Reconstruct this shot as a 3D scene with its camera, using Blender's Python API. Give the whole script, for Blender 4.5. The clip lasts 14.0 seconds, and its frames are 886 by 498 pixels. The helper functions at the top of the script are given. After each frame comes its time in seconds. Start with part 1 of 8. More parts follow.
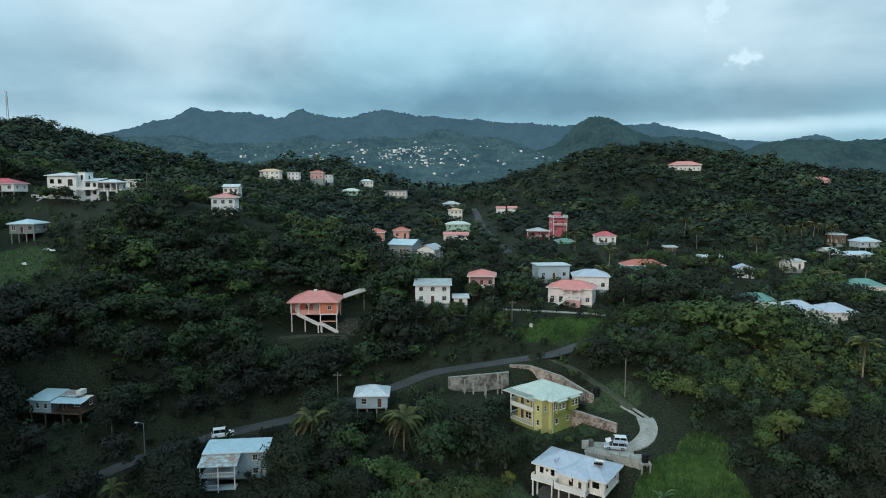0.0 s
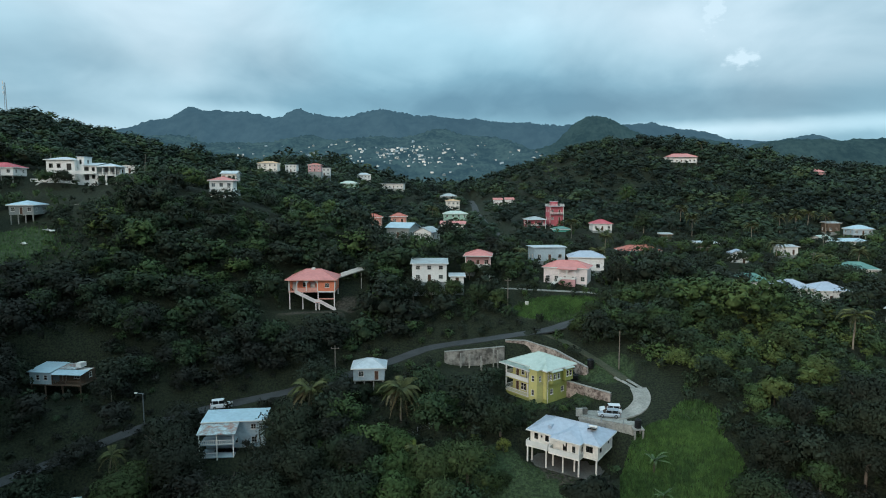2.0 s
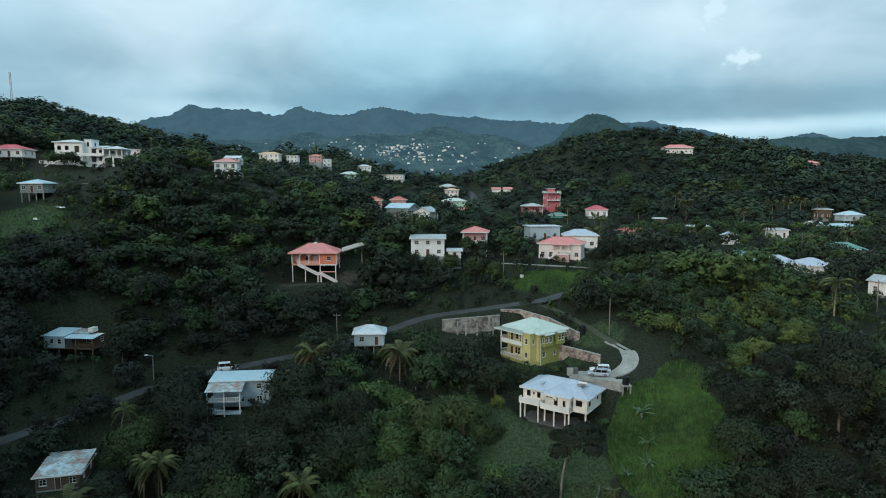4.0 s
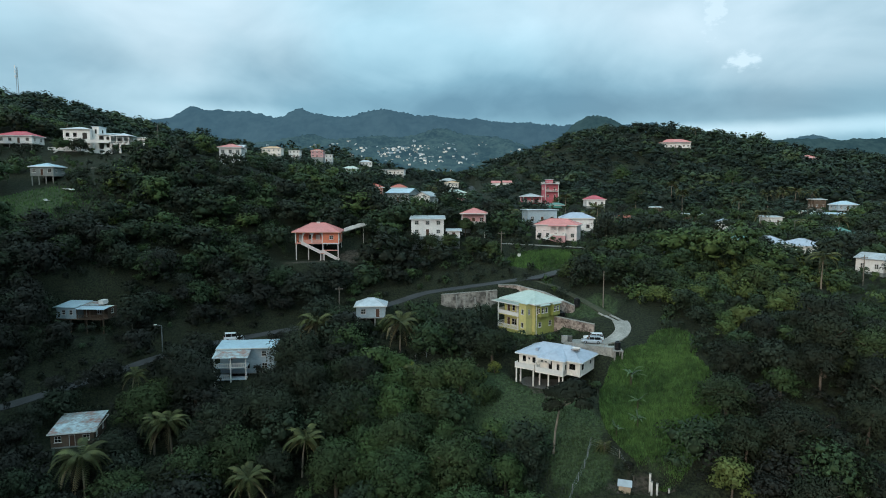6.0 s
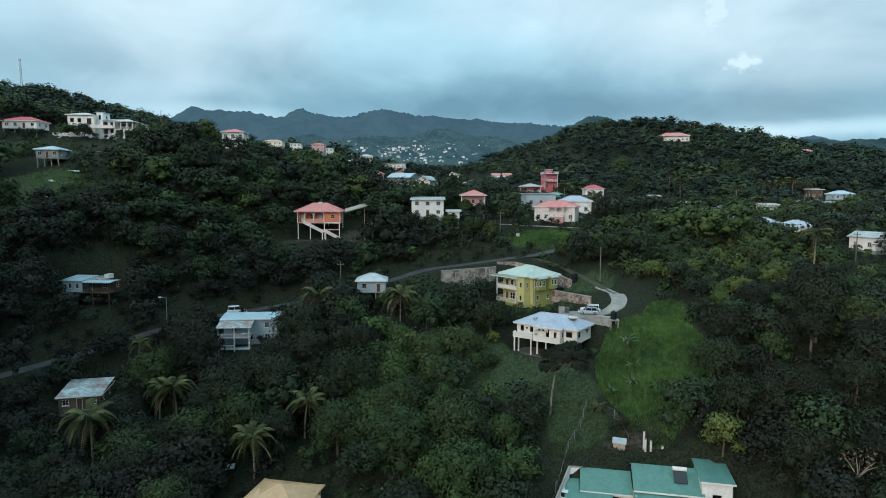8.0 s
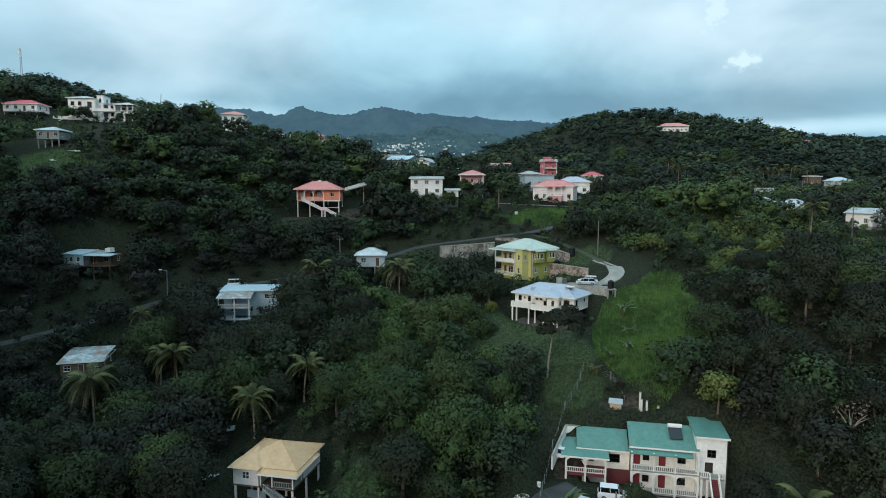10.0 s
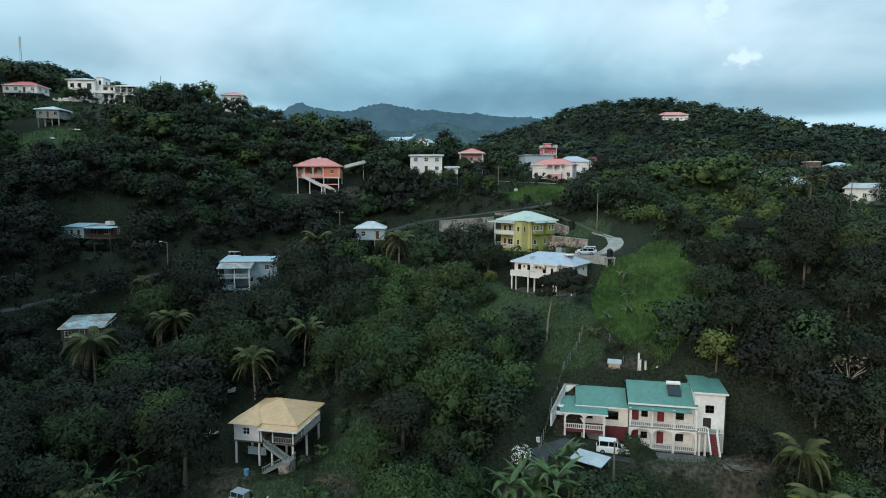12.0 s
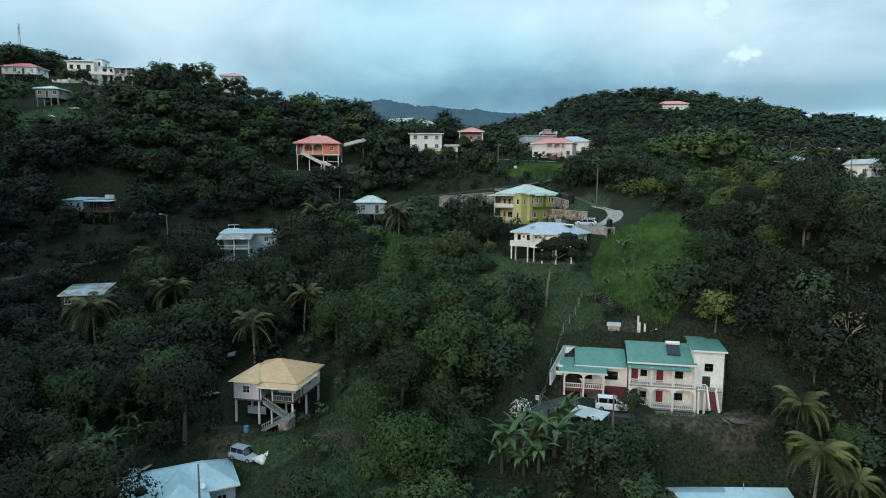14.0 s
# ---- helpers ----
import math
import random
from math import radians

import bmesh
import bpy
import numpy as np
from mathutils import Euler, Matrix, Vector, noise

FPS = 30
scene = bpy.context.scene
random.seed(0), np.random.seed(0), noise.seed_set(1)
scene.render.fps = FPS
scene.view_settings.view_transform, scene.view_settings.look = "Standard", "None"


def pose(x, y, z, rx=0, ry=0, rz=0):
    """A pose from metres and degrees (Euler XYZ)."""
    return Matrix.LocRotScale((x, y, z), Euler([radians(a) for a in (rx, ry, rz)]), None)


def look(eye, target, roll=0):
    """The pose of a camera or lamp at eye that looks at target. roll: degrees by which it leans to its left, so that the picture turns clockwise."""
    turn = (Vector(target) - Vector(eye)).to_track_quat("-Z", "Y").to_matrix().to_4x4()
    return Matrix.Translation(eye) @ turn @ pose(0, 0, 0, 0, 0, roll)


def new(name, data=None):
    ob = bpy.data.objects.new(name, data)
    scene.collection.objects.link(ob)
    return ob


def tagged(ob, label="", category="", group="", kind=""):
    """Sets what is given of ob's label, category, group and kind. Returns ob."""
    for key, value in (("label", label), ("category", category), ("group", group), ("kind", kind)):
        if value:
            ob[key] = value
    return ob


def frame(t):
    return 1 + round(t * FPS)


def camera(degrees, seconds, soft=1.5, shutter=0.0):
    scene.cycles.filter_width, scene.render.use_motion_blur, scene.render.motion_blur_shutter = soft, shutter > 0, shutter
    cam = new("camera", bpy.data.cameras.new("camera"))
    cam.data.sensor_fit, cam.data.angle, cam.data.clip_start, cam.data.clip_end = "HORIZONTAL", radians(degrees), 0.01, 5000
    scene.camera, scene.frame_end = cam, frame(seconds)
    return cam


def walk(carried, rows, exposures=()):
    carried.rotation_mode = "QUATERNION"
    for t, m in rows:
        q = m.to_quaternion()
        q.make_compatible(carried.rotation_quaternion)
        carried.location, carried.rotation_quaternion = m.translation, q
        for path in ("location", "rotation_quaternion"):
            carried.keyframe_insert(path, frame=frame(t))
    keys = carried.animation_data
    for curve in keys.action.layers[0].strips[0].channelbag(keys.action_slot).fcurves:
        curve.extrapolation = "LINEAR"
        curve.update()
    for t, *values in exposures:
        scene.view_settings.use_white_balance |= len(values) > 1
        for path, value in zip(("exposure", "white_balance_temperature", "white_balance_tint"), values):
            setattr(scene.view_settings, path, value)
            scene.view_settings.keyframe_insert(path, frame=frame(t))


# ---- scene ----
cam = camera(72.2, 14.0, soft=1.0)
METRES, EYE, TILT, LEAN, TURN = 47.0, 62.0, -5.5, 0.0, 0.0
ROWS = [
    (0.0, 0.0, 0.0, 0.0, 0.0, 0.0, -0.0),
    (0.5, 0.0002, 0.0018, -0.0282, -0.03, -0.03, -0.0),
    (1.0, 0.0011, -0.0014, -0.0583, -0.09, 0.09, 0.03),
    (1.5, 0.0041, -0.0137, -0.0895, -0.15, 0.08, 0.02),
    (2.0, 0.0076, -0.0336, -0.1235, -0.2, 0.03, 0.01),
    (2.5, 0.011, -0.0606, -0.1575, -0.23, -0.03, -0.04),
    (3.0, 0.0137, -0.0908, -0.1918, -0.24, -0.1, -0.06),
    (5.5, 0.0263, -0.2295, -0.3685, -0.13, 0.07, -0.08),
    (6.0, 0.0281, -0.2497, -0.4016, -0.12, 0.16, -0.1),
    (6.5, 0.0299, -0.2668, -0.4352, -0.1, 0.23, -0.14),
    (7.0, 0.0298, -0.2815, -0.4675, -0.1, 0.25, -0.12),
    (7.5, 0.0309, -0.2933, -0.5004, -0.1, 0.26, -0.14),
    (8.0, 0.0315, -0.3029, -0.5326, -0.09, 0.27, -0.18),
    (10.5, 0.0391, -0.3246, -0.6899, -0.1, 0.07, -0.17),
    (11.0, 0.039, -0.3266, -0.7214, -0.1, 0.0, -0.16),
    (11.5, 0.0389, -0.3284, -0.7534, -0.11, -0.06, -0.17),
    (12.0, 0.0398, -0.3298, -0.7848, -0.11, -0.11, -0.15),
    (12.5, 0.0407, -0.3306, -0.8159, -0.11, -0.21, -0.14),
    (13.0, 0.0413, -0.3311, -0.8467, -0.13, -0.28, -0.14),
    (13.5, 0.0413, -0.3315, -0.8759, -0.12, -0.36, -0.12),
    (14.0, 0.0408, -0.3306, -0.9038, -0.13, -0.4, -0.17),
]
walk(cam, [(t, pose(0, 0, EYE, TILT, LEAN, TURN) @ pose(METRES * x, METRES * y, METRES * z, 90 + pitch, roll, yaw)) for t, x, y, z, yaw, pitch, roll in ROWS],
     [(0.0, 0.0), (6.0, 0.05), (14.0, 0.15)])

# ---- sky and light ----
world = bpy.data.worlds.new("overcast_dusk")
scene.world = world
world.use_nodes = True
wn, wl = world.node_tree.nodes, world.node_tree.links
wn.clear()


def wnode(kind, **inputs):
    n = wn.new(kind)
    for k, v in inputs.items():
        n.inputs[k.replace("_", " ")].default_value = v
    return n


# cloud masses: bearing x, height z, half width, half height, thinner + or thicker -
MASSES = [(-0.50, 0.135, 0.13, 0.035, 0.09), (-0.33, 0.118, 0.12, 0.016, 0.14), (0.42, 0.090, 0.30, 0.014, 0.16), (0.12, 0.150, 0.33, 0.035, -0.10),
          (0.430, 0.186, 0.015, 0.011, 0.24), (0.385, 0.265, 0.012, 0.028, 0.22), (0.52, 0.250, 0.12, 0.022, -0.06), (-0.10, 0.24, 0.30, 0.04, 0.03)]
SUN_UP, SUN_TURN = 20.0, 215.0  # degrees: height, and bearing clockwise from +y
sky = wn.new("ShaderNodeTexSky")
sky.sky_type, sky.sun_disc = "NISHITA", False
sky.sun_elevation, sky.sun_rotation = radians(SUN_UP), radians(SUN_TURN)
sky.air_density, sky.dust_density = 1.0, 2.0
coord = wn.new("ShaderNodeTexCoord")
sep = wn.new("ShaderNodeSeparateXYZ")
wl.new(coord.outputs["Generated"], sep.inputs[0])
stretch = wn.new("ShaderNodeMapping")
stretch.inputs["Scale"].default_value = (1.0, 1.0, 1.7)
stretch.inputs["Location"].default_value = (1.85, 0.7, 0.12)
wl.new(coord.outputs["Generated"], stretch.inputs[0])
billow = wnode("ShaderNodeTexNoise", Scale=2.2, Detail=5.0, Roughness=0.5, Distortion=0.3)
wl.new(stretch.outputs[0], billow.inputs["Vector"])
billow2 = wnode("ShaderNodeTexNoise", Scale=5.0, Detail=6.0, Roughness=0.5, Distortion=0.5)
wl.new(stretch.outputs[0], billow2.inputs["Vector"])
both = wn.new("ShaderNodeMix")
both.inputs[0].default_value = 0.4
wl.new(billow.outputs["Fac"], both.inputs[2])
wl.new(billow2.outputs["Fac"], both.inputs[3])
# thicker, darker cloud low down, thinner overhead
lift = wn.new("ShaderNodeValToRGB")
lift.color_ramp.interpolation = "EASE"
le = lift.color_ramp.elements
le[0].position, le[0].color = 0.0, (0.60, 0.60, 0.60, 1)
le[1].position, le[1].color = 0.60, (0.62, 0.62, 0.62, 1)
for p, c in ((0.085, 0.56), (0.125, 0.44), (0.17, 0.51), (0.26, 0.60)):
    q = le.new(p)
    q.color = (c, c, c, 1)
wl.new(sep.outputs["Z"], lift.inputs[0])
down = wn.new("ShaderNodeMath")
down.operation = "SUBTRACT"
down.inputs[1].default_value = 0.345
thin = wn.new("ShaderNodeMath")
thin.operation = "MULTIPLY_ADD"
thin.inputs[1].default_value = 0.66
wl.new(both.outputs[0], thin.inputs[0])
wl.new(lift.outputs[0], down.inputs[0])
wl.new(down.outputs[0], thin.inputs[2])


def cloud_mass(last, x0, z0, wide, high, amount):
    """A thinner (+) or thicker (-) place in the cloud sheet, with a ragged edge."""
    off = wn.new("ShaderNodeVectorMath")
    off.operation = "MULTIPLY_ADD"
    rag = 1.0 if wide > 0.05 else 3.4
    off.inputs[1].default_value = (rag * wide, 0.0, rag * high)
    off.inputs[2].default_value = (-x0 - 0.5 * rag * wide, 0.0, -z0 - 0.5 * rag * high)
    wl.new((ragged if wide > 0.05 else torn).outputs["Color"], off.inputs[0])
    add = wn.new("ShaderNodeVectorMath")
    wl.new(coord.outputs["Generated"], add.inputs[0])
    wl.new(off.outputs[0], add.inputs[1])
    size = wn.new("ShaderNodeVectorMath")
    size.operation = "MULTIPLY"
    size.inputs[1].default_value = (1 / wide, 0.0, 1 / high)
    wl.new(add.outputs[0], size.inputs[0])
    far = wn.new("ShaderNodeVectorMath")
    far.operation = "LENGTH"
    wl.new(size.outputs[0], far.inputs[0])
    fade = wn.new("ShaderNodeMapRange")
    fade.interpolation_type = "SMOOTHSTEP"
    fade.inputs[1].default_value, fade.inputs[2].default_value = 0.0, 1.35
    fade.inputs[3].default_value, fade.inputs[4].default_value = amount, 0.0
    wl.new(far.outputs["Value"], fade.inputs[0])
    total = wn.new("ShaderNodeMath")
    wl.new(last, total.inputs[0])
    wl.new(fade.outputs[0], total.inputs[1])
    return total.outputs[0]


ragged = wnode("ShaderNodeTexNoise", Scale=9.0, Detail=6.0, Roughness=0.6)
wl.new(stretch.outputs[0], ragged.inputs["Vector"])
torn = wnode("ShaderNodeTexNoise", Scale=48.0, Detail=5.0, Roughness=0.6)
wl.new(stretch.outputs[0], torn.inputs["Vector"])
sheet = thin.outputs[0]
for mass in MASSES:
    sheet = cloud_mass(sheet, *mass)
cloud = wn.new("ShaderNodeValToRGB")
el = cloud.color_ramp.elements
el[0].position, el[0].color = 0.34, (0.170, 0.305, 0.405, 1)
el[1].position, el[1].color = 0.70, (0.690, 0.880, 0.990, 1)
for p, c in ((0.45, (0.280, 0.455, 0.565)), (0.56, (0.470, 0.665, 0.775))):
    e = el.new(p)
    e.color = (*c, 1)
wl.new(sheet, cloud.inputs[0])
dim = wn.new("ShaderNodeMix")
dim.data_type = "RGBA"
dim.blend_type = "MULTIPLY"
dim.inputs[0].default_value = 1.0
dim.inputs[7].default_value = (0.10, 0.10, 0.10, 1)
wl.new(sky.outputs[0], dim.inputs[6])
cover = wn.new("ShaderNodeMix")
cover.data_type = "RGBA"
cover.inputs[0].default_value = 0.93
wl.new(dim.outputs[2], cover.inputs[6])
drift = wnode("ShaderNodeTexNoise", Scale=1.6, Detail=3.0)
wl.new(stretch.outputs[0], drift.inputs["Vector"])
tint = wn.new("ShaderNodeValToRGB")
tint.color_ramp.elements[0].position, tint.color_ramp.elements[0].color = 0.40, (0.84, 1.00, 1.04, 1)
tint.color_ramp.elements[1].position, tint.color_ramp.elements[1].color = 0.58, (0.95, 0.97, 0.98, 1)
wl.new(drift.outputs["Fac"], tint.inputs[0])
tinted = wn.new("ShaderNodeMix")
tinted.data_type = "RGBA"
tinted.blend_type = "MULTIPLY"
tinted.inputs[0].default_value = 1.0
wl.new(cloud.outputs[0], tinted.inputs[6])
wl.new(tint.outputs[0], tinted.inputs[7])
wl.new(tinted.outputs[2], cover.inputs[7])
# an overcast sky is brightest overhead
zenith = wn.new("ShaderNodeMapRange")
zenith.interpolation_type = "SMOOTHSTEP"
zenith.inputs[1].default_value, zenith.inputs[2].default_value = 0.28, 0.95
zenith.inputs[3].default_value, zenith.inputs[4].default_value = 1.04, 1.75
wl.new(sep.outputs["Z"], zenith.inputs[0])
backing = wn.new("ShaderNodeBackground")
wl.new(zenith.outputs[0], backing.inputs["Strength"])
wl.new(cover.outputs[2], backing.inputs["Color"])
wout = wn.new("ShaderNodeOutputWorld")
wl.new(backing.outputs[0], wout.inputs[0])

sun = new("sun", bpy.data.lights.new("sun", "SUN"))
sun.data.energy, sun.data.angle, sun.data.color = 2.1, radians(40), (1.0, 0.88, 0.77)
a = radians(SUN_TURN)
e = radians(SUN_UP)
sun.matrix_world = look((math.sin(a) * math.cos(e) * 100, math.cos(a) * math.cos(e) * 100, math.sin(e) * 100), (0, 0, 0))


# ---- materials ----
def srgb(h):
    c = [int(h[i:i + 2], 16) / 255 for i in (0, 2, 4)]
    return tuple(v / 12.92 if v <= 0.04045 else ((v + 0.055) / 1.055) ** 2.4 for v in c)


def stuff_mat(name, colour, colour2=None, rough=0.8, grain=6.0, patch=0.4, amount=0.5, bump=0.15, metal=0.0, island=0.0,
              by_object=0.0, spec=0.3, wave=0.0, third=None, glow=None):
    """A surface with variation at two scales: fine grain and broad patches; bump; per-piece tone; optional ribs (wave, per metre)."""
    m = bpy.data.materials.new(name)
    m.use_nodes = True
    n, l = m.node_tree.nodes, m.node_tree.links
    b = n["Principled BSDF"]
    b.inputs["Roughness"].default_value = rough
    b.inputs["Metallic"].default_value = metal
    b.inputs["Specular IOR Level"].default_value = spec
    colour2 = colour2 or tuple(c * 0.7 for c in colour)
    tc = n.new("ShaderNodeTexCoord")
    geo = n.new("ShaderNodeNewGeometry")
    fine = n.new("ShaderNodeTexNoise")
    fine.inputs["Scale"].default_value, fine.inputs["Detail"].default_value = grain, 5
    broad = n.new("ShaderNodeTexNoise")
    broad.inputs["Scale"].default_value, broad.inputs["Detail"].default_value = patch, 4
    where = geo.outputs["Position"] if by_object == 0 or island else tc.outputs["Object"]
    l.new(where, fine.inputs["Vector"])
    l.new(geo.outputs["Position"], broad.inputs["Vector"])
    mixf = n.new("ShaderNodeMath")
    mixf.operation = "MULTIPLY_ADD"
    mixf.inputs[1].default_value = 0.5
    half = n.new("ShaderNodeMath")
    half.operation = "MULTIPLY"
    half.inputs[1].default_value = 0.5
    l.new(broad.outputs["Fac"], half.inputs[0])
    l.new(fine.outputs["Fac"], mixf.inputs[0])
    l.new(half.outputs[0], mixf.inputs[2])
    spread = n.new("ShaderNodeMapRange")
    spread.inputs[1].default_value, spread.inputs[2].default_value = 0.5 - 0.16, 0.5 + 0.16
    spread.inputs[3].default_value, spread.inputs[4].default_value = 0.5 - amount, 0.5 + amount
    spread.clamp = False
    l.new(mixf.outputs[0], spread.inputs[0])
    ramp = n.new("ShaderNodeValToRGB")
    ramp.color_ramp.elements[0].color = (*colour2, 1)
    ramp.color_ramp.elements[1].color = (*colour, 1)
    if third:
        e3 = ramp.color_ramp.elements.new(0.5)
        e3.color = (*third, 1)
    l.new(spread.outputs[0], ramp.inputs[0])
    last = ramp.outputs[0]
    for k, pick in ((island, "island"), (by_object, "object")):
        if not k:
            continue
        tone = n.new("ShaderNodeMapRange")
        tone.inputs[3].default_value, tone.inputs[4].default_value = 1 - k, 1 + k
        if pick == "island":
            l.new(geo.outputs["Random Per Island"], tone.inputs[0])
        else:
            l.new(n.new("ShaderNodeObjectInfo").outputs["Random"], tone.inputs[0])
        hsv = n.new("ShaderNodeHueSaturation")
        l.new(last, hsv.inputs["Color"])
        l.new(tone.outputs[0], hsv.inputs["Value"])
        last = hsv.outputs[0]
    l.new(last, b.inputs["Base Color"])
    height = fine.outputs["Fac"]
    if wave:
        ribs = n.new("ShaderNodeTexWave")
        ribs.bands_direction = "X"
        ribs.inputs["Scale"].default_value = wave
        l.new(tc.outputs["Object"], ribs.inputs["Vector"])
        add = n.new("ShaderNodeMath")
        add.operation = "MULTIPLY_ADD"
        add.inputs[1].default_value = 0.4
        l.new(fine.outputs["Fac"], add.inputs[0])
        l.new(ribs.outputs["Fac"], add.inputs[2])
        height = add.outputs[0]
    if bump:
        bp = n.new("ShaderNodeBump")
        bp.inputs["Strength"].default_value = bump
        bp.inputs["Distance"].default_value = 0.05
        l.new(height, bp.inputs["Height"])
        l.new(bp.outputs[0], b.inputs["Normal"])
    if glow:
        b.inputs["Emission Color"].default_value = (*glow, 1)
        b.inputs["Emission Strength"].default_value = 1.0
    return m


def leaf_mat(name, stops, attribute=None, rough=0.6, spec=0.07):
    """Foliage whose hue goes by the single plant (dark ones to pale ones), mottled within a crown and from leaf to
    leaf.
    """
    m = bpy.data.materials.new(name)
    m.use_nodes = True
    n, l = m.node_tree.nodes, m.node_tree.links
    b = n["Principled BSDF"]
    b.inputs["Roughness"].default_value, b.inputs["Specular IOR Level"].default_value = rough, spec
    if attribute:
        who = n.new("ShaderNodeAttribute")
        who.attribute_name = attribute
        who = who.outputs["Fac"]
    else:
        who = n.new("ShaderNodeObjectInfo").outputs["Random"]
    ramp = n.new("ShaderNodeValToRGB")
    e = ramp.color_ramp.elements
    e[0].position, e[0].color = stops[0][0], (*stops[0][1], 1)
    e[1].position, e[1].color = stops[-1][0], (*stops[-1][1], 1)
    for p, c in stops[1:-1]:
        e.new(p).color = (*c, 1)
    l.new(who, ramp.inputs[0])
    geo = n.new("ShaderNodeNewGeometry")
    mottle = n.new("ShaderNodeTexNoise")
    mottle.inputs["Scale"].default_value, mottle.inputs["Detail"].default_value = 0.45, 5
    l.new(geo.outputs["Position"], mottle.inputs["Vector"])
    tone = n.new("ShaderNodeMapRange")
    tone.inputs[1].default_value, tone.inputs[2].default_value = 0.3, 0.7
    tone.inputs[3].default_value, tone.inputs[4].default_value = 0.68, 1.32
    l.new(mottle.outputs["Fac"], tone.inputs[0])
    single = n.new("ShaderNodeMapRange")
    single.inputs[3].default_value, single.inputs[4].default_value = 0.86, 1.14
    l.new(geo.outputs["Random Per Island"], single.inputs[0])
    both = n.new("ShaderNodeMath")
    both.operation = "MULTIPLY"
    l.new(tone.outputs[0], both.inputs[0])
    l.new(single.outputs[0], both.inputs[1])
    hsv = n.new("ShaderNodeHueSaturation")
    l.new(ramp.outputs[0], hsv.inputs["Color"])
    l.new(both.outputs[0], hsv.inputs["Value"])
    l.new(hsv.outputs[0], b.inputs["Base Color"])
    return m


def paint(name, h, **k):
    c = srgb(h)
    grey = sum(c) / 3
    dull = tuple(0.62 * (0.75 * v + 0.25 * grey) for v in c)
    return stuff_mat(name, c, dull, **{"rough": 0.75, "grain": 2.2, "patch": 0.35, "amount": 0.32, "bump": 0.08, **k})


def tin(name, h, h2=None, **k):
    c = srgb(h)
    return stuff_mat(name, c, srgb(h2) if h2 else tuple(v * 0.72 for v in c), **{"rough": 0.5, "grain": 1.6, "patch": 0.5, "amount": 0.45, "bump": 0.35, "wave": 3.2, "spec": 0.4, **k})


W_WHITE = paint("white_wall_paint", "ecebe6")
W_CREAM = paint("cream_wall_paint", "f2ebdf")
W_PINKWHITE = paint("pale_pink_wall_paint", "e8dcd8")
W_BEIGE = paint("beige_wall_paint", "cdb79a")
W_YELLOW = paint("mustard_yellow_wall_paint", "c8c076")
W_OLIVE = paint("olive_green_wall_paint", "999d50")
W_ORANGE = paint("coral_orange_wall_paint", "ee8660")
W_CORAL = paint("salmon_wall_paint", "eaa592")
W_RED = paint("brick_red_wall_paint", "c4606a")
W_PALEBLUE = paint("pale_blue_wall_paint", "a9bcc4")
W_GREY = paint("bare_grey_block", "8f9693", rough=0.9)
W_MINT = paint("mint_wall_paint", "a5cdb8")
W_TEAL = paint("turquoise_wall_paint", "55b0a4")
W_PINK = paint("pink_wall_paint", "cf9b9b")
W_WOOD = stuff_mat("weathered_timber", srgb("6b5b4d"), srgb("41382f"), grain=9, bump=0.3)
TRIM = paint("white_trim_paint", "e6e4de", amount=0.2)
R_GREEN = tin("green_metal_roof", "5b8a80", "4a726b")
R_MINT = tin("pale_mint_metal_roof", "b7c5bc", "a0b0a7")
R_SILVER = tin("pale_silver_metal_roof", "a9b5c2", "929dab")
R_BLUEWHITE = tin("pale_blue_metal_roof", "abc5cf", "93aab5")
R_GALV = tin("weathered_galvanised_roof", "aab6b8", "878b8c")
R_RUST = tin("rust_streaked_tin_roof", "b3c4c9", "8a5a48", third=srgb("8b9494"), amount=0.6)
R_RED = tin("red_metal_roof", "bd5760", "a0484f")
R_CORAL = tin("coral_red_metal_roof", "cd837c", "b3706b")
R_TERRA = tin("orange_clay_roof", "bf6c5a", "9c574a")
R_TAN = tin("sand_tan_metal_roof", "cda982", "b5936f")
R_WHITE = tin("white_metal_roof", "bcc5c9", "a0a9ae")
FRAME = paint("window_frame_paint", "d6d5cf", amount=0.15)
DARKFRAME = paint("dark_window_frame", "33302c", amount=0.15)
DOOR_RED = paint("deep_red_door_paint", "8c2a30")
STAIR_RED = paint("worn_red_floor_paint", "6e3236")
DOOR_BROWN = paint("brown_door_paint", "5b4132")
CONCRETE = stuff_mat("weathered_concrete", srgb("a09f98"), srgb("6f706b"), grain=3, patch=0.5, bump=0.2)
DARKCONCRETE = stuff_mat("stained_concrete", srgb("6d6c68"), srgb("474845"), grain=3, patch=0.4, bump=0.2)
STAINED = stuff_mat("streaked_grey_wall", srgb("99968e"), srgb("4f4d49"), grain=1.2, patch=0.4, amount=0.8, bump=0.3)
ASPHALT = stuff_mat("worn_asphalt", srgb("474a4b"), srgb("2c2e2f"), grain=5, patch=0.3, bump=0.2, rough=0.85)
EARTH = stuff_mat("grassy_earth_track", (0.070, 0.070, 0.046), (0.030, 0.042, 0.022), grain=3, patch=0.4, amount=0.7, bump=0.3, rough=0.95)
STONE = stuff_mat("rubble_stone", srgb("a5978d"), srgb("5c504a"), grain=1.9, patch=0.5, amount=0.9, bump=0.6, by_object=0.2)
BLACKPLASTIC = paint("black_tank_plastic", "17191b", rough=0.5)
POLEWOOD = stuff_mat("utility_pole_wood", srgb("7d776d"), srgb("5b554d"), grain=8, bump=0.2)
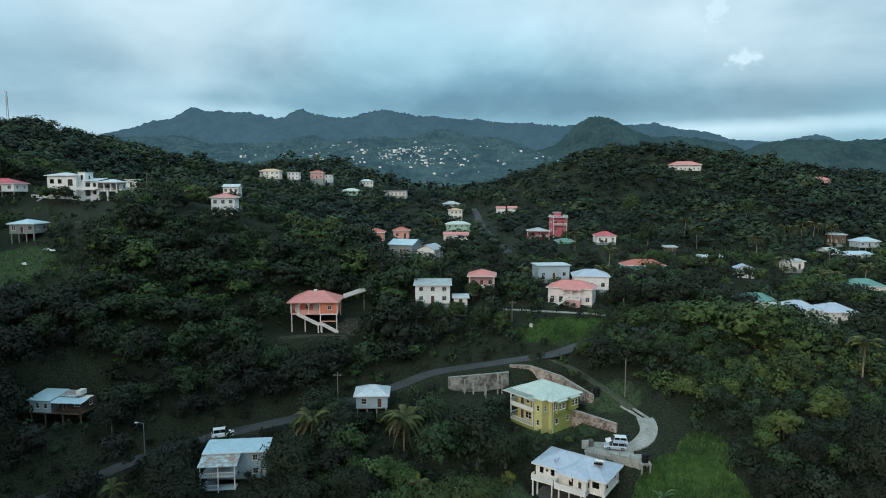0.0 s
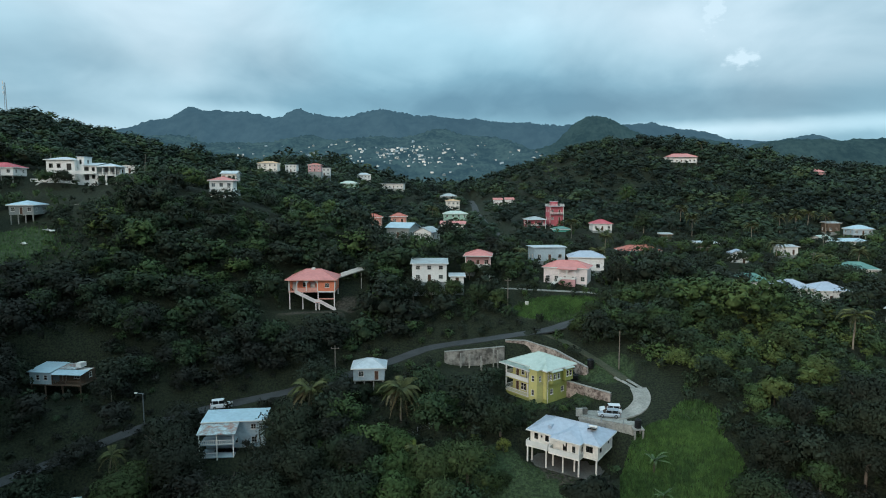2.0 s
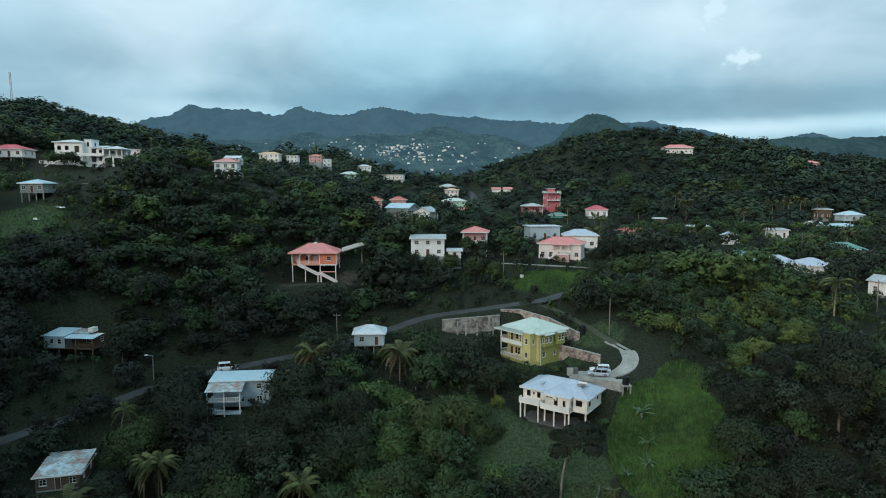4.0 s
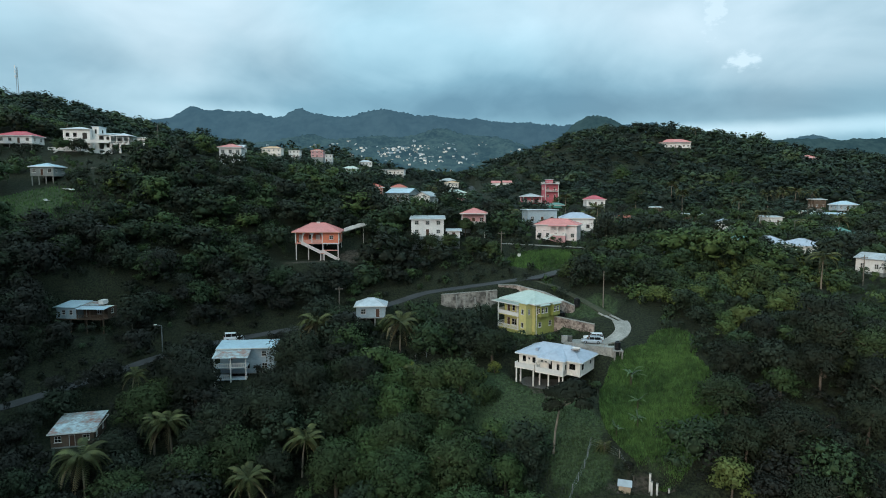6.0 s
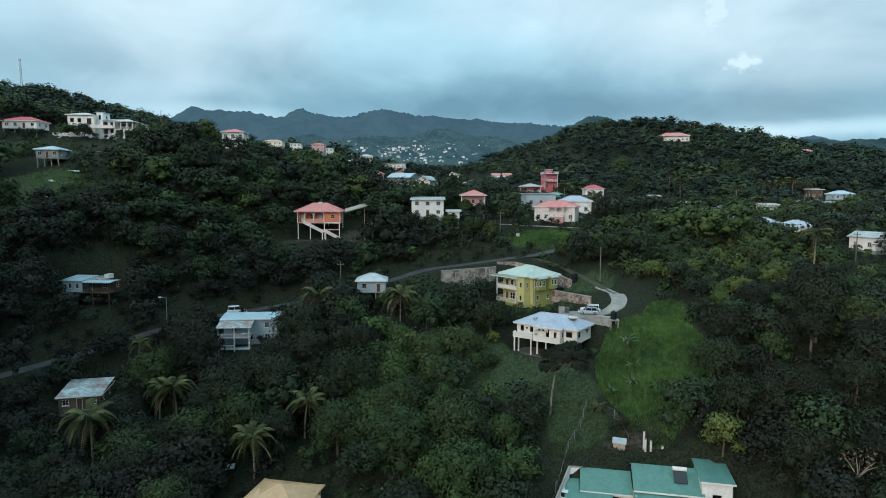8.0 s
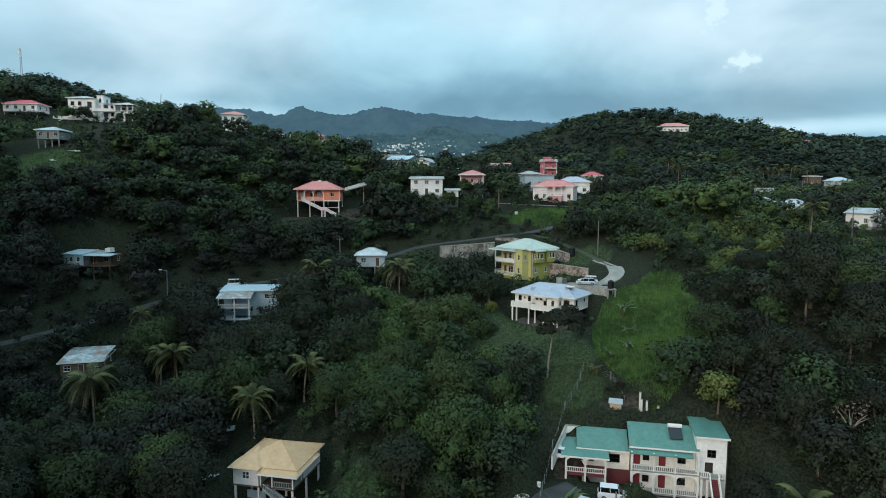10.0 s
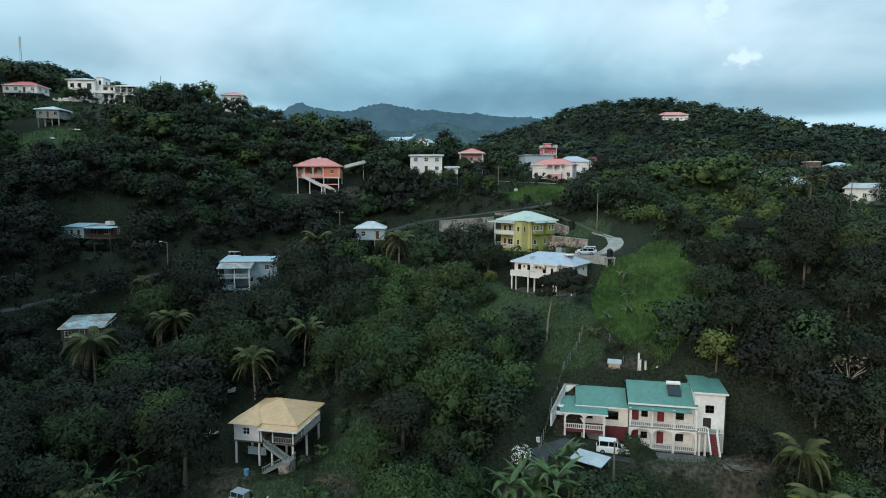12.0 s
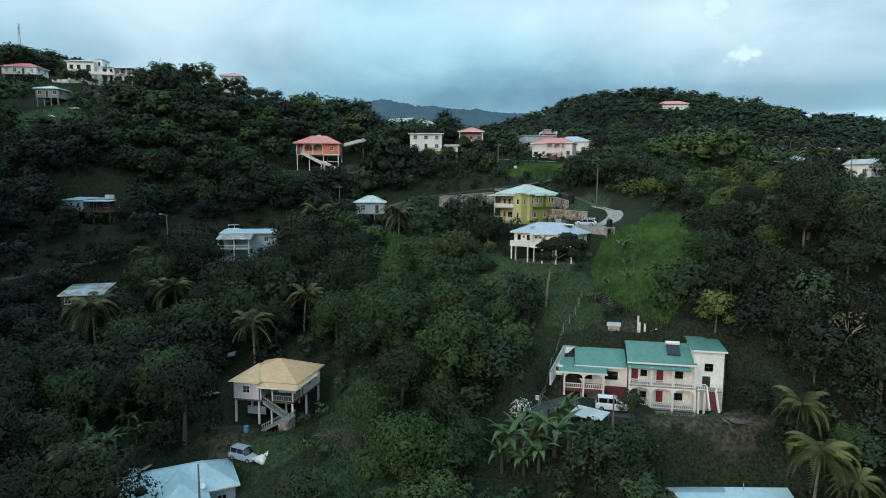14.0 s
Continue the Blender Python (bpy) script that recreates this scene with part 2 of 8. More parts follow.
STEEL = stuff_mat("galvanised_steel", srgb("9aa0a3"), srgb("7e8487"), rough=0.45, metal=0.6, bump=0.05)
TYRE = paint("tyre_rubber", "1b1b1c", rough=0.9)
CARWHITE = stuff_mat("white_car_paint", srgb("dfe3e6"), srgb("ccd2d6"), rough=0.25, bump=0, spec=0.5, amount=0.2)
CARSILVER = stuff_mat("silver_car_paint", srgb("b4bec6"), srgb("a2adb6"), rough=0.25, bump=0, spec=0.6, amount=0.2, metal=0.3)
CARGLASS = paint("tinted_car_glass", "14181b", rough=0.08, bump=0, spec=0.6)
LAMPRED = paint("red_tail_lamp_plastic", "7a1b1b", rough=0.3)
TRUNK = stuff_mat("tree_bark", srgb("6a6055"), srgb("3f3831"), grain=5, bump=0.5)
PALETRUNK = stuff_mat("pale_tree_bark", srgb("938a7c"), srgb("645c52"), grain=5, bump=0.4)
LEAF_TONES = [(0.0, (0.0190, 0.0215, 0.0175)), (0.30, (0.0245, 0.0350, 0.0225)), (0.60, (0.0330, 0.0555, 0.0265)), (0.85, (0.0520, 0.0850, 0.0310)), (1.0, (0.0800, 0.1080, 0.0350))]
LEAF = leaf_mat("broadleaf_foliage", LEAF_TONES, "plant")
LEAF_THING = leaf_mat("garden_tree_foliage", [(0.0, (0.0200, 0.0280, 0.0165)), (0.5, (0.0300, 0.0460, 0.0200)), (1.0, (0.0450, 0.0650, 0.0245))])
LEAF_DARK = leaf_mat("dark_foliage", [(0.0, (0.0165, 0.0205, 0.0145)), (1.0, (0.0260, 0.0340, 0.0200))])
LEAF_LIGHT = leaf_mat("young_yellow_green_foliage", [(0.0, (0.0620, 0.0840, 0.0280)), (1.0, (0.0880, 0.1080, 0.0340))])
LEAF_FRESH = leaf_mat("fresh_green_foliage", [(0.0, (0.0290, 0.0490, 0.0205)), (1.0, (0.0460, 0.0760, 0.0260))])
LEAF_YELLOW = stuff_mat("yellow_croton_foliage", (0.1350, 0.1485, 0.0240), (0.0540, 0.0715, 0.0240), grain=1.4, patch=0.4, amount=0.7, bump=0, rough=0.8, island=0.35)
# far leaves are bluer, with a touch of distance haze in the colour
LEAF_FAR = leaf_mat("hillside_foliage", [(0.0, (0.0140, 0.0225, 0.0195)), (0.4, (0.0245, 0.0405, 0.0285)), (0.75, (0.0380, 0.0640, 0.0360)), (1.0, (0.0620, 0.0860, 0.0410))], "plant")
FROND = stuff_mat("palm_frond_green", (0.096, 0.104, 0.040), (0.034, 0.044, 0.021), grain=1.0, patch=0.2, amount=0.6, bump=0, rough=0.55, by_object=0.35, spec=0.1)
FROND_OLD = stuff_mat("dry_palm_frond", (0.2100, 0.1750, 0.0910), (0.1050, 0.0840, 0.0420), grain=1.0, patch=0.2, amount=0.6, bump=0, rough=0.7, by_object=0.3)
BANANA = stuff_mat("banana_leaf_green", (0.0656, 0.1120, 0.0368), (0.0320, 0.0624, 0.0224), grain=1.0, patch=0.4, amount=0.6, bump=0, rough=0.4, by_object=0.3, spec=0.25)
BLOSSOM = stuff_mat("white_blossom", (0.70, 0.70, 0.66), (0.50, 0.52, 0.46), grain=2, bump=0, island=0.15)
GRASS = stuff_mat("tall_grass_blades", (0.088, 0.166, 0.050), (0.036, 0.074, 0.027), grain=0.8, patch=0.15, amount=0.7, bump=0, rough=0.7, island=0.35, spec=0.08)
MOWN = stuff_mat("short_mown_grass", (0.050, 0.078, 0.032), (0.026, 0.042, 0.020), grain=0.8, patch=0.15, amount=0.7, bump=0, rough=0.8, island=0.3, spec=0.08)
DEADLEAF = stuff_mat("dry_brush", srgb("7a6a58"), srgb("4a4037"), grain=4, bump=0.2, island=0.3)


def glass_mat():
    m = bpy.data.materials.new("window_glass")
    m.use_nodes = True
    n, l = m.node_tree.nodes, m.node_tree.links
    n.remove(n["Principled BSDF"])
    clear = n.new("ShaderNodeBsdfTransparent")
    clear.inputs[0].default_value = (0.55, 0.62, 0.62, 1)
    gloss = n.new("ShaderNodeBsdfGlossy")
    gloss.inputs["Roughness"].default_value = 0.06
    fres = n.new("ShaderNodeFresnel")
    fres.inputs[0].default_value = 1.6
    mix = n.new("ShaderNodeMixShader")
    l.new(fres.outputs[0], mix.inputs[0])
    l.new(clear.outputs[0], mix.inputs[1])
    l.new(gloss.outputs[0], mix.inputs[2])
    l.new(mix.outputs[0], n["Material Output"].inputs[0])
    return m


GLASS = glass_mat()


def ground_mat():
    """Leaf litter, mown grass and bare soil, by the sheet's own cover values."""
    m = bpy.data.materials.new("hillside_ground")
    m.use_nodes = True
    n, l = m.node_tree.nodes, m.node_tree.links
    b = n["Principled BSDF"]
    b.inputs["Roughness"].default_value = 0.9
    b.inputs["Specular IOR Level"].default_value = 0.15
    geo = n.new("ShaderNodeNewGeometry")

    def noisy(scale, detail=6):
        t = n.new("ShaderNodeTexNoise")
        t.inputs["Scale"].default_value, t.inputs["Detail"].default_value = scale, detail
        l.new(geo.outputs["Position"], t.inputs["Vector"])
        return t.outputs["Fac"]

    def ramp(fac, lo, hi):
        r = n.new("ShaderNodeValToRGB")
        r.color_ramp.elements[0].position, r.color_ramp.elements[1].position = 0.36, 0.64
        r.color_ramp.elements[0].color, r.color_ramp.elements[1].color = (*lo, 1), (*hi, 1)
        l.new(fac, r.inputs[0])
        return r.outputs[0]

    def blend(fac, one, two):
        x = n.new("ShaderNodeMix")
        x.data_type = "RGBA"
        l.new(fac, x.inputs[0])
        l.new(one, x.inputs[6])
        l.new(two, x.inputs[7])
        return x.outputs[2]

    def attr(name, edge):
        t = n.new("ShaderNodeAttribute")
        t.attribute_name = name
        s = n.new("ShaderNodeMath")
        s.operation = "MULTIPLY_ADD"
        s.inputs[1].default_value, s.inputs[2].default_value = 0.7, -0.35
        l.new(edge, s.inputs[0])
        p = n.new("ShaderNodeMath")
        p.operation = "ADD"
        l.new(t.outputs["Fac"], p.inputs[0])
        l.new(s.outputs[0], p.inputs[1])
        c = n.new("ShaderNodeMapRange")
        c.inputs[1].default_value, c.inputs[2].default_value = 0.35, 0.65
        l.new(p.outputs[0], c.inputs[0])
        return c.outputs[0]

    rough_edge = noisy(0.6, 9)
    litter = ramp(noisy(2.6, 9), (0.007, 0.010, 0.007), (0.027, 0.034, 0.018))
    lawn = ramp(noisy(1.9, 9), (0.020, 0.032, 0.016), (0.050, 0.076, 0.034))
    soil = ramp(noisy(1.7, 9), (0.018, 0.021, 0.014), (0.084, 0.070, 0.056))
    col = blend(attr("lawn", rough_edge), litter, lawn)
    col = blend(attr("soil", rough_edge), col, soil)
    l.new(col, b.inputs["Base Color"])
    bp = n.new("ShaderNodeBump")
    bp.inputs["Strength"].default_value, bp.inputs["Distance"].default_value = 0.8, 0.35
    l.new(noisy(2.5, 8), bp.inputs["Height"])
    l.new(bp.outputs[0], b.inputs["Normal"])
    return m


GROUND = ground_mat()


# ---- building blocks ----
class Shape:
    """A mesh put together from solids."""

    def __init__(self):
        self.v, self.f = [], []

    def add(self, verts, faces):
        k = len(self.v)
        self.v += [tuple(p) for p in verts]
        self.f += [tuple(i + k for i in q) for q in faces]
        return self

    def box(self, x0, x1, y0, y1, z0, z1):
        return self.add([(x0, y0, z0), (x1, y0, z0), (x1, y1, z0), (x0, y1, z0), (x0, y0, z1), (x1, y0, z1), (x1, y1, z1), (x0, y1, z1)],
                        [(3, 2, 1, 0), (4, 5, 6, 7), (0, 1, 5, 4), (1, 2, 6, 5), (2, 3, 7, 6), (3, 0, 4, 7)])

    def slab(self, pts, t):
        """A flat piece with a top outline and a thickness straight down."""
        n = len(pts)
        low = [(p[0], p[1], p[2] - t) for p in pts]
        return self.add(list(pts) + low, [tuple(range(n)), tuple(range(2 * n - 1, n - 1, -1))] + [(i, i + n, (i + 1) % n + n, (i + 1) % n) for i in range(n)])

    def tube(self, p0, p1, r0, r1=None, n=7):
        r1 = r0 if r1 is None else r1
        p0, p1 = Vector(p0), Vector(p1)
        d = (p1 - p0).normalized()
        a = d.orthogonal().normalized()
        b = d.cross(a)
        ring = [a * math.cos(2 * math.pi * i / n) + b * math.sin(2 * math.pi * i / n) for i in range(n)]
        return self.add([p0 + q * r0 for q in ring] + [p1 + q * r1 for q in ring],
                        [(i, (i + 1) % n, (i + 1) % n + n, i + n) for i in range(n)] + [tuple(range(n - 1, -1, -1)), tuple(range(n, 2 * n))])

    def hip(self, x0, x1, y0, y1, z, rise, t=0.14, ridge=None):
        """A hipped roof over a rectangle, ridge along the longer side, with its own thickness."""
        cx, cy, w, d = (x0 + x1) / 2, (y0 + y1) / 2, x1 - x0, y1 - y0
        k = max(0.0, abs(w - d) / 2) if ridge is None else ridge / 2
        tops = [(cx - k, cy), (cx + k, cy)] if w >= d else [(cx, cy - k), (cx, cy + k)]
        for up in (0, -t):
            base = [(x0, y0, z + up), (x1, y0, z + up), (x1, y1, z + up), (x0, y1, z + up)] + [(*p, z + rise + up) for p in tops]
            faces = [(0, 1, 5, 4), (1, 2, 5), (2, 3, 4, 5), (3, 0, 4)] if w >= d else [(0, 1, 4), (1, 2, 5, 4), (2, 3, 5), (3, 0, 4, 5)]
            self.add(base, faces if up == 0 else [q[::-1] for q in faces])
        n = len(self.v)
        a, b = n - 12, n - 6
        self.f += [(a + (i + 1) % 4, a + i, b + i, b + (i + 1) % 4) for i in range(4)]
        return self

    def gable(self, x0, x1, y0, y1, z, rise, t=0.14, along="x"):
        if along == "x":
            c = (y0 + y1) / 2
            self.slab([(x0, y0, z), (x1, y0, z), (x1, c, z + rise), (x0, c, z + rise)], t)
            return self.slab([(x0, c, z + rise), (x1, c, z + rise), (x1, y1, z), (x0, y1, z)], t)
        c = (x0 + x1) / 2
        self.slab([(x0, y0, z), (c, y0, z + rise), (c, y1, z + rise), (x0, y1, z)], t)
        return self.slab([(c, y0, z + rise), (x1, y0, z), (x1, y1, z), (c, y1, z + rise)], t)

    def mesh(self, name, material):
        me = bpy.data.meshes.new(name)
        me.from_pydata(self.v, [], self.f)
        me.materials.append(material)
        me.update()
        return me


def part(name, shape, material, parent, label="", m=None):
    """One mesh under a thing or a part; shape is a Shape or ready mesh data."""
    ob = new(name, shape.mesh(name, material) if isinstance(shape, Shape) else shape)
    ob.parent = parent
    if m is not None:
        ob.matrix_basis = m
    return tagged(ob, label)


def thing(name, m, label, category, group="", kind=""):
    ob = new(name)
    ob.matrix_basis = m
    ob.empty_display_size = 0.5
    return tagged(ob, label, category, group, kind)


def big_mesh(name, verts, faces, material, smooth=False, normals=None):
    """Mesh data from arrays: verts (n, 3), faces (m, k); normals, where given, one for each vertex."""
    me = bpy.data.meshes.new(name)
    nv, (nf, k) = len(verts), faces.shape
    me.vertices.add(nv)
    me.vertices.foreach_set("co", np.ascontiguousarray(verts, np.float32).ravel())
    me.loops.add(nf * k)
    me.loops.foreach_set("vertex_index", np.ascontiguousarray(faces, np.int32).ravel())
    me.polygons.add(nf)
    me.polygons.foreach_set("loop_start", np.arange(0, nf * k, k, dtype=np.int32))
    me.polygons.foreach_set("use_smooth", np.full(nf, smooth))
    me.materials.append(material)
    me.update(calc_edges=True)
    if normals is not None:
        layer = me.attributes.new("custom_normal", "FLOAT_VECTOR", "POINT")
        layer.data.foreach_set("vector", np.ascontiguousarray(normals, np.float32).ravel())
    return me


# ---- the lie of the land ----
HILLS, GRADES, PADS, LAWNS, SOILS = [], [], [], [], []


def hill(x, y, height, radius):
    HILLS.append((x, y, height, radius))


def pad(x, y, z, rx, ry, yaw=0.0, soft=4.0):
    """Level ground cut for a building or a yard."""
    PADS.append((x, y, z, rx, ry, radians(yaw), soft))


def lawn(x, y, rx, ry, yaw=0.0):
    LAWNS.append((x, y, rx, ry, radians(yaw)))


def soil(x, y, rx, ry, yaw=0.0):
    SOILS.append((x, y, rx, ry, radians(yaw)))


hill(60, 590, 62.0, 220)
hill(-262, 372, 9.0, 60)
hill(-280, 290, 56.8, 110)
hill(-20, 10, -33.0, 55)
hill(480, 450, 40.3, 220)
hill(-55, 220, 12.5, 55)
hill(-280, 570, 59.5, 110)
hill(-70, -200, -50.6, 110)
hill(-420, 80, 26.6, 110)
hill(155, 500, 22.0, 55)
hill(70, 140, 5.9, 30)
hill(-70, 100, -9.8, 30)
hill(70, 20, -17.9, 30)
hill(15, 570, -15.0, 55)
hill(-110, 180, -1.6, 30)
hill(-160, 10, -13.9, 55)
hill(280, -130, -15.0, 110)
hill(-195, 325, -6.1, 55)
hill(260, 290, -5.2, 55)
hill(15, 395, -6.1, 55)
hill(0, 710, -22.9, 110)
hill(-10, 120, -1.1, 30)
hill(-30, 300, -3.5, 30)
hill(-160, 535, -10.8, 55)
hill(-210, 710, 12.5, 110)
hill(30, 180, 7.1, 30)
hill(-420, 220, 28.6, 110)
hill(10, 240, -7.8, 30)
hill(150, 140, 6.6, 30)
hill(-130, 120, 1.3, 30)
hill(170, 280, -3.5, 30)
hill(15, 465, -5.4, 55)
hill(-150, 220, 11.6, 30)
hill(-70, 40, -1.6, 30)
hill(150, 60, -3.3, 30)
hill(85, 255, 2.5, 55)
hill(-90, 200, 20.0, 30)
hill(-280, -130, 3.4, 110)
hill(120, 570, 1.2, 55)
hill(-90, 140, 8.7, 30)
hill(-10, 20, 9.8, 30)
hill(-170, 60, -2.3, 30)
hill(70, 100, 2.6, 30)
hill(260, 500, 11.9, 55)
hill(295, 395, -4.1, 55)
hill(295, 570, -3.7, 55)
hill(210, 710, 9.7, 110)
hill(-10, 200, 9.0, 30)
hill(-170, 140, 9.7, 30)
hill(-90, 300, 13.2, 30)
hill(-300, 395, 14.3, 55)
hill(-150, 280, 5.3, 30)
hill(-160, 430, 14.9, 55)
hill(120, 430, 7.4, 55)
hill(-55, 500, 4.6, 55)
hill(190, 360, 3.2, 55)
hill(10, 320, 2.2, 30)
hill(-230, 220, 13.9, 55)
hill(-300, 290, 19.4, 55)
hill(110, 160, 1.3, 30)
hill(-110, 240, 2.8, 30)
hill(-260, 750, -70.7, 90)
hill(250, 570, -16.9, 60)
hill(-290, 300, -31.9, 40)
hill(-200, 510, -32.3, 40)
hill(-110, 240, -2.2, 40)
hill(70, 480, 4.5, 40)
hill(160, 540, -10.6, 40)
hill(-200, 300, 2.1, 60)
hill(10, 930, -7.7, 90)
hill(-170, 420, -1.1, 40)
hill(-200, 330, 2.2, 40)
hill(-320, 330, -6.9, 40)
hill(-230, 600, -12, 40)
hill(220, 420, 2.8, 40)
hill(-230, 330, 1.4, 40)
hill(10, 240, 1.5, 40)

# unseen hills added beside the valley to hold off sun and low sky
hill(198, -20, 140, 50)
hill(-155, -60, 112, 48)
hill(-205, 20, 90, 50)  # added out of view, so the left slope falls into shade
# low wooded hills between the valley and the town
hill(-210, 900, 75, 110)
hill(-420, 760, 60, 150)
hill(60, 1000, 20, 150)
hill(420, 900, 40, 200)


def oval(x, y, o):
    """How far (0 centre, 1 edge) points lie inside a turned oval."""
    cx, cy, rx, ry, a = o
    dx, dy = x - cx, y - cy
    return np.hypot((dx * math.cos(a) + dy * math.sin(a)) / rx, (-dx * math.sin(a) + dy * math.cos(a)) / ry)


def near_line(x, y, pts):
    """Distance to a bent line, and the line's height at the nearest place."""
    best, high = np.full(np.shape(x), 1e9), np.zeros(np.shape(x))
    for (x0, y0, z0), (x1, y1, z1) in zip(pts, pts[1:]):
        dx, dy = x1 - x0, y1 - y0
        s = np.clip(((x - x0) * dx + (y - y0) * dy) / (dx * dx + dy * dy), 0, 1)
        d = np.hypot(x - x0 - s * dx, y - y0 - s * dy)
        high = np.where(d < best, z0 + s * (z1 - z0), high)
        best = np.minimum(d, best)
    return best, high


def ease(s):
    s = np.clip(s, 0, 1)
    return s * s * (3 - 2 * s)


def ground(x, y):
    x, y = np.asarray(x, float), np.asarray(y, float)
    z = np.full(x.shape, 5.0)
    for hx, hy, h, r in HILLS:
        z = z + h * np.exp(-((x - hx) ** 2 + (y - hy) ** 2) / (2 * r * r))
    far = ease((np.hypot(x, y - 200) - 700) / 900)
    z = z * (1 - far) + far * (38 + 0.006 * y)
    z = z + 0.35 * np.sin(x * 0.31 + 1.3 * np.sin(y * 0.17)) * np.sin(y * 0.27 + 0.7)
    for cx, cy, h, rx, ry, a, soft in PADS:
        d = oval(x, y, (cx, cy, rx, ry, a))
        k = 1 - ease((d - 1) * min(rx, ry) / soft)
        z = z * (1 - k) + h * k
    for pts, wide in GRADES:
        d, h = near_line(x, y, pts)
        k = 1 - ease((d - wide / 2 - 0.4) / 2.0)
        z = z * (1 - k) + (h - 0.05) * k
    return z


def height_at(x, y):
    return float(ground(np.array([x]), np.array([y]))[0])


MAIN_ROAD = [(-100, 88, 0.5), (-84, 101, 2.6), (-73.5, 110.5, 4.6), (-68.2, 114.6, 5.9), (-62.5, 118.8, 7.5), (-55.8, 122, 8.9), (-48.7, 125.1, 9.9), (-41, 127.7, 10.8), (-34.5, 129.4, 11.6),
             (-23, 134.2, 13.6), (-11.1, 138.7, 16.2), (-3.3, 142.5, 18.3), (3, 143.6, 19.1), (10.4, 144.1, 20), (18.7, 144.7, 21.1), (27.1, 145.6, 22.1), (34.8, 149, 23.6), (43.8, 153.7, 25.4), (52, 156, 26.4), (64, 160, 27.0), (80, 172, 27)]
SIDE_ROAD = [(24.5, 145.4, 21.8), (30.2, 140.2, 20.4), (34.6, 133, 18.7), (37.6, 127.5, 17.3), (39.6, 123.6, 16.4)]
HOUSE_LANE = [(14, 165.4, 29.2), (19, 165.2, 29.3), (30, 164.6, 28.8), (41.4, 164.2, 28.3), (52, 161, 27.3)]
FAR_ROAD = [(22, 455, 50), (23, 409, 46), (22, 370, 43), (24.8, 320, 37.6), (28, 290, 35), (33, 262, 32)]
GREEN_DRIVE = [(10.5, 53, -12.4), (12.5, 57, -10.8), (16, 63, -9.6), (21, 66, -9.6)]
GRADES += [(MAIN_ROAD, 4.6), (SIDE_ROAD, 3.4), (HOUSE_LANE, 3.0), (FAR_ROAD, 6.0), (GREEN_DRIVE, 4.0)]
DRIVEWAY = [(39.6, 123.2, 16.3), (41.2, 120.2, 15.7), (41.5, 117.0, 15.0), (39.8, 114.0, 13.9), (37.0, 112.2, 13.0), (34, 112.2, 12.6)]
GRADES += [(DRIVEWAY, 3.6)]
pad(31.5, 113.2, 12.5, 4.6, 2.6, -30, 2.5)      # parking beside the white house
pad(21.6, 125.6, 12.4, 7.4, 6.4, 38, 2.0)       # yellow house
pad(25.5, 133, 15.2, 6.5, 3.2, -42, 1.6)
pad(8.5, 135.4, 15.2, 8.8, 3.4, 3, 1.2)         # ground below the road wall
pad(36.0, 126.0, 15.5, 5.6, 5.2, -35, 1.4)      # grass terrace above it
pad(27.8, 117.6, 12.3, 5.0, 3.2, -40, 1.4)
pad(24, 106, 5.4, 7.5, 4.0, -34, 3)             # under the white house
pad(33, 66.5, -11.5, 12, 6.2, -10, 2.5)              # green-roofed house
pad(21.5, 62.8, -10.3, 6.5, 5, 0, 2.5)
pad(27.5, 66.4, -10.35, 4.0, 2.6, -10, 1.2)
pad(22.0, 73.4, -6.0, 2.2, 1.4, 0, 1.2)            # corner yard behind the porch
pad(34.5, 78.2, -3.0, 3.5, 1.5, 0, 2.0)                 # its paved yard
pad(-23, 70, -13.6, 6, 6, 0, 5)                 # tan-roofed house
pad(-34, 153, 25.4, 8, 5, 5, 3)                 # orange house
pad(-41, 115, 5.0, 6, 3, 0, 3)
pad(-82, 126, 11.6, 7, 4, 0, 5)
pad(-68, 97, -2.2, 4.5, 6, 14, 4)
pad(36.4, 48.0, -19.4, 8, 4.5, 0, 3)
pad(19.5, 67.5, -10.2, 3.0, 3.5, 0, 1.5)
pad(-31, 53, -19.8, 7.5, 5, 27, 3)
pad(37, 172, 30.0, 8, 5, -25, 3)
lawn(16, 98, 11, 8, 10)
lawn(10, 106, 6, 5)
lawn(23, 90, 7, 6)
lawn(40.7, 94, 9.2, 14.2, -17)
lawn(48, 107.5, 4, 5, -16)
lawn(37, 128, 6, 5)
soil(-33, 151, 9, 1.2, 5)
soil(-25, 158, 3, 4)
lawn(33, 155, 14, 5, 5)
lawn(-11, 64, 4, 9, -15)
lawn(-8, 50, 7, 7)
lawn(-23, 58, 7, 4)
lawn(-122, 165, 14, 12)
lawn(24, 121, 9, 3)
lawn(150, 255, 30, 9)
lawn(92, 262, 14, 6)
lawn(24, 82, 5, 5)
soil(21, 71, 2, 3)
soil(35.5, 57.8, 10, 2.8, -10)
soil(33, 78, 6, 1.6)
soil(-12, 57, 3, 2)
soil(24, 102, 7, 3, -34)
soil(-28, 63, 4, 3)


def spaced(lo, hi, inner, step, grow):
    """Grid lines: even between the inner bounds, widening outwards."""
    mid = list(np.arange(inner[0], inner[1] + step / 2, step))
    up, s = [], step
    while (up[-1] if up else mid[-1]) < hi:
        s *= grow
        up.append((up[-1] if up else mid[-1]) + s)
    down, s = [], step
    while (down[-1] if down else mid[0]) > lo:
        s *= grow
        down.append((down[-1] if down else mid[0]) - s)
    return np.array(down[::-1] + mid + up)


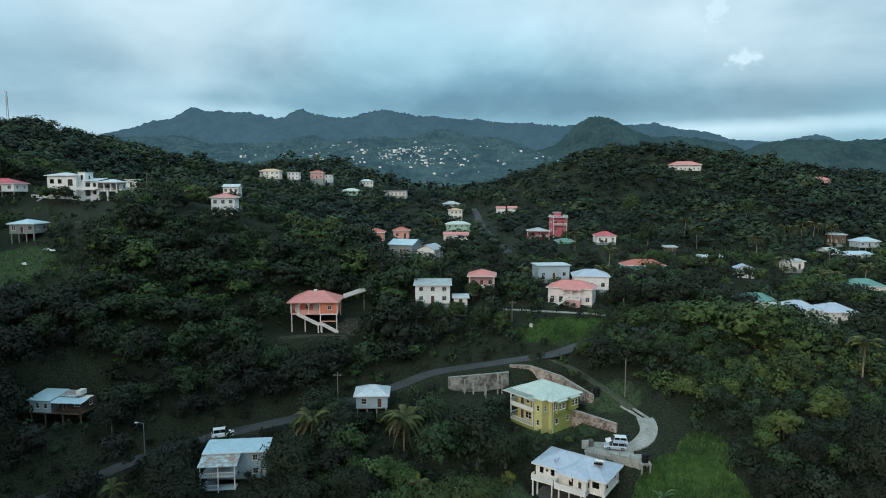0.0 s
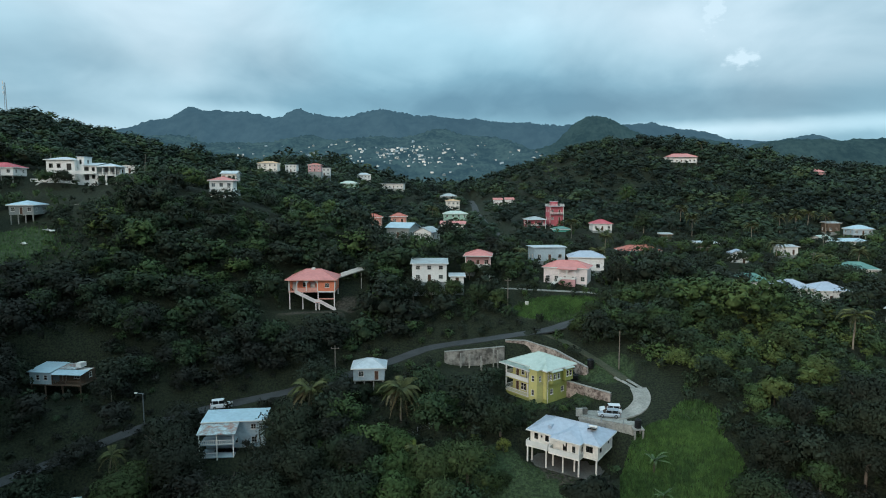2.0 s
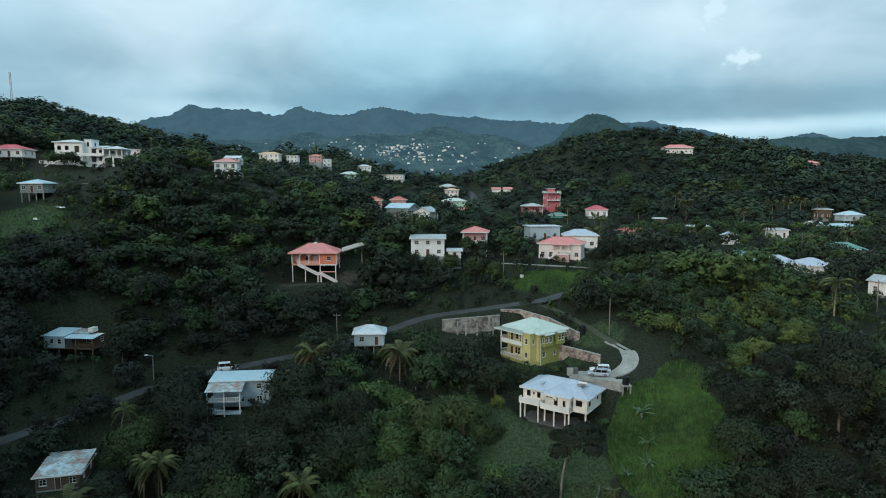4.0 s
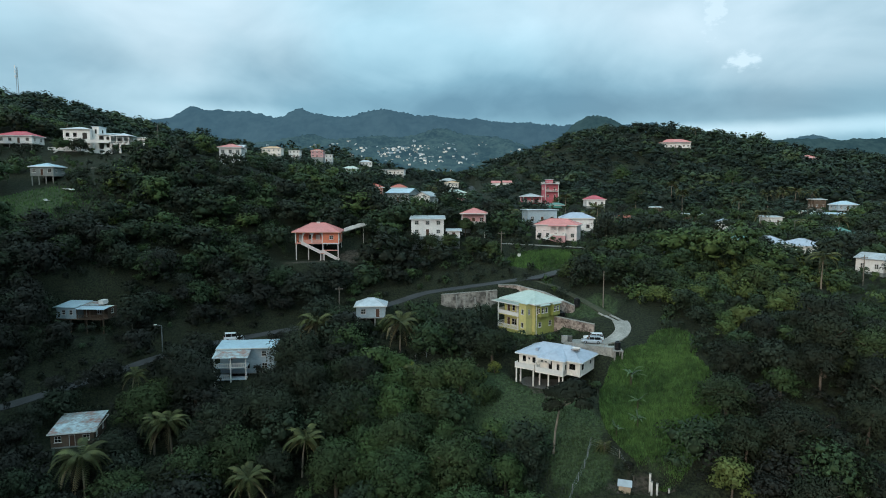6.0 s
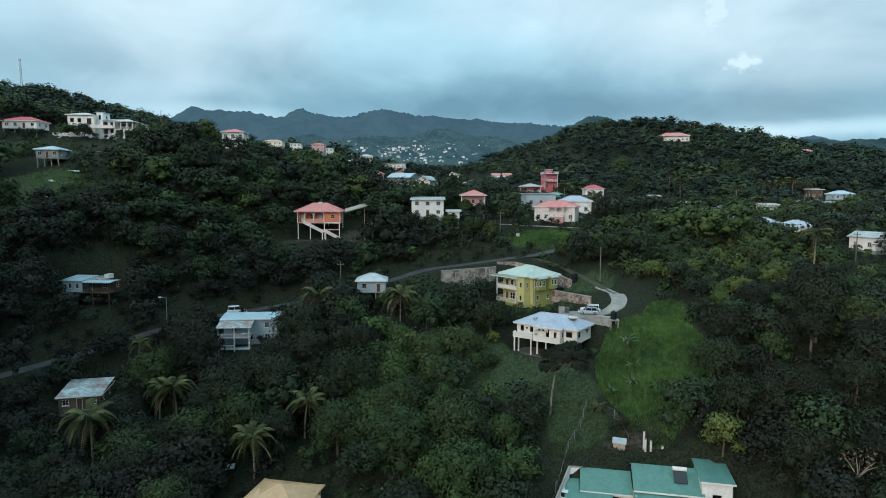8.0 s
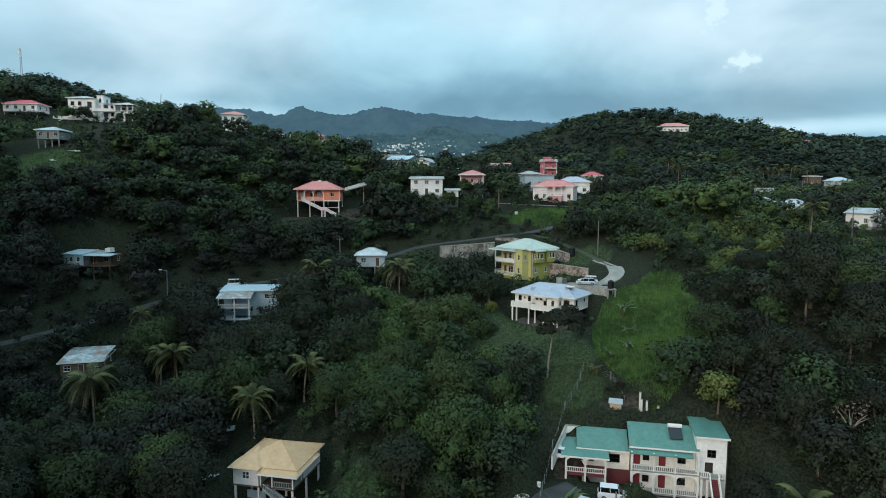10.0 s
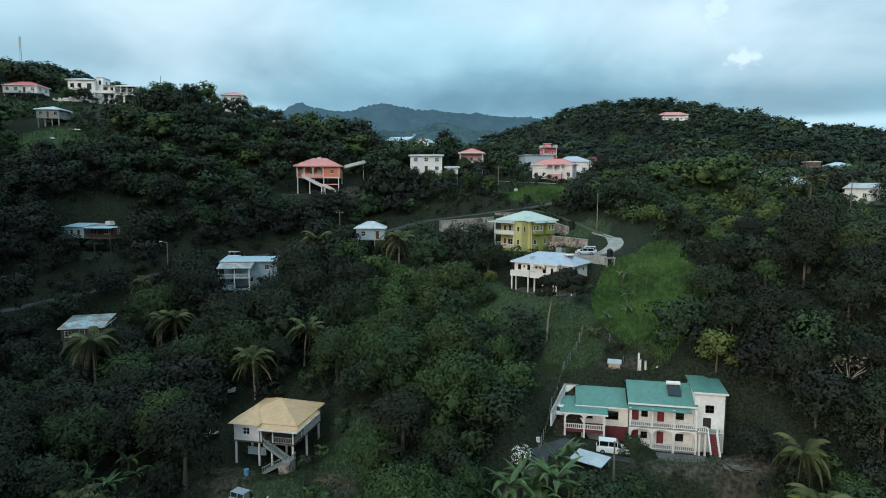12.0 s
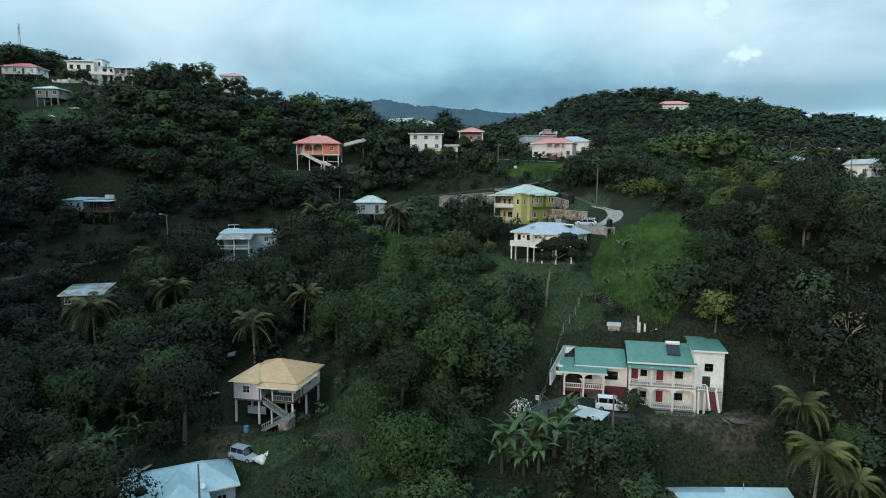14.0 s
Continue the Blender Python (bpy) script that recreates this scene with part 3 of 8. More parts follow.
def make_ground():
    gx, gy = spaced(-4600, 4600, (-130, 120), 1.9, 1.055), spaced(-4600, 4800, (30, 190), 1.9, 1.05)
    X, Y = np.meshgrid(gx, gy)
    Z = ground(X, Y)
    nx, ny = len(gx), len(gy)
    i = (np.arange(ny - 1)[:, None] * nx + np.arange(nx - 1)[None, :]).ravel()
    faces = np.stack([i, i + 1, i + nx + 1, i + nx], 1)
    me = big_mesh("ground", np.stack([X.ravel(), Y.ravel(), Z.ravel()], 1), faces, GROUND, True)
    for name, spots in (("lawn", LAWNS), ("soil", SOILS)):
        val = np.zeros(X.shape)
        for o in spots:
            val = np.maximum(val, 1 - ease((oval(X, Y, o) - 0.75) / 0.5))
        layer = me.attributes.new(name, "FLOAT", "POINT")
        layer.data.foreach_set("value", val.ravel().astype(np.float32))
    tagged(new("ground", me), "dark green hillside ground with grass and bare soil patches", "ground", kind="structure")


make_ground()


def ribbon(name, pts, wide, material, label, category, raise_by=0.05, thick=0.25, step=1.5):
    """A road laid along a bent line, with its own thickness."""
    line = []
    for a, b in zip(pts, pts[1:]):
        n = max(1, round(math.dist(a[:2], b[:2]) / step))
        line += [Vector(a).lerp(Vector(b), k / n) for k in range(n)]
    line.append(Vector(pts[-1]))
    for _ in range(3):
        line = [line[0]] + [(line[i - 1] + line[i] * 2 + line[i + 1]) / 4 for i in range(1, len(line) - 1)] + [line[-1]]
    v = []
    for i, p in enumerate(line):
        d = line[min(i + 1, len(line) - 1)] - line[max(i - 1, 0)]
        s = Vector((d.y, -d.x, 0)).normalized() * (wide / 2 * (1 + 0.04 * math.sin(i * 1.7)))
        up = Vector((0, 0, raise_by))
        v += [p - s + up, p + s + up, p + s - Vector((0, 0, thick)), p - s - Vector((0, 0, thick))]
    f = []
    for i in range(len(line) - 1):
        k = 4 * i
        f += [(k, k + 4, k + 5, k + 1), (k + 1, k + 5, k + 6, k + 2), (k + 3, k + 2, k + 6, k + 7), (k, k + 3, k + 7, k + 4)]
    f += [(0, 1, 2, 3), (len(v) - 1, len(v) - 2, len(v) - 3, len(v) - 4)]
    ob = new(name, Shape().add(v, f).mesh(name, material))
    return tagged(ob, label, category, kind="structure")


ribbon("road", MAIN_ROAD, 4.2, ASPHALT, "narrow worn asphalt hillside road", "road")
ribbon("road", SIDE_ROAD, 2.2, EARTH, "grassy earth track beside stone wall", "road", 0.08)
ribbon("road", HOUSE_LANE, 1.8, CONCRETE, "pale concrete lane in front of pink house", "road", 0.12)
ribbon("road", FAR_ROAD, 4.0, ASPHALT, "grey road down the far valley", "road")
ribbon("driveway", DRIVEWAY[1:], 3.4, CONCRETE, "curved pale concrete driveway", "driveway", 0.14)
for off in (-0.85, 0.85):
    ribbon("driveway", [(x + off * 0.85, y + off * 0.3, z) for x, y, z in [(38.4, 125.0, 16.7)] + DRIVEWAY[:2]], 0.75, CONCRETE, "concrete tyre strip at the drive's upper end", "driveway", 0.06)
ribbon("driveway", GREEN_DRIVE, 3.2, ASPHALT, "dark paved drive up to green-roofed house", "driveway", 0.04)


def far_noise(x, y, s):
    """Broken ground at several scales."""
    out = np.zeros(np.shape(x))
    for k, (fx, fy, amp) in enumerate(((1.0, 0.7, 1.0), (2.3, 1.9, 0.5), (4.7, 5.1, 0.27), (9.1, 10.3, 0.15), (19, 17, 0.08))):
        out = out + amp * np.sin(fx * x / s + 2.1 * k + 1.7 * np.sin(fy * y / s + k)) * np.cos(fy * y / s * 0.8 + 1.3 * k + 1.1 * np.sin(fx * x / s * 0.7))
    return out


def backdrop_hills(name, x0, x1, y0, depth, base, peaks, material, label, rough=14.0, nx=360, ny=24, trees=2.5, spurs=0.0):
    """A distant range: a crest line of rounded summits that falls away to both sides in spurs, with the uneven top of its forest."""
    rng = np.random.default_rng(nx + int(abs(y0)))
    X, S = np.meshgrid(np.linspace(x0, x1, nx), np.linspace(-1, 1, ny))
    Y = y0 + S * depth
    crest = np.full(X.shape, float(base))
    for px, h, w in peaks:
        crest = crest + h * np.exp(-((X - px) / w) ** 2)
    fall = np.exp(-1.4 * S ** 2) - 0.246
    Z = crest * fall / 0.754 + rough * far_noise(X, Y * 1.3, 190) * (0.35 + np.abs(S)) + 4.0 * far_noise(X, Y, 26)
    ribs = 1 - np.abs(np.sin(X / 118 + 0.9 * np.sin(Y / 210) + 0.5 * np.sin(X / 330)))
    Z = Z + spurs * (ribs - 0.35) * np.clip(1.3 * np.abs(S), 0, 0.75) + trees * rng.normal(size=X.shape)
    i = (np.arange(ny - 1)[:, None] * nx + np.arange(nx - 1)[None, :]).ravel()
    me = big_mesh(name, np.stack([X.ravel(), Y.ravel(), Z.ravel()], 1), np.stack([i, i + 1, i + nx + 1, i + nx], 1), material, True)
    return tagged(new(name, me), label, "mountains", kind="structure")


# distance haze is put into these forests as a blue cast and glow
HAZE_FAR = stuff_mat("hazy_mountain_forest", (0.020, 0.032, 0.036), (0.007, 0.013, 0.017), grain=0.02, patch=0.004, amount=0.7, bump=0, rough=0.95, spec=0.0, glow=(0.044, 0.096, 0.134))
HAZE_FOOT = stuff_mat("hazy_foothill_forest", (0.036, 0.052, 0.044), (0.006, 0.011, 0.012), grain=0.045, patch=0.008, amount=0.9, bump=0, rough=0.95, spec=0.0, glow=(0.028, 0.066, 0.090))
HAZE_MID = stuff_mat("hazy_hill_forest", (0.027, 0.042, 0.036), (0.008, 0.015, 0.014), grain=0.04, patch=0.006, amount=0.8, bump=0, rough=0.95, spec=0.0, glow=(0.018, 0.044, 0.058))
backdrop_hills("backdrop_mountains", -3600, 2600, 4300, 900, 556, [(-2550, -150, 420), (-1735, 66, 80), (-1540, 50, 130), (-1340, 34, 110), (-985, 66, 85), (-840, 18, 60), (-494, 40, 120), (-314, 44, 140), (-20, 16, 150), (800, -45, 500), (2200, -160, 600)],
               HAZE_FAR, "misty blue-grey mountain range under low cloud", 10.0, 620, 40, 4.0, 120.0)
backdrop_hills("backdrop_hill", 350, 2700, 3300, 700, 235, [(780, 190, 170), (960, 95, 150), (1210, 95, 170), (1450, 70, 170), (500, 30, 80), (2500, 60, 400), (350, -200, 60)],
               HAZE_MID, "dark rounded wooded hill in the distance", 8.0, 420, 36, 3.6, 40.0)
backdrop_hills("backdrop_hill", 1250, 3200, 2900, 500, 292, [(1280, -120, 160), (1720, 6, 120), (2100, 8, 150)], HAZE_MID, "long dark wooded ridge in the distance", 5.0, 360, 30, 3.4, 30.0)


def foothill(x, y):
    """The settled slopes under the mountains."""
    x, y = np.asarray(x, float), np.asarray(y, float)
    s = np.clip((y - 1700) / 2100, 0, 1)
    z = 20 + 345 * s ** 1.1 + 30 * s * far_noise(x, y, 330) + 2.5 * far_noise(x, y, 40)
    z = z + 26 * s * (1 - np.abs(np.sin(x / 130 + 0.8 * np.sin(y / 240)))) + 30 * np.exp(-((x + 150) / 260) ** 2 - ((y - 3100) / 160) ** 2) + 40 * np.exp(-((x + 850) / 300) ** 2 - ((y - 2700) / 220) ** 2)
    return z * (1 - 0.35 * ease((x - 200) / 900)) - 60 * ease((np.abs(x + 300) - 2000) / 600)


def make_foothills():
    rng = np.random.default_rng(17)
    nx, ny = 330, 170
    X, Y = np.meshgrid(np.linspace(-2300, 1500, nx), np.linspace(1650, 3950, ny))
    X, Y = X + rng.uniform(-4, 4, X.shape), Y + rng.uniform(-5, 5, X.shape)
    Z = foothill(X, Y) + 5.0 * rng.normal(size=X.shape) + 7.0 * far_noise(X, Y, 60)
    i = (np.arange(ny - 1)[:, None] * nx + np.arange(nx - 1)[None, :]).ravel()
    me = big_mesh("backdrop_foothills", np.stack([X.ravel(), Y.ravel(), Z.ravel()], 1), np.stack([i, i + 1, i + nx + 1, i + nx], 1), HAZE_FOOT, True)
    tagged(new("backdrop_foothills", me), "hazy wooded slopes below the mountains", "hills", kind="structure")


make_foothills()


# ---- houses ----
KEEP, LOW = [], []  # ovals with no trees; ovals with low plants alone


def wall_face(face, w, d, cx, cy):
    """Maps (along, out, up) of one wall onto the house's axes."""
    if face == "F":
        return lambda u, o, z: (cx + u, cy - d / 2 - o, z)
    if face == "B":
        return lambda u, o, z: (cx - u, cy + d / 2 + o, z)
    if face == "L":
        return lambda u, o, z: (cx - w / 2 - o, cy - u, z)
    return lambda u, o, z: (cx + w / 2 + o, cy + u, z)


def solid(shape, at, u0, u1, o0, o1, z0, z1):
    shape.add([at(u0, o1, z0), at(u1, o1, z0), at(u1, o0, z0), at(u0, o0, z0), at(u0, o1, z1), at(u1, o1, z1), at(u1, o0, z1), at(u0, o0, z1)],
              [(3, 2, 1, 0), (4, 5, 6, 7), (0, 1, 5, 4), (1, 2, 6, 5), (2, 3, 7, 6), (3, 0, 4, 7)])


def lattice(shape, at, us, zs, filled, o0, o1):
    """One connected sheet of wall or frame: the filled cells of a grid, with thickness and edges round its holes."""
    ids = {}

    def vid(i, j, back):
        if (i, j, back) not in ids:
            ids[i, j, back] = len(shape.v)
            shape.v.append(at(us[i], o0 if back else o1, zs[j]))
        return ids[i, j, back]

    n, m = len(us) - 1, len(zs) - 1
    on = [[filled((us[i] + us[i + 1]) / 2, (zs[j] + zs[j + 1]) / 2) for j in range(m)] for i in range(n)]
    for i in range(n):
        for j in range(m):
            if not on[i][j]:
                continue
            c = ((i, j), (i + 1, j), (i + 1, j + 1), (i, j + 1))
            shape.f.append(tuple(vid(*p, 0) for p in c))
            shape.f.append(tuple(vid(*p, 1) for p in c[::-1]))
            for k, (di, dj) in enumerate(((0, -1), (1, 0), (0, 1), (-1, 0))):
                p, q = i + di, j + dj
                if not (0 <= p < n and 0 <= q < m and on[p][q]):
                    a, b = c[k], c[(k + 1) % 4]
                    shape.f.append((vid(*b, 0), vid(*a, 0), vid(*a, 1), vid(*b, 1)))


def opening(h, at, u, z, wide, high, kind, frame=None, door=None):
    """A window or door with its frame, set into a hole."""
    frame = frame or FRAME
    u0, u1, z0, z1 = u - wide / 2, u + wide / 2, z, z + high
    if kind == "o":
        return
    s = Shape()
    e = 0.07
    if kind == "w":
        us, zs = [u0, u0 + e, u1 - e, u1], [z0, z0 + e, (z0 + z1) / 2 - 0.025, (z0 + z1) / 2 + 0.025, z1 - e, z1]
        if wide > 0.9:
            us[2:2] = [u - 0.03, u + 0.03]
        gaps_u, gaps_z = list(zip(us, us[1:]))[1::2], list(zip(zs, zs[1:]))[1::2]
        lattice(s, at, us, zs, lambda a, b: not (any(p < a < q for p, q in gaps_u) and any(p < b < q for p, q in gaps_z)), -0.12, 0.02)
        ob = part("window", s, frame, h)
        g = Shape()
        solid(g, at, u0 + e, u1 - e, -0.075, -0.06, z0 + e, z1 - e)
        p = part("pane", g, GLASS, ob)
        p.visible_shadow = False
        sill = Shape()
        solid(sill, at, u0 - 0.08, u1 + 0.08, -0.02, 0.09, z0 - 0.08, z0 - 0.004)
        part("sill", sill, TRIM, ob)
    else:
        lattice(s, at, [u0, u0 + e, u1 - e, u1], [z0, z1 - e, z1], lambda a, b: not (u0 + e < a < u1 - e and b < z1 - e), -0.12, 0.03)
        ob = part("door_frame", s, frame, h)
        g = Shape()
        solid(g, at, u0 + e, u1 - e, -0.09, -0.04, z0 + 0.02, z1 - e)
        part("door", g, door or DOOR_BROWN, ob)


def shell(h, w, d, z0, z1, mat, F=(), B=(), L=(), R=(), cx=0.0, cy=0.0, th=0.2, frame=None, door=None, mats=None, floor=True):
    """Four walls with real openings (along, sill height, width, height, kind), a floor and a soffit."""
    for face, holes, span in (("F", F, w), ("B", B, w), ("L", L, d - 2 * th), ("R", R, d - 2 * th)):
        at = wall_face(face, w, d, cx, cy)
        us = sorted({-span / 2, span / 2, *[v for u, _, ww, _, _ in holes for v in (u - ww / 2, u + ww / 2)]})
        zs = sorted({z0, z1, *[z0 + v for _, z, _, hh, _ in holes for v in (z, z + hh)]})
        s = Shape()
        lattice(s, at, us, zs, lambda p, q: not any(abs(p - u) < ww / 2 and z0 + z < q < z0 + z + hh for u, z, ww, hh, _ in holes), -th, 0)
        part("wall", s, (mats or {}).get(face, mat), h)
        for u, z, ww, hh, kind in holes:
            opening(h, at, u, z0 + z, ww, hh, kind, frame, door=door)
    if floor:
        part("floor_slab", Shape().box(cx - w / 2 + th, cx + w / 2 - th, cy - d / 2 + th, cy + d / 2 - th, z0 + 0.01, z0 + 0.12), DARKCONCRETE, h)
        part("soffit", Shape().box(cx - w / 2 + th, cx + w / 2 - th, cy - d / 2 + th, cy + d / 2 - th, z1 - 0.12, z1 - 0.02), TRIM, h)


def fascia(h, x0, x1, y0, y1, z, mat=None, deep=0.2):
    """Four eave boards, each on its own."""
    t = 0.05
    for a in ((x0, x1, y0 - t, y0), (x0, x1, y1, y1 + t), (x0 - t, x0, y0 - t, y1 + t), (x1, x1 + t, y0 - t, y1 + t)):
        part("fascia", Shape().box(*a, z - deep, z + 0.02), mat or TRIM, h)


def hip_ridges(h, x0, x1, y0, y1, z, rise, mat):
    cx, cy, w, d = (x0 + x1) / 2, (y0 + y1) / 2, x1 - x0, y1 - y0
    k = max(0.0, abs(w - d) / 2)
    a, b = ((cx - k, cy, z + rise), (cx + k, cy, z + rise)) if w >= d else ((cx, cy - k, z + rise), (cx, cy + k, z + rise))
    lines = [((x0, y0, z), a), ((x1, y1, z), b)] + ([((x0, y1, z), a), ((x1, y0, z), b)] if w >= d else [((x0, y1, z), b), ((x1, y0, z), a)])
    if k > 0.1:
        lines.append((a, b))
    for p, q in lines:
        part("ridge_cap", Shape().tube(p, q, 0.09, n=5), mat, h)


def rail(h, p0, p1, high=0.95, mat=None, gap=0.22, solid_panel=False):
    """A balustrade from p0 to p1: top and bottom rail and single balusters."""
    mat = mat or TRIM
    p0, p1 = Vector(p0), Vector(p1)
    n = math.hypot(p1.x - p0.x, p1.y - p0.y)
    rise = p1.z - p0.z
    m = Matrix.Translation(p0) @ Matrix.Rotation(math.atan2(p1.y - p0.y, p1.x - p0.x), 4, "Z")

    def bar(half, z0, z1):
        return Shape().add([(0, -half, z0), (n, -half, z0 + rise), (n, half, z0 + rise), (0, half, z0), (0, -half, z1), (n, -half, z1 + rise), (n, half, z1 + rise), (0, half, z1)],
                           [(3, 2, 1, 0), (4, 5, 6, 7), (0, 1, 5, 4), (1, 2, 6, 5), (2, 3, 7, 6), (3, 0, 4, 7)])

    part("handrail", bar(0.07, high - 0.1, high), mat, h, m=m)
    if solid_panel:
        part("parapet_panel", bar(0.05, 0.0, high - 0.104), mat, h, m=m)
        return
    part("bottom_rail", bar(0.06, 0.05, 0.15), mat, h, m=m)
    k = max(1, int(n / gap))
    me = Shape().tube((0, 0, 0.15), (0, 0, high - 0.1), 0.05, n=5).mesh("baluster", mat)
    for i in range(k):
        part("baluster", me, mat, h, m=m @ Matrix.Translation(((i + 0.5) * n / k, 0, rise * (i + 0.5) / k)))


def post(h, x, y, z0, z1, r=0.13, mat=None, name="post"):
    part(name, Shape().box(x - r, x + r, y - r, y + r, z0, z1), mat or TRIM, h)


def arch(h, x0, x1, y, z_spring, z_top, mat=None, t=0.12):
    """A wall strip with a round-headed opening between two posts."""
    n, s = 8, Shape()
    r = (x1 - x0) / 2
    k = min(1.0, (z_top - z_spring - 0.12) / r)
    top = [(x0 + (x1 - x0) * i / n, z_spring + k * math.sqrt(max(0, r * r - (r - (x1 - x0) * i / n) ** 2))) for i in range(n + 1)]
    for (a, za), (b, zb) in zip(top, top[1:]):
        s.add([(a, y - t, za), (b, y - t, zb), (b, y - t, z_top), (a, y - t, z_top), (a, y + t, za), (b, y + t, zb), (b, y + t, z_top), (a, y + t, z_top)],
              [(0, 1, 2, 3), (7, 6, 5, 4), (0, 4, 5, 1), (3, 2, 6, 7)])
    part("arch", s, mat or TRIM, h)


def stairs(h, x0, y0, z0, x1, y1, z1, wide=1.1, mat=None, sides=None, n=None):
    """A straight flight of single steps between two points, with stringers."""
    n = n or max(3, round(abs(z1 - z0) / 0.18))
    run = math.hypot(x1 - x0, y1 - y0) / n
    m0 = Matrix.Translation((x0, y0, z0)) @ Matrix.Rotation(math.atan2(y1 - y0, x1 - x0), 4, "Z")
    me = Shape().box(0, run + 0.02, -wide / 2, wide / 2, -0.18, 0).mesh("step", mat or CONCRETE)
    for i in range(n):
        part("step", me, None, h, m=m0 @ Matrix.Translation((i * run, 0, (z1 - z0) * (i + 0.5) / n)))
    L = run * n
    for s in (-1, 1):
        y = s * (wide / 2 + 0.06)
        t = Shape().add([(0, y - 0.05, -0.25), (L, y - 0.05, z1 - z0 - 0.25), (L, y - 0.05, z1 - z0 + 0.2), (0, y - 0.05, 0.2), (0, y + 0.05, -0.25), (L, y + 0.05, z1 - z0 - 0.25), (L, y + 0.05, z1 - z0 + 0.2), (0, y + 0.05, 0.2)],
                        [(0, 1, 2, 3), (7, 6, 5, 4), (0, 4, 5, 1), (1, 5, 6, 2), (2, 6, 7, 3), (3, 7, 4, 0)])
        part("stringer", t, sides or TRIM, h, m=m0)


def legs(h, base, xs, ys, z_top, mat=None, r=0.14):
    """Stilts down to the sloping ground; base is the house's pose."""
    for x in xs:
        for y in ys:
            p = base @ Vector((x, y, 0))
            z = height_at(p.x, p.y) - p.z - 0.3
            if z < z_top - 0.15:
                post(h, x, y, z, z_top, r, mat or CONCRETE, "stilt")


def register(x, y, rx, ry, yaw=0.0, front=6.0):
    a = radians(yaw)
    front *= 1.0 if y < 150 else (1.8 if y < 230 else 2.4 if y < 400 else 4.6)
    KEEP.append((x, y, rx + 1.2, ry + 1.2, a))
    LOW.append((x * (1 - front / 2 / y), y - front / 2 - 1, rx + 2.5, ry + front / 2 + 1, 0.0))


def even(n, span, z=0.9, w=1.1, h=1.2, kind="w"):
    return [(span * ((i + 0.5) / n - 0.5), z, w, h, kind) for i in range(n)]


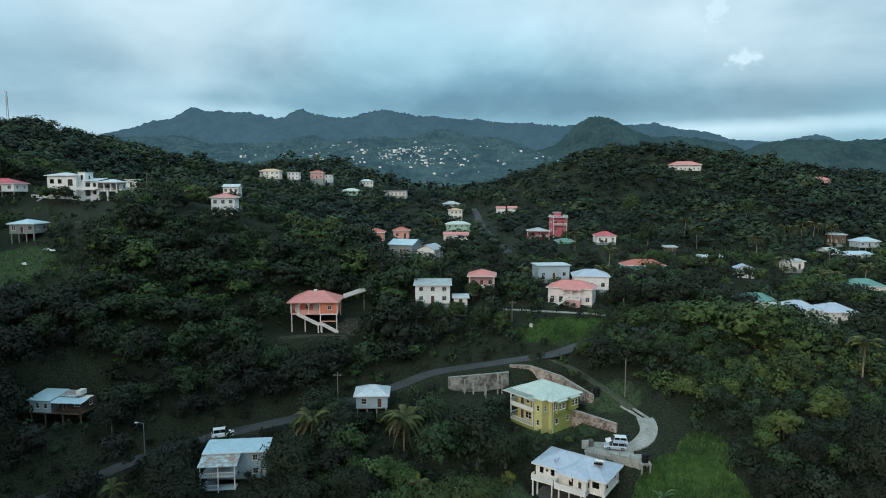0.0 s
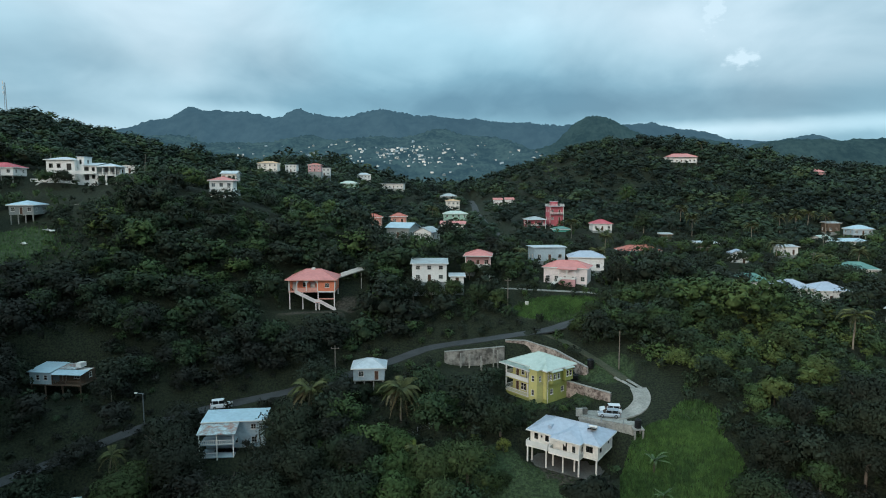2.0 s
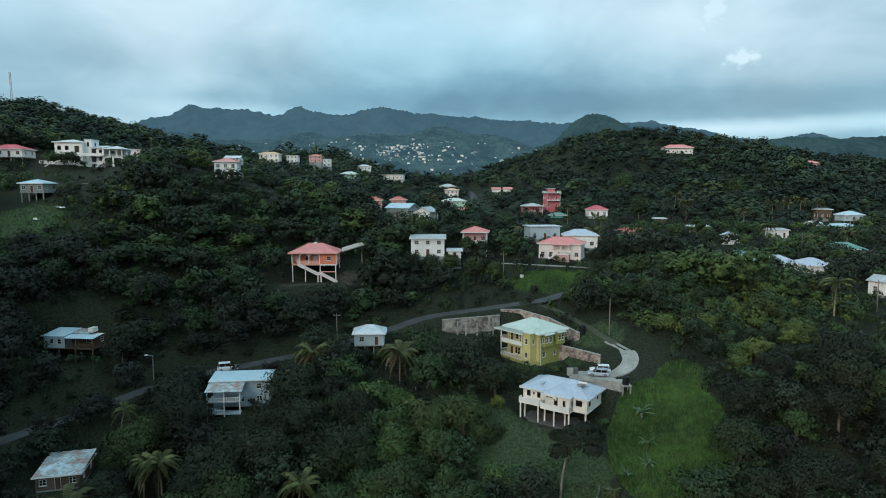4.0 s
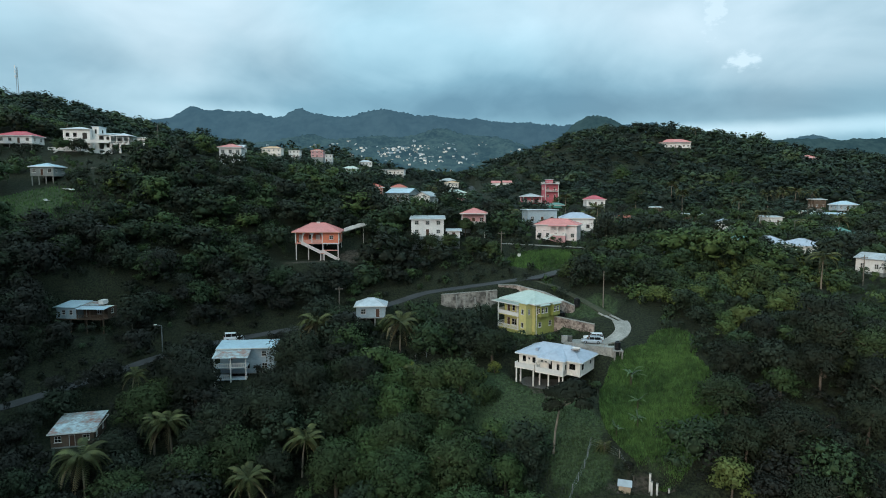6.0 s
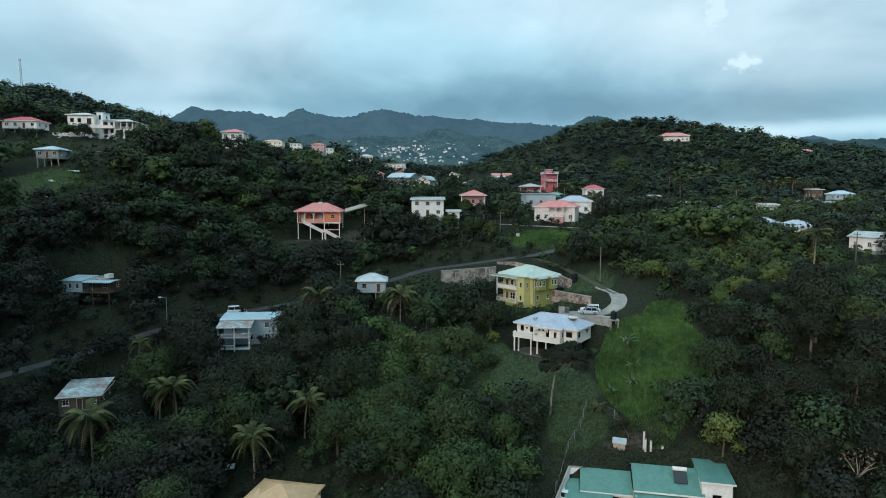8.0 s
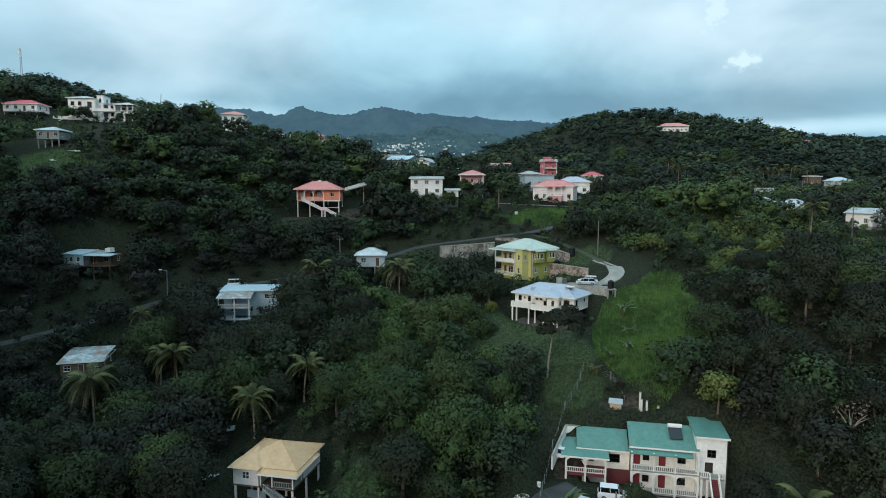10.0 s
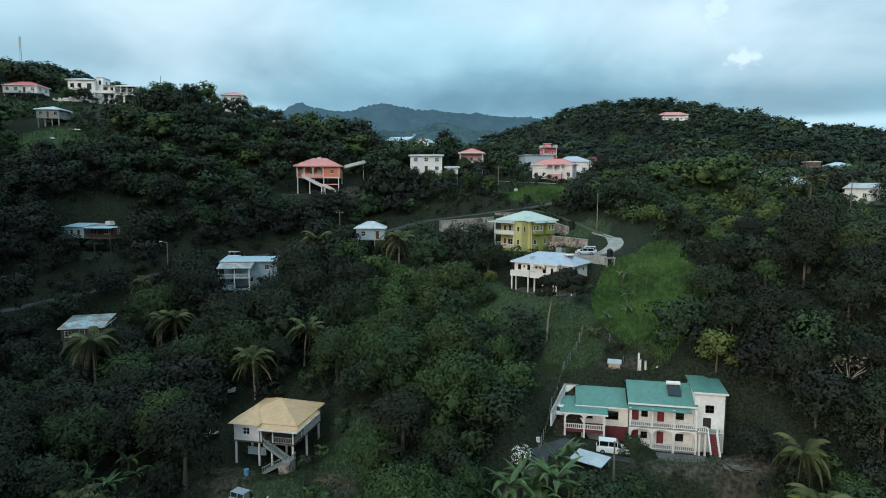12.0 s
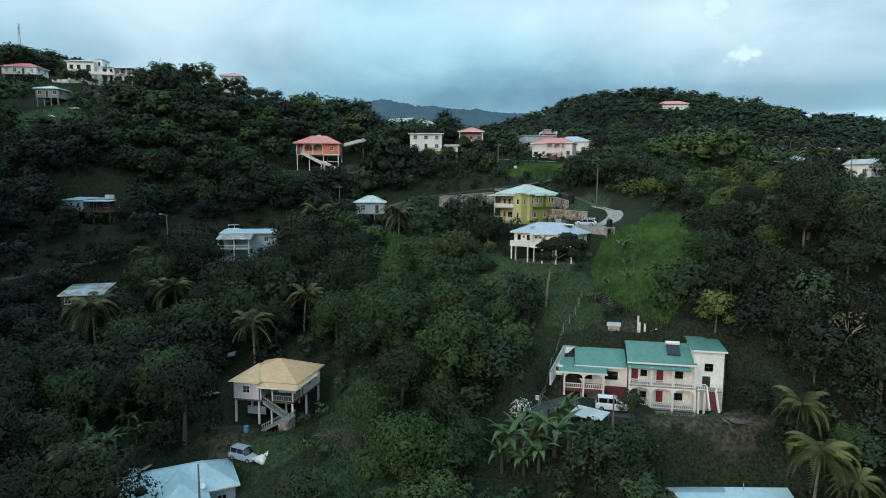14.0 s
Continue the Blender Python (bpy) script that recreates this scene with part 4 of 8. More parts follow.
def house(name, label, x, y, eave, base, w, d, yaw=0.0, wall=None, roof=None, kind="hip", rise=1.6, storeys=None, nf=3, ns=2, over=0.5, balcony=False,
          under=False, front=7.0, solidrail=False, door=True, trim=None):
    """An ordinary small hillside house: walls with windows, a roof with eave boards, a closed or stilted base."""
    m = pose(x, y, base, 0, 0, yaw)
    h = thing(name, m, label, "house")
    tall = eave - base
    n = storeys or max(1, round(tall / 3.0))
    lift = 0.0
    if under:
        lift = tall - 2.7
        legs(h, m, np.linspace(-w / 2 + 0.3, w / 2 - 0.3, 4), (-d / 2 + 0.3, d / 2 - 0.3), lift)
        part("deck_slab", Shape().box(-w / 2 - 0.05, w / 2 + 0.05, -d / 2 - 0.05, d / 2 + 0.05, lift - 0.2, lift), CONCRETE, h)
        n = 1
    else:
        low = min(height_at(*(m @ Vector((sx * w / 2, sy * d / 2, 0)))[:2]) for sx in (-1, 1) for sy in (-1, 1)) - base - 0.4
        if low < -0.02:
            part("foundation", Shape().box(-w / 2 + 0.05, w / 2 - 0.05, -d / 2 + 0.05, d / 2 - 0.05, low, -0.004), W_GREY, h)
    for i in range(n):
        z0, z1 = lift + (tall - lift) * i / n, lift + (tall - lift) * (i + 1) / n - (0.0 if i == n - 1 else 0.02)
        hw = min(1.25, (z1 - z0) * 0.45)
        F = even(nf, w, 0.85, 1.15, hw)
        if door and (balcony or i == 0):
            k = nf // 2
            F[k] = (F[k][0], 0.05, 1.0, min(2.05, z1 - z0 - 0.4), "d")
        shell(h, w, d, z0, z1, wall, F, (), even(ns, d, 0.85, 1.0, hw), even(ns, d, 0.85, 1.0, hw))
        if balcony and (i == n - 1 or under):
            part("balcony_slab", Shape().box(-w / 2, w / 2, -d / 2 - 1.6, -d / 2 - 0.004, z0 - 0.15, z0), CONCRETE, h)
            rail(h, (-w / 2, -d / 2 - 1.55, z0), (w / 2, -d / 2 - 1.55, z0), 0.95, TRIM, 0.3, solidrail)
            for s in (-1, 1):
                post(h, s * (w / 2 - 0.15), -d / 2 - 1.45, z0 + 0.004, tall - 0.15, 0.1)
                bp = m @ Vector((s * (w / 2 - 0.15), -d / 2 - 1.45, 0))
                post(h, s * (w / 2 - 0.15), -d / 2 - 1.45, min(height_at(bp.x, bp.y) - base - 0.2, z0 - 0.3), z0 - 0.154, 0.1)
    y0 = -d / 2 - over - (1.3 if balcony else 0)
    x0, x1, y1 = -w / 2 - over, w / 2 + over, d / 2 + over
    s = Shape()
    if kind == "hip":
        part("roof", s.hip(x0, x1, y0, y1, tall + 0.1, rise), roof, h)
        hip_ridges(h, x0, x1, y0, y1, tall + 0.12, rise, roof)
    elif kind == "gable":
        part("roof", s.gable(x0, x1, y0, y1, tall + 0.1, rise, along="x"), roof, h)
        for e in (-w / 2, w / 2 - 0.2):
            part("gable_end", Shape().add([(e, -d / 2, tall + 0.002), (e, d / 2, tall + 0.002), (e, 0, tall + rise * 0.85), (e + 0.2, -d / 2, tall + 0.002), (e + 0.2, d / 2, tall + 0.002), (e + 0.2, 0, tall + rise * 0.85)],
                                          [(0, 2, 1), (3, 4, 5), (0, 3, 5, 2), (1, 2, 5, 4), (0, 1, 4, 3)]), wall, h)
    elif kind == "gabley":
        part("roof", s.gable(x0, x1, y0, y1, tall + 0.1, rise, along="y"), roof, h)
        for e in (-d / 2, d / 2 - 0.2):
            part("gable_end", Shape().add([(-w / 2, e, tall + 0.002), (w / 2, e, tall + 0.002), (0, e, tall + rise * 0.85), (-w / 2, e + 0.2, tall + 0.002), (w / 2, e + 0.2, tall + 0.002), (0, e + 0.2, tall + rise * 0.85)],
                                          [(0, 1, 2), (3, 5, 4), (0, 3, 4, 1), (1, 4, 5, 2), (2, 5, 3, 0)]), wall, h)
    elif kind == "shed":
        part("roof", s.slab([(x0, y0, tall + 0.12), (x1, y0, tall + 0.12), (x1, y1, tall + 0.12 + rise), (x0, y1, tall + 0.12 + rise)], 0.12), roof, h)
        part("gable_end", Shape().box(-w / 2, w / 2, d / 2 - 0.2, d / 2, tall + 0.002, tall + rise * 0.85), wall, h)
    else:
        part("roof", s.box(x0, x1, y0, y1, tall + 0.002, tall + 0.2), roof, h)
    if kind in ("hip", "shed"):
        fascia(h, x0, x1, y0, y1, tall + 0.08, trim)
    register(x, y, w / 2 + 0.5, d / 2 + 0.8, yaw, front)
    return h


def water_heater(parent, m):
    """A roof-mounted solar water heater: tank, panel and feet."""
    part("heater_tank", Shape().tube((-0.8, 0.6, 0.55), (0.8, 0.6, 0.55), 0.26, n=10), TRIM, parent, "white horizontal tank", m)
    part("heater_panel", Shape().slab([(-0.75, -1.2, 0.12), (0.75, -1.2, 0.12), (0.75, 0.5, 0.5), (-0.75, 0.5, 0.5)], 0.08), CARGLASS, parent, "dark glazed collector", m)
    for sx in (-0.7, 0.7):
        part("heater_foot", Shape().box(sx - 0.04, sx + 0.04, 0.35, 0.43, -0.2, 0.4), STEEL, parent, "", m)


def white_house():
    x, y, z, yaw = 24.8, 107.9, 9.05, -35.0
    m = pose(x, y, z, 0, 0, yaw)
    h = thing("house", m, "white bungalow on tall stilts with pale silver metal roof", "house")
    w, d = 13.2, 7.4
    F = [(-5.4, 1.0, 0.75, 1.1, "w"), (-4.3, 1.5, 0.35, 0.4, "w"), (-3.2, 1.0, 0.75, 1.1, "w"), (-1.5, 1.5, 0.4, 0.4, "w"), (-0.6, 1.5, 0.4, 0.4, "w"), (0.7, 0.05, 1.5, 2.1, "o"), (5.0, 0.95, 1.25, 1.1, "w")]
    R = [(-2.4, 0.9, 0.9, 1.2, "w"), (1.6, 1.2, 0.6, 0.7, "w")]
    shell(h, w, d, 0, 2.6, W_CREAM, F, even(4, w), even(2, d), R, frame=DARKFRAME)
    shell(h, 2.6, 1.3, 0, 2.6, W_CREAM, [(0, 0.8, 0.55, 1.1, "w")], (), (), [(0, 0.8, 0.55, 1.1, "w")], cx=2.6, cy=-d / 2 - 0.652, frame=DARKFRAME)
    part("deck_slab", Shape().box(-w / 2 - 0.1, w / 2 + 0.1, -d / 2 - 0.1, d / 2 + 0.1, -0.25, -0.004), W_CREAM, h)
    part("roof", Shape().hip(-7.2, 7.2, -4.3, 4.3, 2.72, 1.9), R_SILVER, h)
    hip_ridges(h, -7.2, 7.2, -4.3, 4.3, 2.73, 1.9, R_SILVER)
    fascia(h, -7.2, 7.2, -4.3, 4.3, 2.68)
    # the projecting front hip
    part("porch_roof", Shape().add([(-1.9, -5.6, 2.74), (4.2, -5.6, 2.74), (4.2, -2.0, 2.9), (-1.9, -2.0, 2.9), (1.15, -3.4, 3.95), (1.15, 0.2, 4.55)],
                                   [(0, 1, 4), (1, 2, 5, 4), (3, 0, 4, 5), (0, 3, 2, 1), (2, 3, 5)]), R_SILVER, h)
    part("porch_fascia", Shape().box(-1.95, 4.25, -5.66, -5.604, 2.54, 2.76), TRIM, h)
    for a, b, dep in ((-6.9, -2.5, 1.3), (-2.0, 3.9, 2.0)):
        part("balcony_slab", Shape().box(a, b, -d / 2 - dep, -d / 2 - 0.104, -0.25, -0.006), W_CREAM, h)
        yy = -d / 2 - dep + 0.06
        rail(h, (a, yy, 0), (b, yy, 0), 0.9, TRIM, 0.3, True)
        rail(h, (a + 0.05, yy + 0.08, 0), (a + 0.05, -d / 2 - 0.1, 0), 0.9, TRIM, 0.3, True)
        rail(h, (b - 0.05, yy + 0.08, 0), (b - 0.05, -d / 2 - 0.1, 0), 0.9, TRIM, 0.3, True)
    for px in (-1.9, 3.8):
        post(h, px, -5.45, 0.0, 2.6, 0.1)
    arch(h, -1.8, 1.2, -5.45, 1.7, 2.5, W_CREAM)
    legs(h, m, (-6.3, -2.0, 2.2, 6.3), (-3.5, 3.4), -0.25, W_CREAM, 0.13)
    legs(h, m, (-6.5, -2.7, 0.6, 3.6), (-5.0,), -0.25, W_CREAM, 0.12)
    part("patio_slab", Shape().box(-6.8, 6.6, -5.2, 3.5, -3.75, -3.45), DARKCONCRETE, h, "stained concrete patio under the house")
    water_heater(h, pose(4.3, -0.6, 3.9, -18, 0, 12))
    part("vent_ridge", Shape().box(-3.3, -2.7, -3.0, -1.0, 3.0, 3.9), R_SILVER, h)
    register(x, y, 7.5, 5.5, yaw, 14)


def yellow_house():
    x, y, z, yaw = 22.2, 126.4, 13.2, -51.4
    m = pose(x, y, z, 0, 0, yaw)
    h = thing("house", m, "two-storey mustard and olive house with pale mint roof", "house")
    w, d = 9.6, 7.8
    lower = -1.2
    part("foundation", Shape().box(-w / 2, w / 2, -d / 2, d / 2, lower, -0.004), W_OLIVE, h)
    shell(h, w, d, 0, 3.0, W_YELLOW, [(-3.4, 0.1, 1.0, 2.0, "d"), (-1.6, 0.5, 1.6, 1.5, "w"), (1.0, 0.9, 0.7, 0.9, "w")], even(3, w), even(2, d), [(-2.2, 0.9, 0.9, 1.1, "w"), (1.2, 0.9, 0.9, 1.1, "w")],
          frame=FRAME, mats={"R": W_OLIVE, "B": W_OLIVE})
    shell(h, w, d, 3.02, 6.3, W_YELLOW, [(-3.4, 0.1, 1.0, 2.0, "d"), (-1.8, 0.8, 0.9, 1.3, "w"), (-0.4, 0.1, 1.0, 2.0, "d"), (1.2, 0.9, 0.8, 1.2, "w")], even(3, w), even(2, d), [(-3.0, 0.9, 0.7, 1.2, "w")],
          frame=FRAME, mats={"R": W_OLIVE, "B": W_OLIVE})
    # corner tower in deeper yellow
    shell(h, 2.2, 2.0, -0.6, 6.3, W_YELLOW, [(0, 1.5, 0.75, 1.2, "w"), (0, 4.5, 0.75, 1.2, "w")], (), (), [(0, 4.5, 0.6, 1.2, "w")], cx=w / 2 - 1.9, cy=-d / 2 - 1.002, frame=FRAME)
    # bays on the olive side
    shell(h, 0.9, 2.6, 3.3, 6.0, W_OLIVE, [(0, 0.9, 0.5, 1.1, "w")], (), (), [(-0.6, 0.9, 0.75, 1.2, "w"), (0.6, 0.9, 0.75, 1.2, "w")], cx=w / 2 + 0.452, cy=-1.7, frame=FRAME)
    part("bay_roof", Shape().hip(w / 2 - 0.2, w / 2 + 1.3, -3.3, -0.1, 6.0, 0.5), R_MINT, h)
    shell(h, 0.9, 2.4, 3.3, 6.0, W_OLIVE, (), (), (), [(-0.5, 0.9, 0.75, 1.2, "w"), (0.5, 0.9, 0.75, 1.2, "w")], cx=w / 2 + 0.452, cy=2.3, frame=FRAME)
    part("bay_roof", Shape().hip(w / 2 - 0.2, w / 2 + 1.3, 0.9, 3.7, 6.0, 0.5), R_MINT, h)
    # verandas on both floors with a bevelled corner
    for z0 in (0.0, 3.1):
        out = 1.7
        pts = [(-w / 2 - 1.5, d / 2 - 4.5), (-w / 2 - 1.5, -d / 2 - out + 1.0), (-w / 2 - 0.4, -d / 2 - out), (1.2, -d / 2 - out), (1.9, -d / 2 - 0.004), (-w / 2 - 0.004, -d / 2 - 0.004), (-w / 2 - 0.004, d / 2 - 4.5)]
        part("veranda_slab", Shape().slab([(*p, z0) for p in pts], 0.2), W_YELLOW, h)
        for a, b in zip(pts[:4], pts[1:5]):
            rail(h, (*a, z0), (*b, z0), 0.9, TRIM, 0.28, z0 > 1)
        for px, py in pts[:4]:
            post(h, px * 0.99, py * 0.99, z0 + 0.004, z0 + 2.88, 0.1)
    part("veranda_base", Shape().slab([(-w / 2 - 0.3, -d / 2 - 1.6, -0.21), (1.2, -d / 2 - 1.6, -0.21), (1.8, -d / 2 - 0.004, -0.21), (-w / 2 - 0.3, -d / 2 - 0.004, -0.21)], 1.2), W_OLIVE, h)
    part("veranda_roof", Shape().add([(-w / 2 - 2.0, -d / 2 - 2.3, 5.95), (2.2, -d / 2 - 2.3, 5.95), (2.4, -d / 2 + 0.4, 6.6), (-w / 2 - 0.2, -d / 2 + 0.4, 6.6), (-w / 2 - 2.0, d / 2 - 3.8, 5.95), (-w / 2 - 0.2, d / 2 - 3.8, 6.6)],
                                     [(0, 1, 2, 3), (4, 0, 3, 5), (3, 2, 1, 0), (5, 3, 0, 4)]), R_MINT, h)
    for a in ((-w / 2 - 2.0, 2.2, -d / 2 - 2.34, -d / 2 - 2.3), (-w / 2 - 2.04, -w / 2 - 2.0, -d / 2 - 2.34, d / 2 - 3.8)):
        part("fascia", Shape().box(*a, 5.75, 5.97), TRIM, h)
    part("roof", Shape().hip(-5.7, 5.7, -4.75, 4.75, 6.42, 2.0), R_MINT, h)
    hip_ridges(h, -5.7, 5.7, -4.75, 4.75, 6.43, 2.0, R_MINT)
    fascia(h, -5.7, 5.7, -4.75, 4.75, 6.38)
    part("tower_roof", Shape().add([(1.4, -6.2, 6.44), (4.4, -6.2, 6.44), (4.4, -3.6, 6.5), (1.4, -3.6, 6.5), (2.9, -4.7, 7.2), (2.9, -1.4, 7.9)], [(0, 1, 4), (1, 2, 5, 4), (3, 0, 4, 5), (0, 3, 2, 1), (2, 3, 5)]), R_MINT, h)
    part("downpipe", Shape().tube((w / 2 + 0.1, -d / 2 + 0.4, -1), (w / 2 + 0.1, -d / 2 + 0.4, 6.2), 0.06), TRIM, h)
    register(x, y, 7.0, 6.8, yaw, 8)


def green_house():
    x, y, z, yaw = 34.53, 68.27, -10.6, -11.8
    m = pose(x, y, z, 0, 0, yaw)
    h = thing("house", m, "long white two-storey house with green metal roofs and balustraded verandas", "house")
    # main block, two storeys, red doors
    w, d, cy = 9.0, 7.0, 3.6
    for z0, z1 in ((-0.55, 2.73), (2.75, 5.93)):
        F = [(-3.7, 0.08, 0.95, 2.0, "d"), (-2.4, 0.9, 0.95, 1.0, "w"), (-0.1, 0.08, 0.95, 2.0, "d"), (2.6, 0.85, 1.15, 1.1, "w")]
        shell(h, w, d, z0, z1, W_CREAM, F, (), (), (), cy=cy, frame=DARKFRAME, door=DOOR_RED)
    for z0 in (2.75, -0.55):
        part("veranda_slab", Shape().box(-4.7, 4.7, -1.6, 0.096, z0 - 0.18, z0 - 0.003), CONCRETE, h)
        rail(h, (-4.6, -1.5, z0), (4.6, -1.5, z0), 0.9, TRIM, 0.27)
    for px in (-4.6, -1.5, 1.5, 4.6):
        post(h, px, -1.5, -1.6, 2.56, 0.14)
        post(h, px, -1.5, 2.752, 5.52, 0.12)
    for a, b in ((-4.46, -1.64), (-1.36, 1.36), (1.64, 4.46)):
        arch(h, a, b, -1.5, 1.75, 2.56, W_CREAM)
    part("roof", Shape().slab([(-4.9, -0.9, 6.0), (4.9, -0.9, 6.0), (4.9, 4.0, 8.0), (-4.9, 4.0, 8.0)], 0.14), R_GREEN, h)
    part("roof", Shape().slab([(-4.9, 4.0, 8.0), (4.9, 4.0, 8.0), (4.9, 7.6, 6.4), (-4.9, 7.6, 6.4)], 0.14), R_GREEN, h)
    part("fascia", Shape().box(-4.92, 4.92, -0.96, -0.904, 5.78, 6.02), TRIM, h)
    part("veranda_roof", Shape().slab([(-4.9, -2.0, 5.42), (3.9, -2.0, 5.42), (3.9, -0.3, 5.72), (-4.9, -0.3, 5.72)], 0.1), R_GREEN, h)
    part("gable_end", Shape().add([(4.3, 0.1, 5.94), (4.3, 7.1, 5.94), (4.3, 4.0, 7.7), (4.5, 0.1, 5.94), (4.5, 7.1, 5.94), (4.5, 4.0, 7.7)], [(0, 2, 1), (3, 4, 5), (0, 3, 5, 2), (1, 2, 5, 4)]), W_CREAM, h)
    water_heater(h, pose(1.9, 2.3, 7.35, 20, 0, 0) @ Matrix.Scale(1.25, 4))
    # left wing, one tall storey over a red plinth
    shell(h, 7.6, 6.4, 1.5, 4.6, W_CREAM, [(1.4, 1.0, 2.0, 1.3, "w"), (-2.6, 0.9, 2.4, 1.3, "w")], (), even(1, 6), (), cx=-8.45, cy=4.2, frame=DARKFRAME)
    part("foundation", Shape().box(-12.25, -4.65, 1.0, 7.4, -0.8, 1.496), STAIR_RED, h, "dark red painted plinth")
    part("roof", Shape().slab([(-12.5, 0.0, 4.75), (-4.905, 0.0, 4.75), (-4.905, 4.2, 6.55), (-12.5, 4.2, 6.55)], 0.14), R_GREEN, h)
    part("roof", Shape().slab([(-12.5, 4.2, 6.55), (-4.905, 4.2, 6.55), (-4.905, 7.9, 4.9), (-12.5, 7.9, 4.9)], 0.14), R_GREEN, h)
    part("fascia", Shape().box(-12.52, -4.905, -0.06, -0.004, 4.53, 4.77), TRIM, h)
    # porch at the far end
    part("porch_slab", Shape().box(-14.2, -8.2, -1.8, 0.99, 1.2, 1.7), STAIR_RED, h, "dark red porch floor")
    for px in (-14.0, -11.4, -8.5):
        part("porch_pier", Shape().box(px - 0.2, px + 0.2, -1.7, -1.3, -0.6, 1.196), W_GREY, h)
    part("porch_base", Shape().box(-14.1, -8.3, 0.3, 0.5, -0.6, 1.196), W_GREY, h)
    part("porch_roof", Shape().slab([(-14.75, -2.3, 4.3), (-7.8, -2.3, 4.3), (-7.8, 0.4, 4.7), (-14.75, 0.4, 4.7)], 0.12), R_GREEN, h)
    part("porch_roof", Shape().slab([(-14.75, 0.4, 4.7), (-12.55, 0.4, 4.7), (-12.55, 4.4, 5.3), (-14.3, 4.4, 5.3)], 0.12), R_GREEN, h)
    part("fascia", Shape().box(-14.77, -7.78, -2.36, -2.304, 4.1, 4.33), TRIM, h)
    for px in (-14.0, -11.2, -8.3):
        post(h, px, -1.95, -0.6, 4.16, 0.13)
    for a, b in ((-13.9, -11.3), (-11.1, -8.4)):
        rail(h, (a, -1.8, 1.7), (b, -1.8, 1.7), 0.8, TRIM, 0.27)
        arch(h, a, b, -1.9, 3.5, 4.16, W_CREAM)
    rail(h, (-14.1, -1.7, 1.7), (-14.1, 0.9, 1.7), 0.8, TRIM, 0.27)
    # tower at the other end
    shell(h, 4.1, 6.0, -0.8, 8.1, W_WHITE, [(0.0, 5.9, 1.2, 1.15, "w"), (-0.3, 3.55, 1.1, 1.6, "d")], (), (), [(0, 5.9, 1.0, 1.1, "w")], cx=6.552, cy=2.6, frame=DARKFRAME, door=DARKFRAME)
    part("roof", Shape().slab([(4.2, -0.9, 8.25), (8.9, -0.9, 8.25), (8.9, 6.1, 8.7), (4.2, 6.1, 8.7)], 0.14), R_GREEN, h)
    part("fascia", Shape().box(4.18, 8.92, -0.96, -0.904, 8.0, 8.27), TRIM, h)
    part("gable_end", Shape().add([(4.502, -0.4, 8.102), (8.6, -0.4, 8.102), (8.6, 5.6, 8.102), (4.502, 5.6, 8.102), (4.502, -0.4, 8.16), (8.6, -0.4, 8.16), (8.6, 5.6, 8.5), (4.502, 5.6, 8.5)], [(0, 1, 5, 4), (1, 2, 6, 5), (2, 3, 7, 6), (3, 0, 4, 7), (4, 5, 6, 7)]), W_WHITE, h)
    part("downpipe", Shape().tube((8.7, -0.5, -0.6), (8.7, -0.5, 8.0), 0.06), DARKFRAME, h)
    # landing and the red flight down to the yard
    part("landing_slab", Shape().box(4.704, 8.0, -2.2, -0.404, 2.55, 2.745), CONCRETE, h)
    rail(h, (4.75, -2.1, 2.75), (5.9, -2.1, 2.75), 0.9, TRIM, 0.27)
    rail(h, (7.3, -2.1, 2.75), (7.9, -2.1, 2.75), 0.9, TRIM, 0.27)
    for px in (5.0, 5.8):
        post(h, px, -1.9, -1.4, 2.546, 0.14)
    stairs(h, 6.6, -2.2, 2.75, 6.6, -5.6, -0.8, 1.0, STAIR_RED)
    part("veranda_base", Shape().box(-4.6, 4.6, -1.4, 0.09, -1.6, -0.74), DARKCONCRETE, h)
    part("tower_base", Shape().box(4.6, 8.5, -0.3, 5.5, -1.6, -0.804), DARKCONCRETE, h)
    rail(h, (6.0, -2.2, 2.8), (6.0, -5.6, -0.7), 0.8, TRIM, 0.4)
    rail(h, (7.2, -2.2, 2.8), (7.2, -5.6, -0.7), 0.8, TRIM, 0.4)
    # thin dark slab standing in for the shade below the landing
    part("shade_room", Shape().box(4.71, 5.9, -0.2, 0.0, -0.3, 2.5), DARKFRAME, h)
    register(x - 3, y + 2, 13.5, 6.5, yaw, 14)


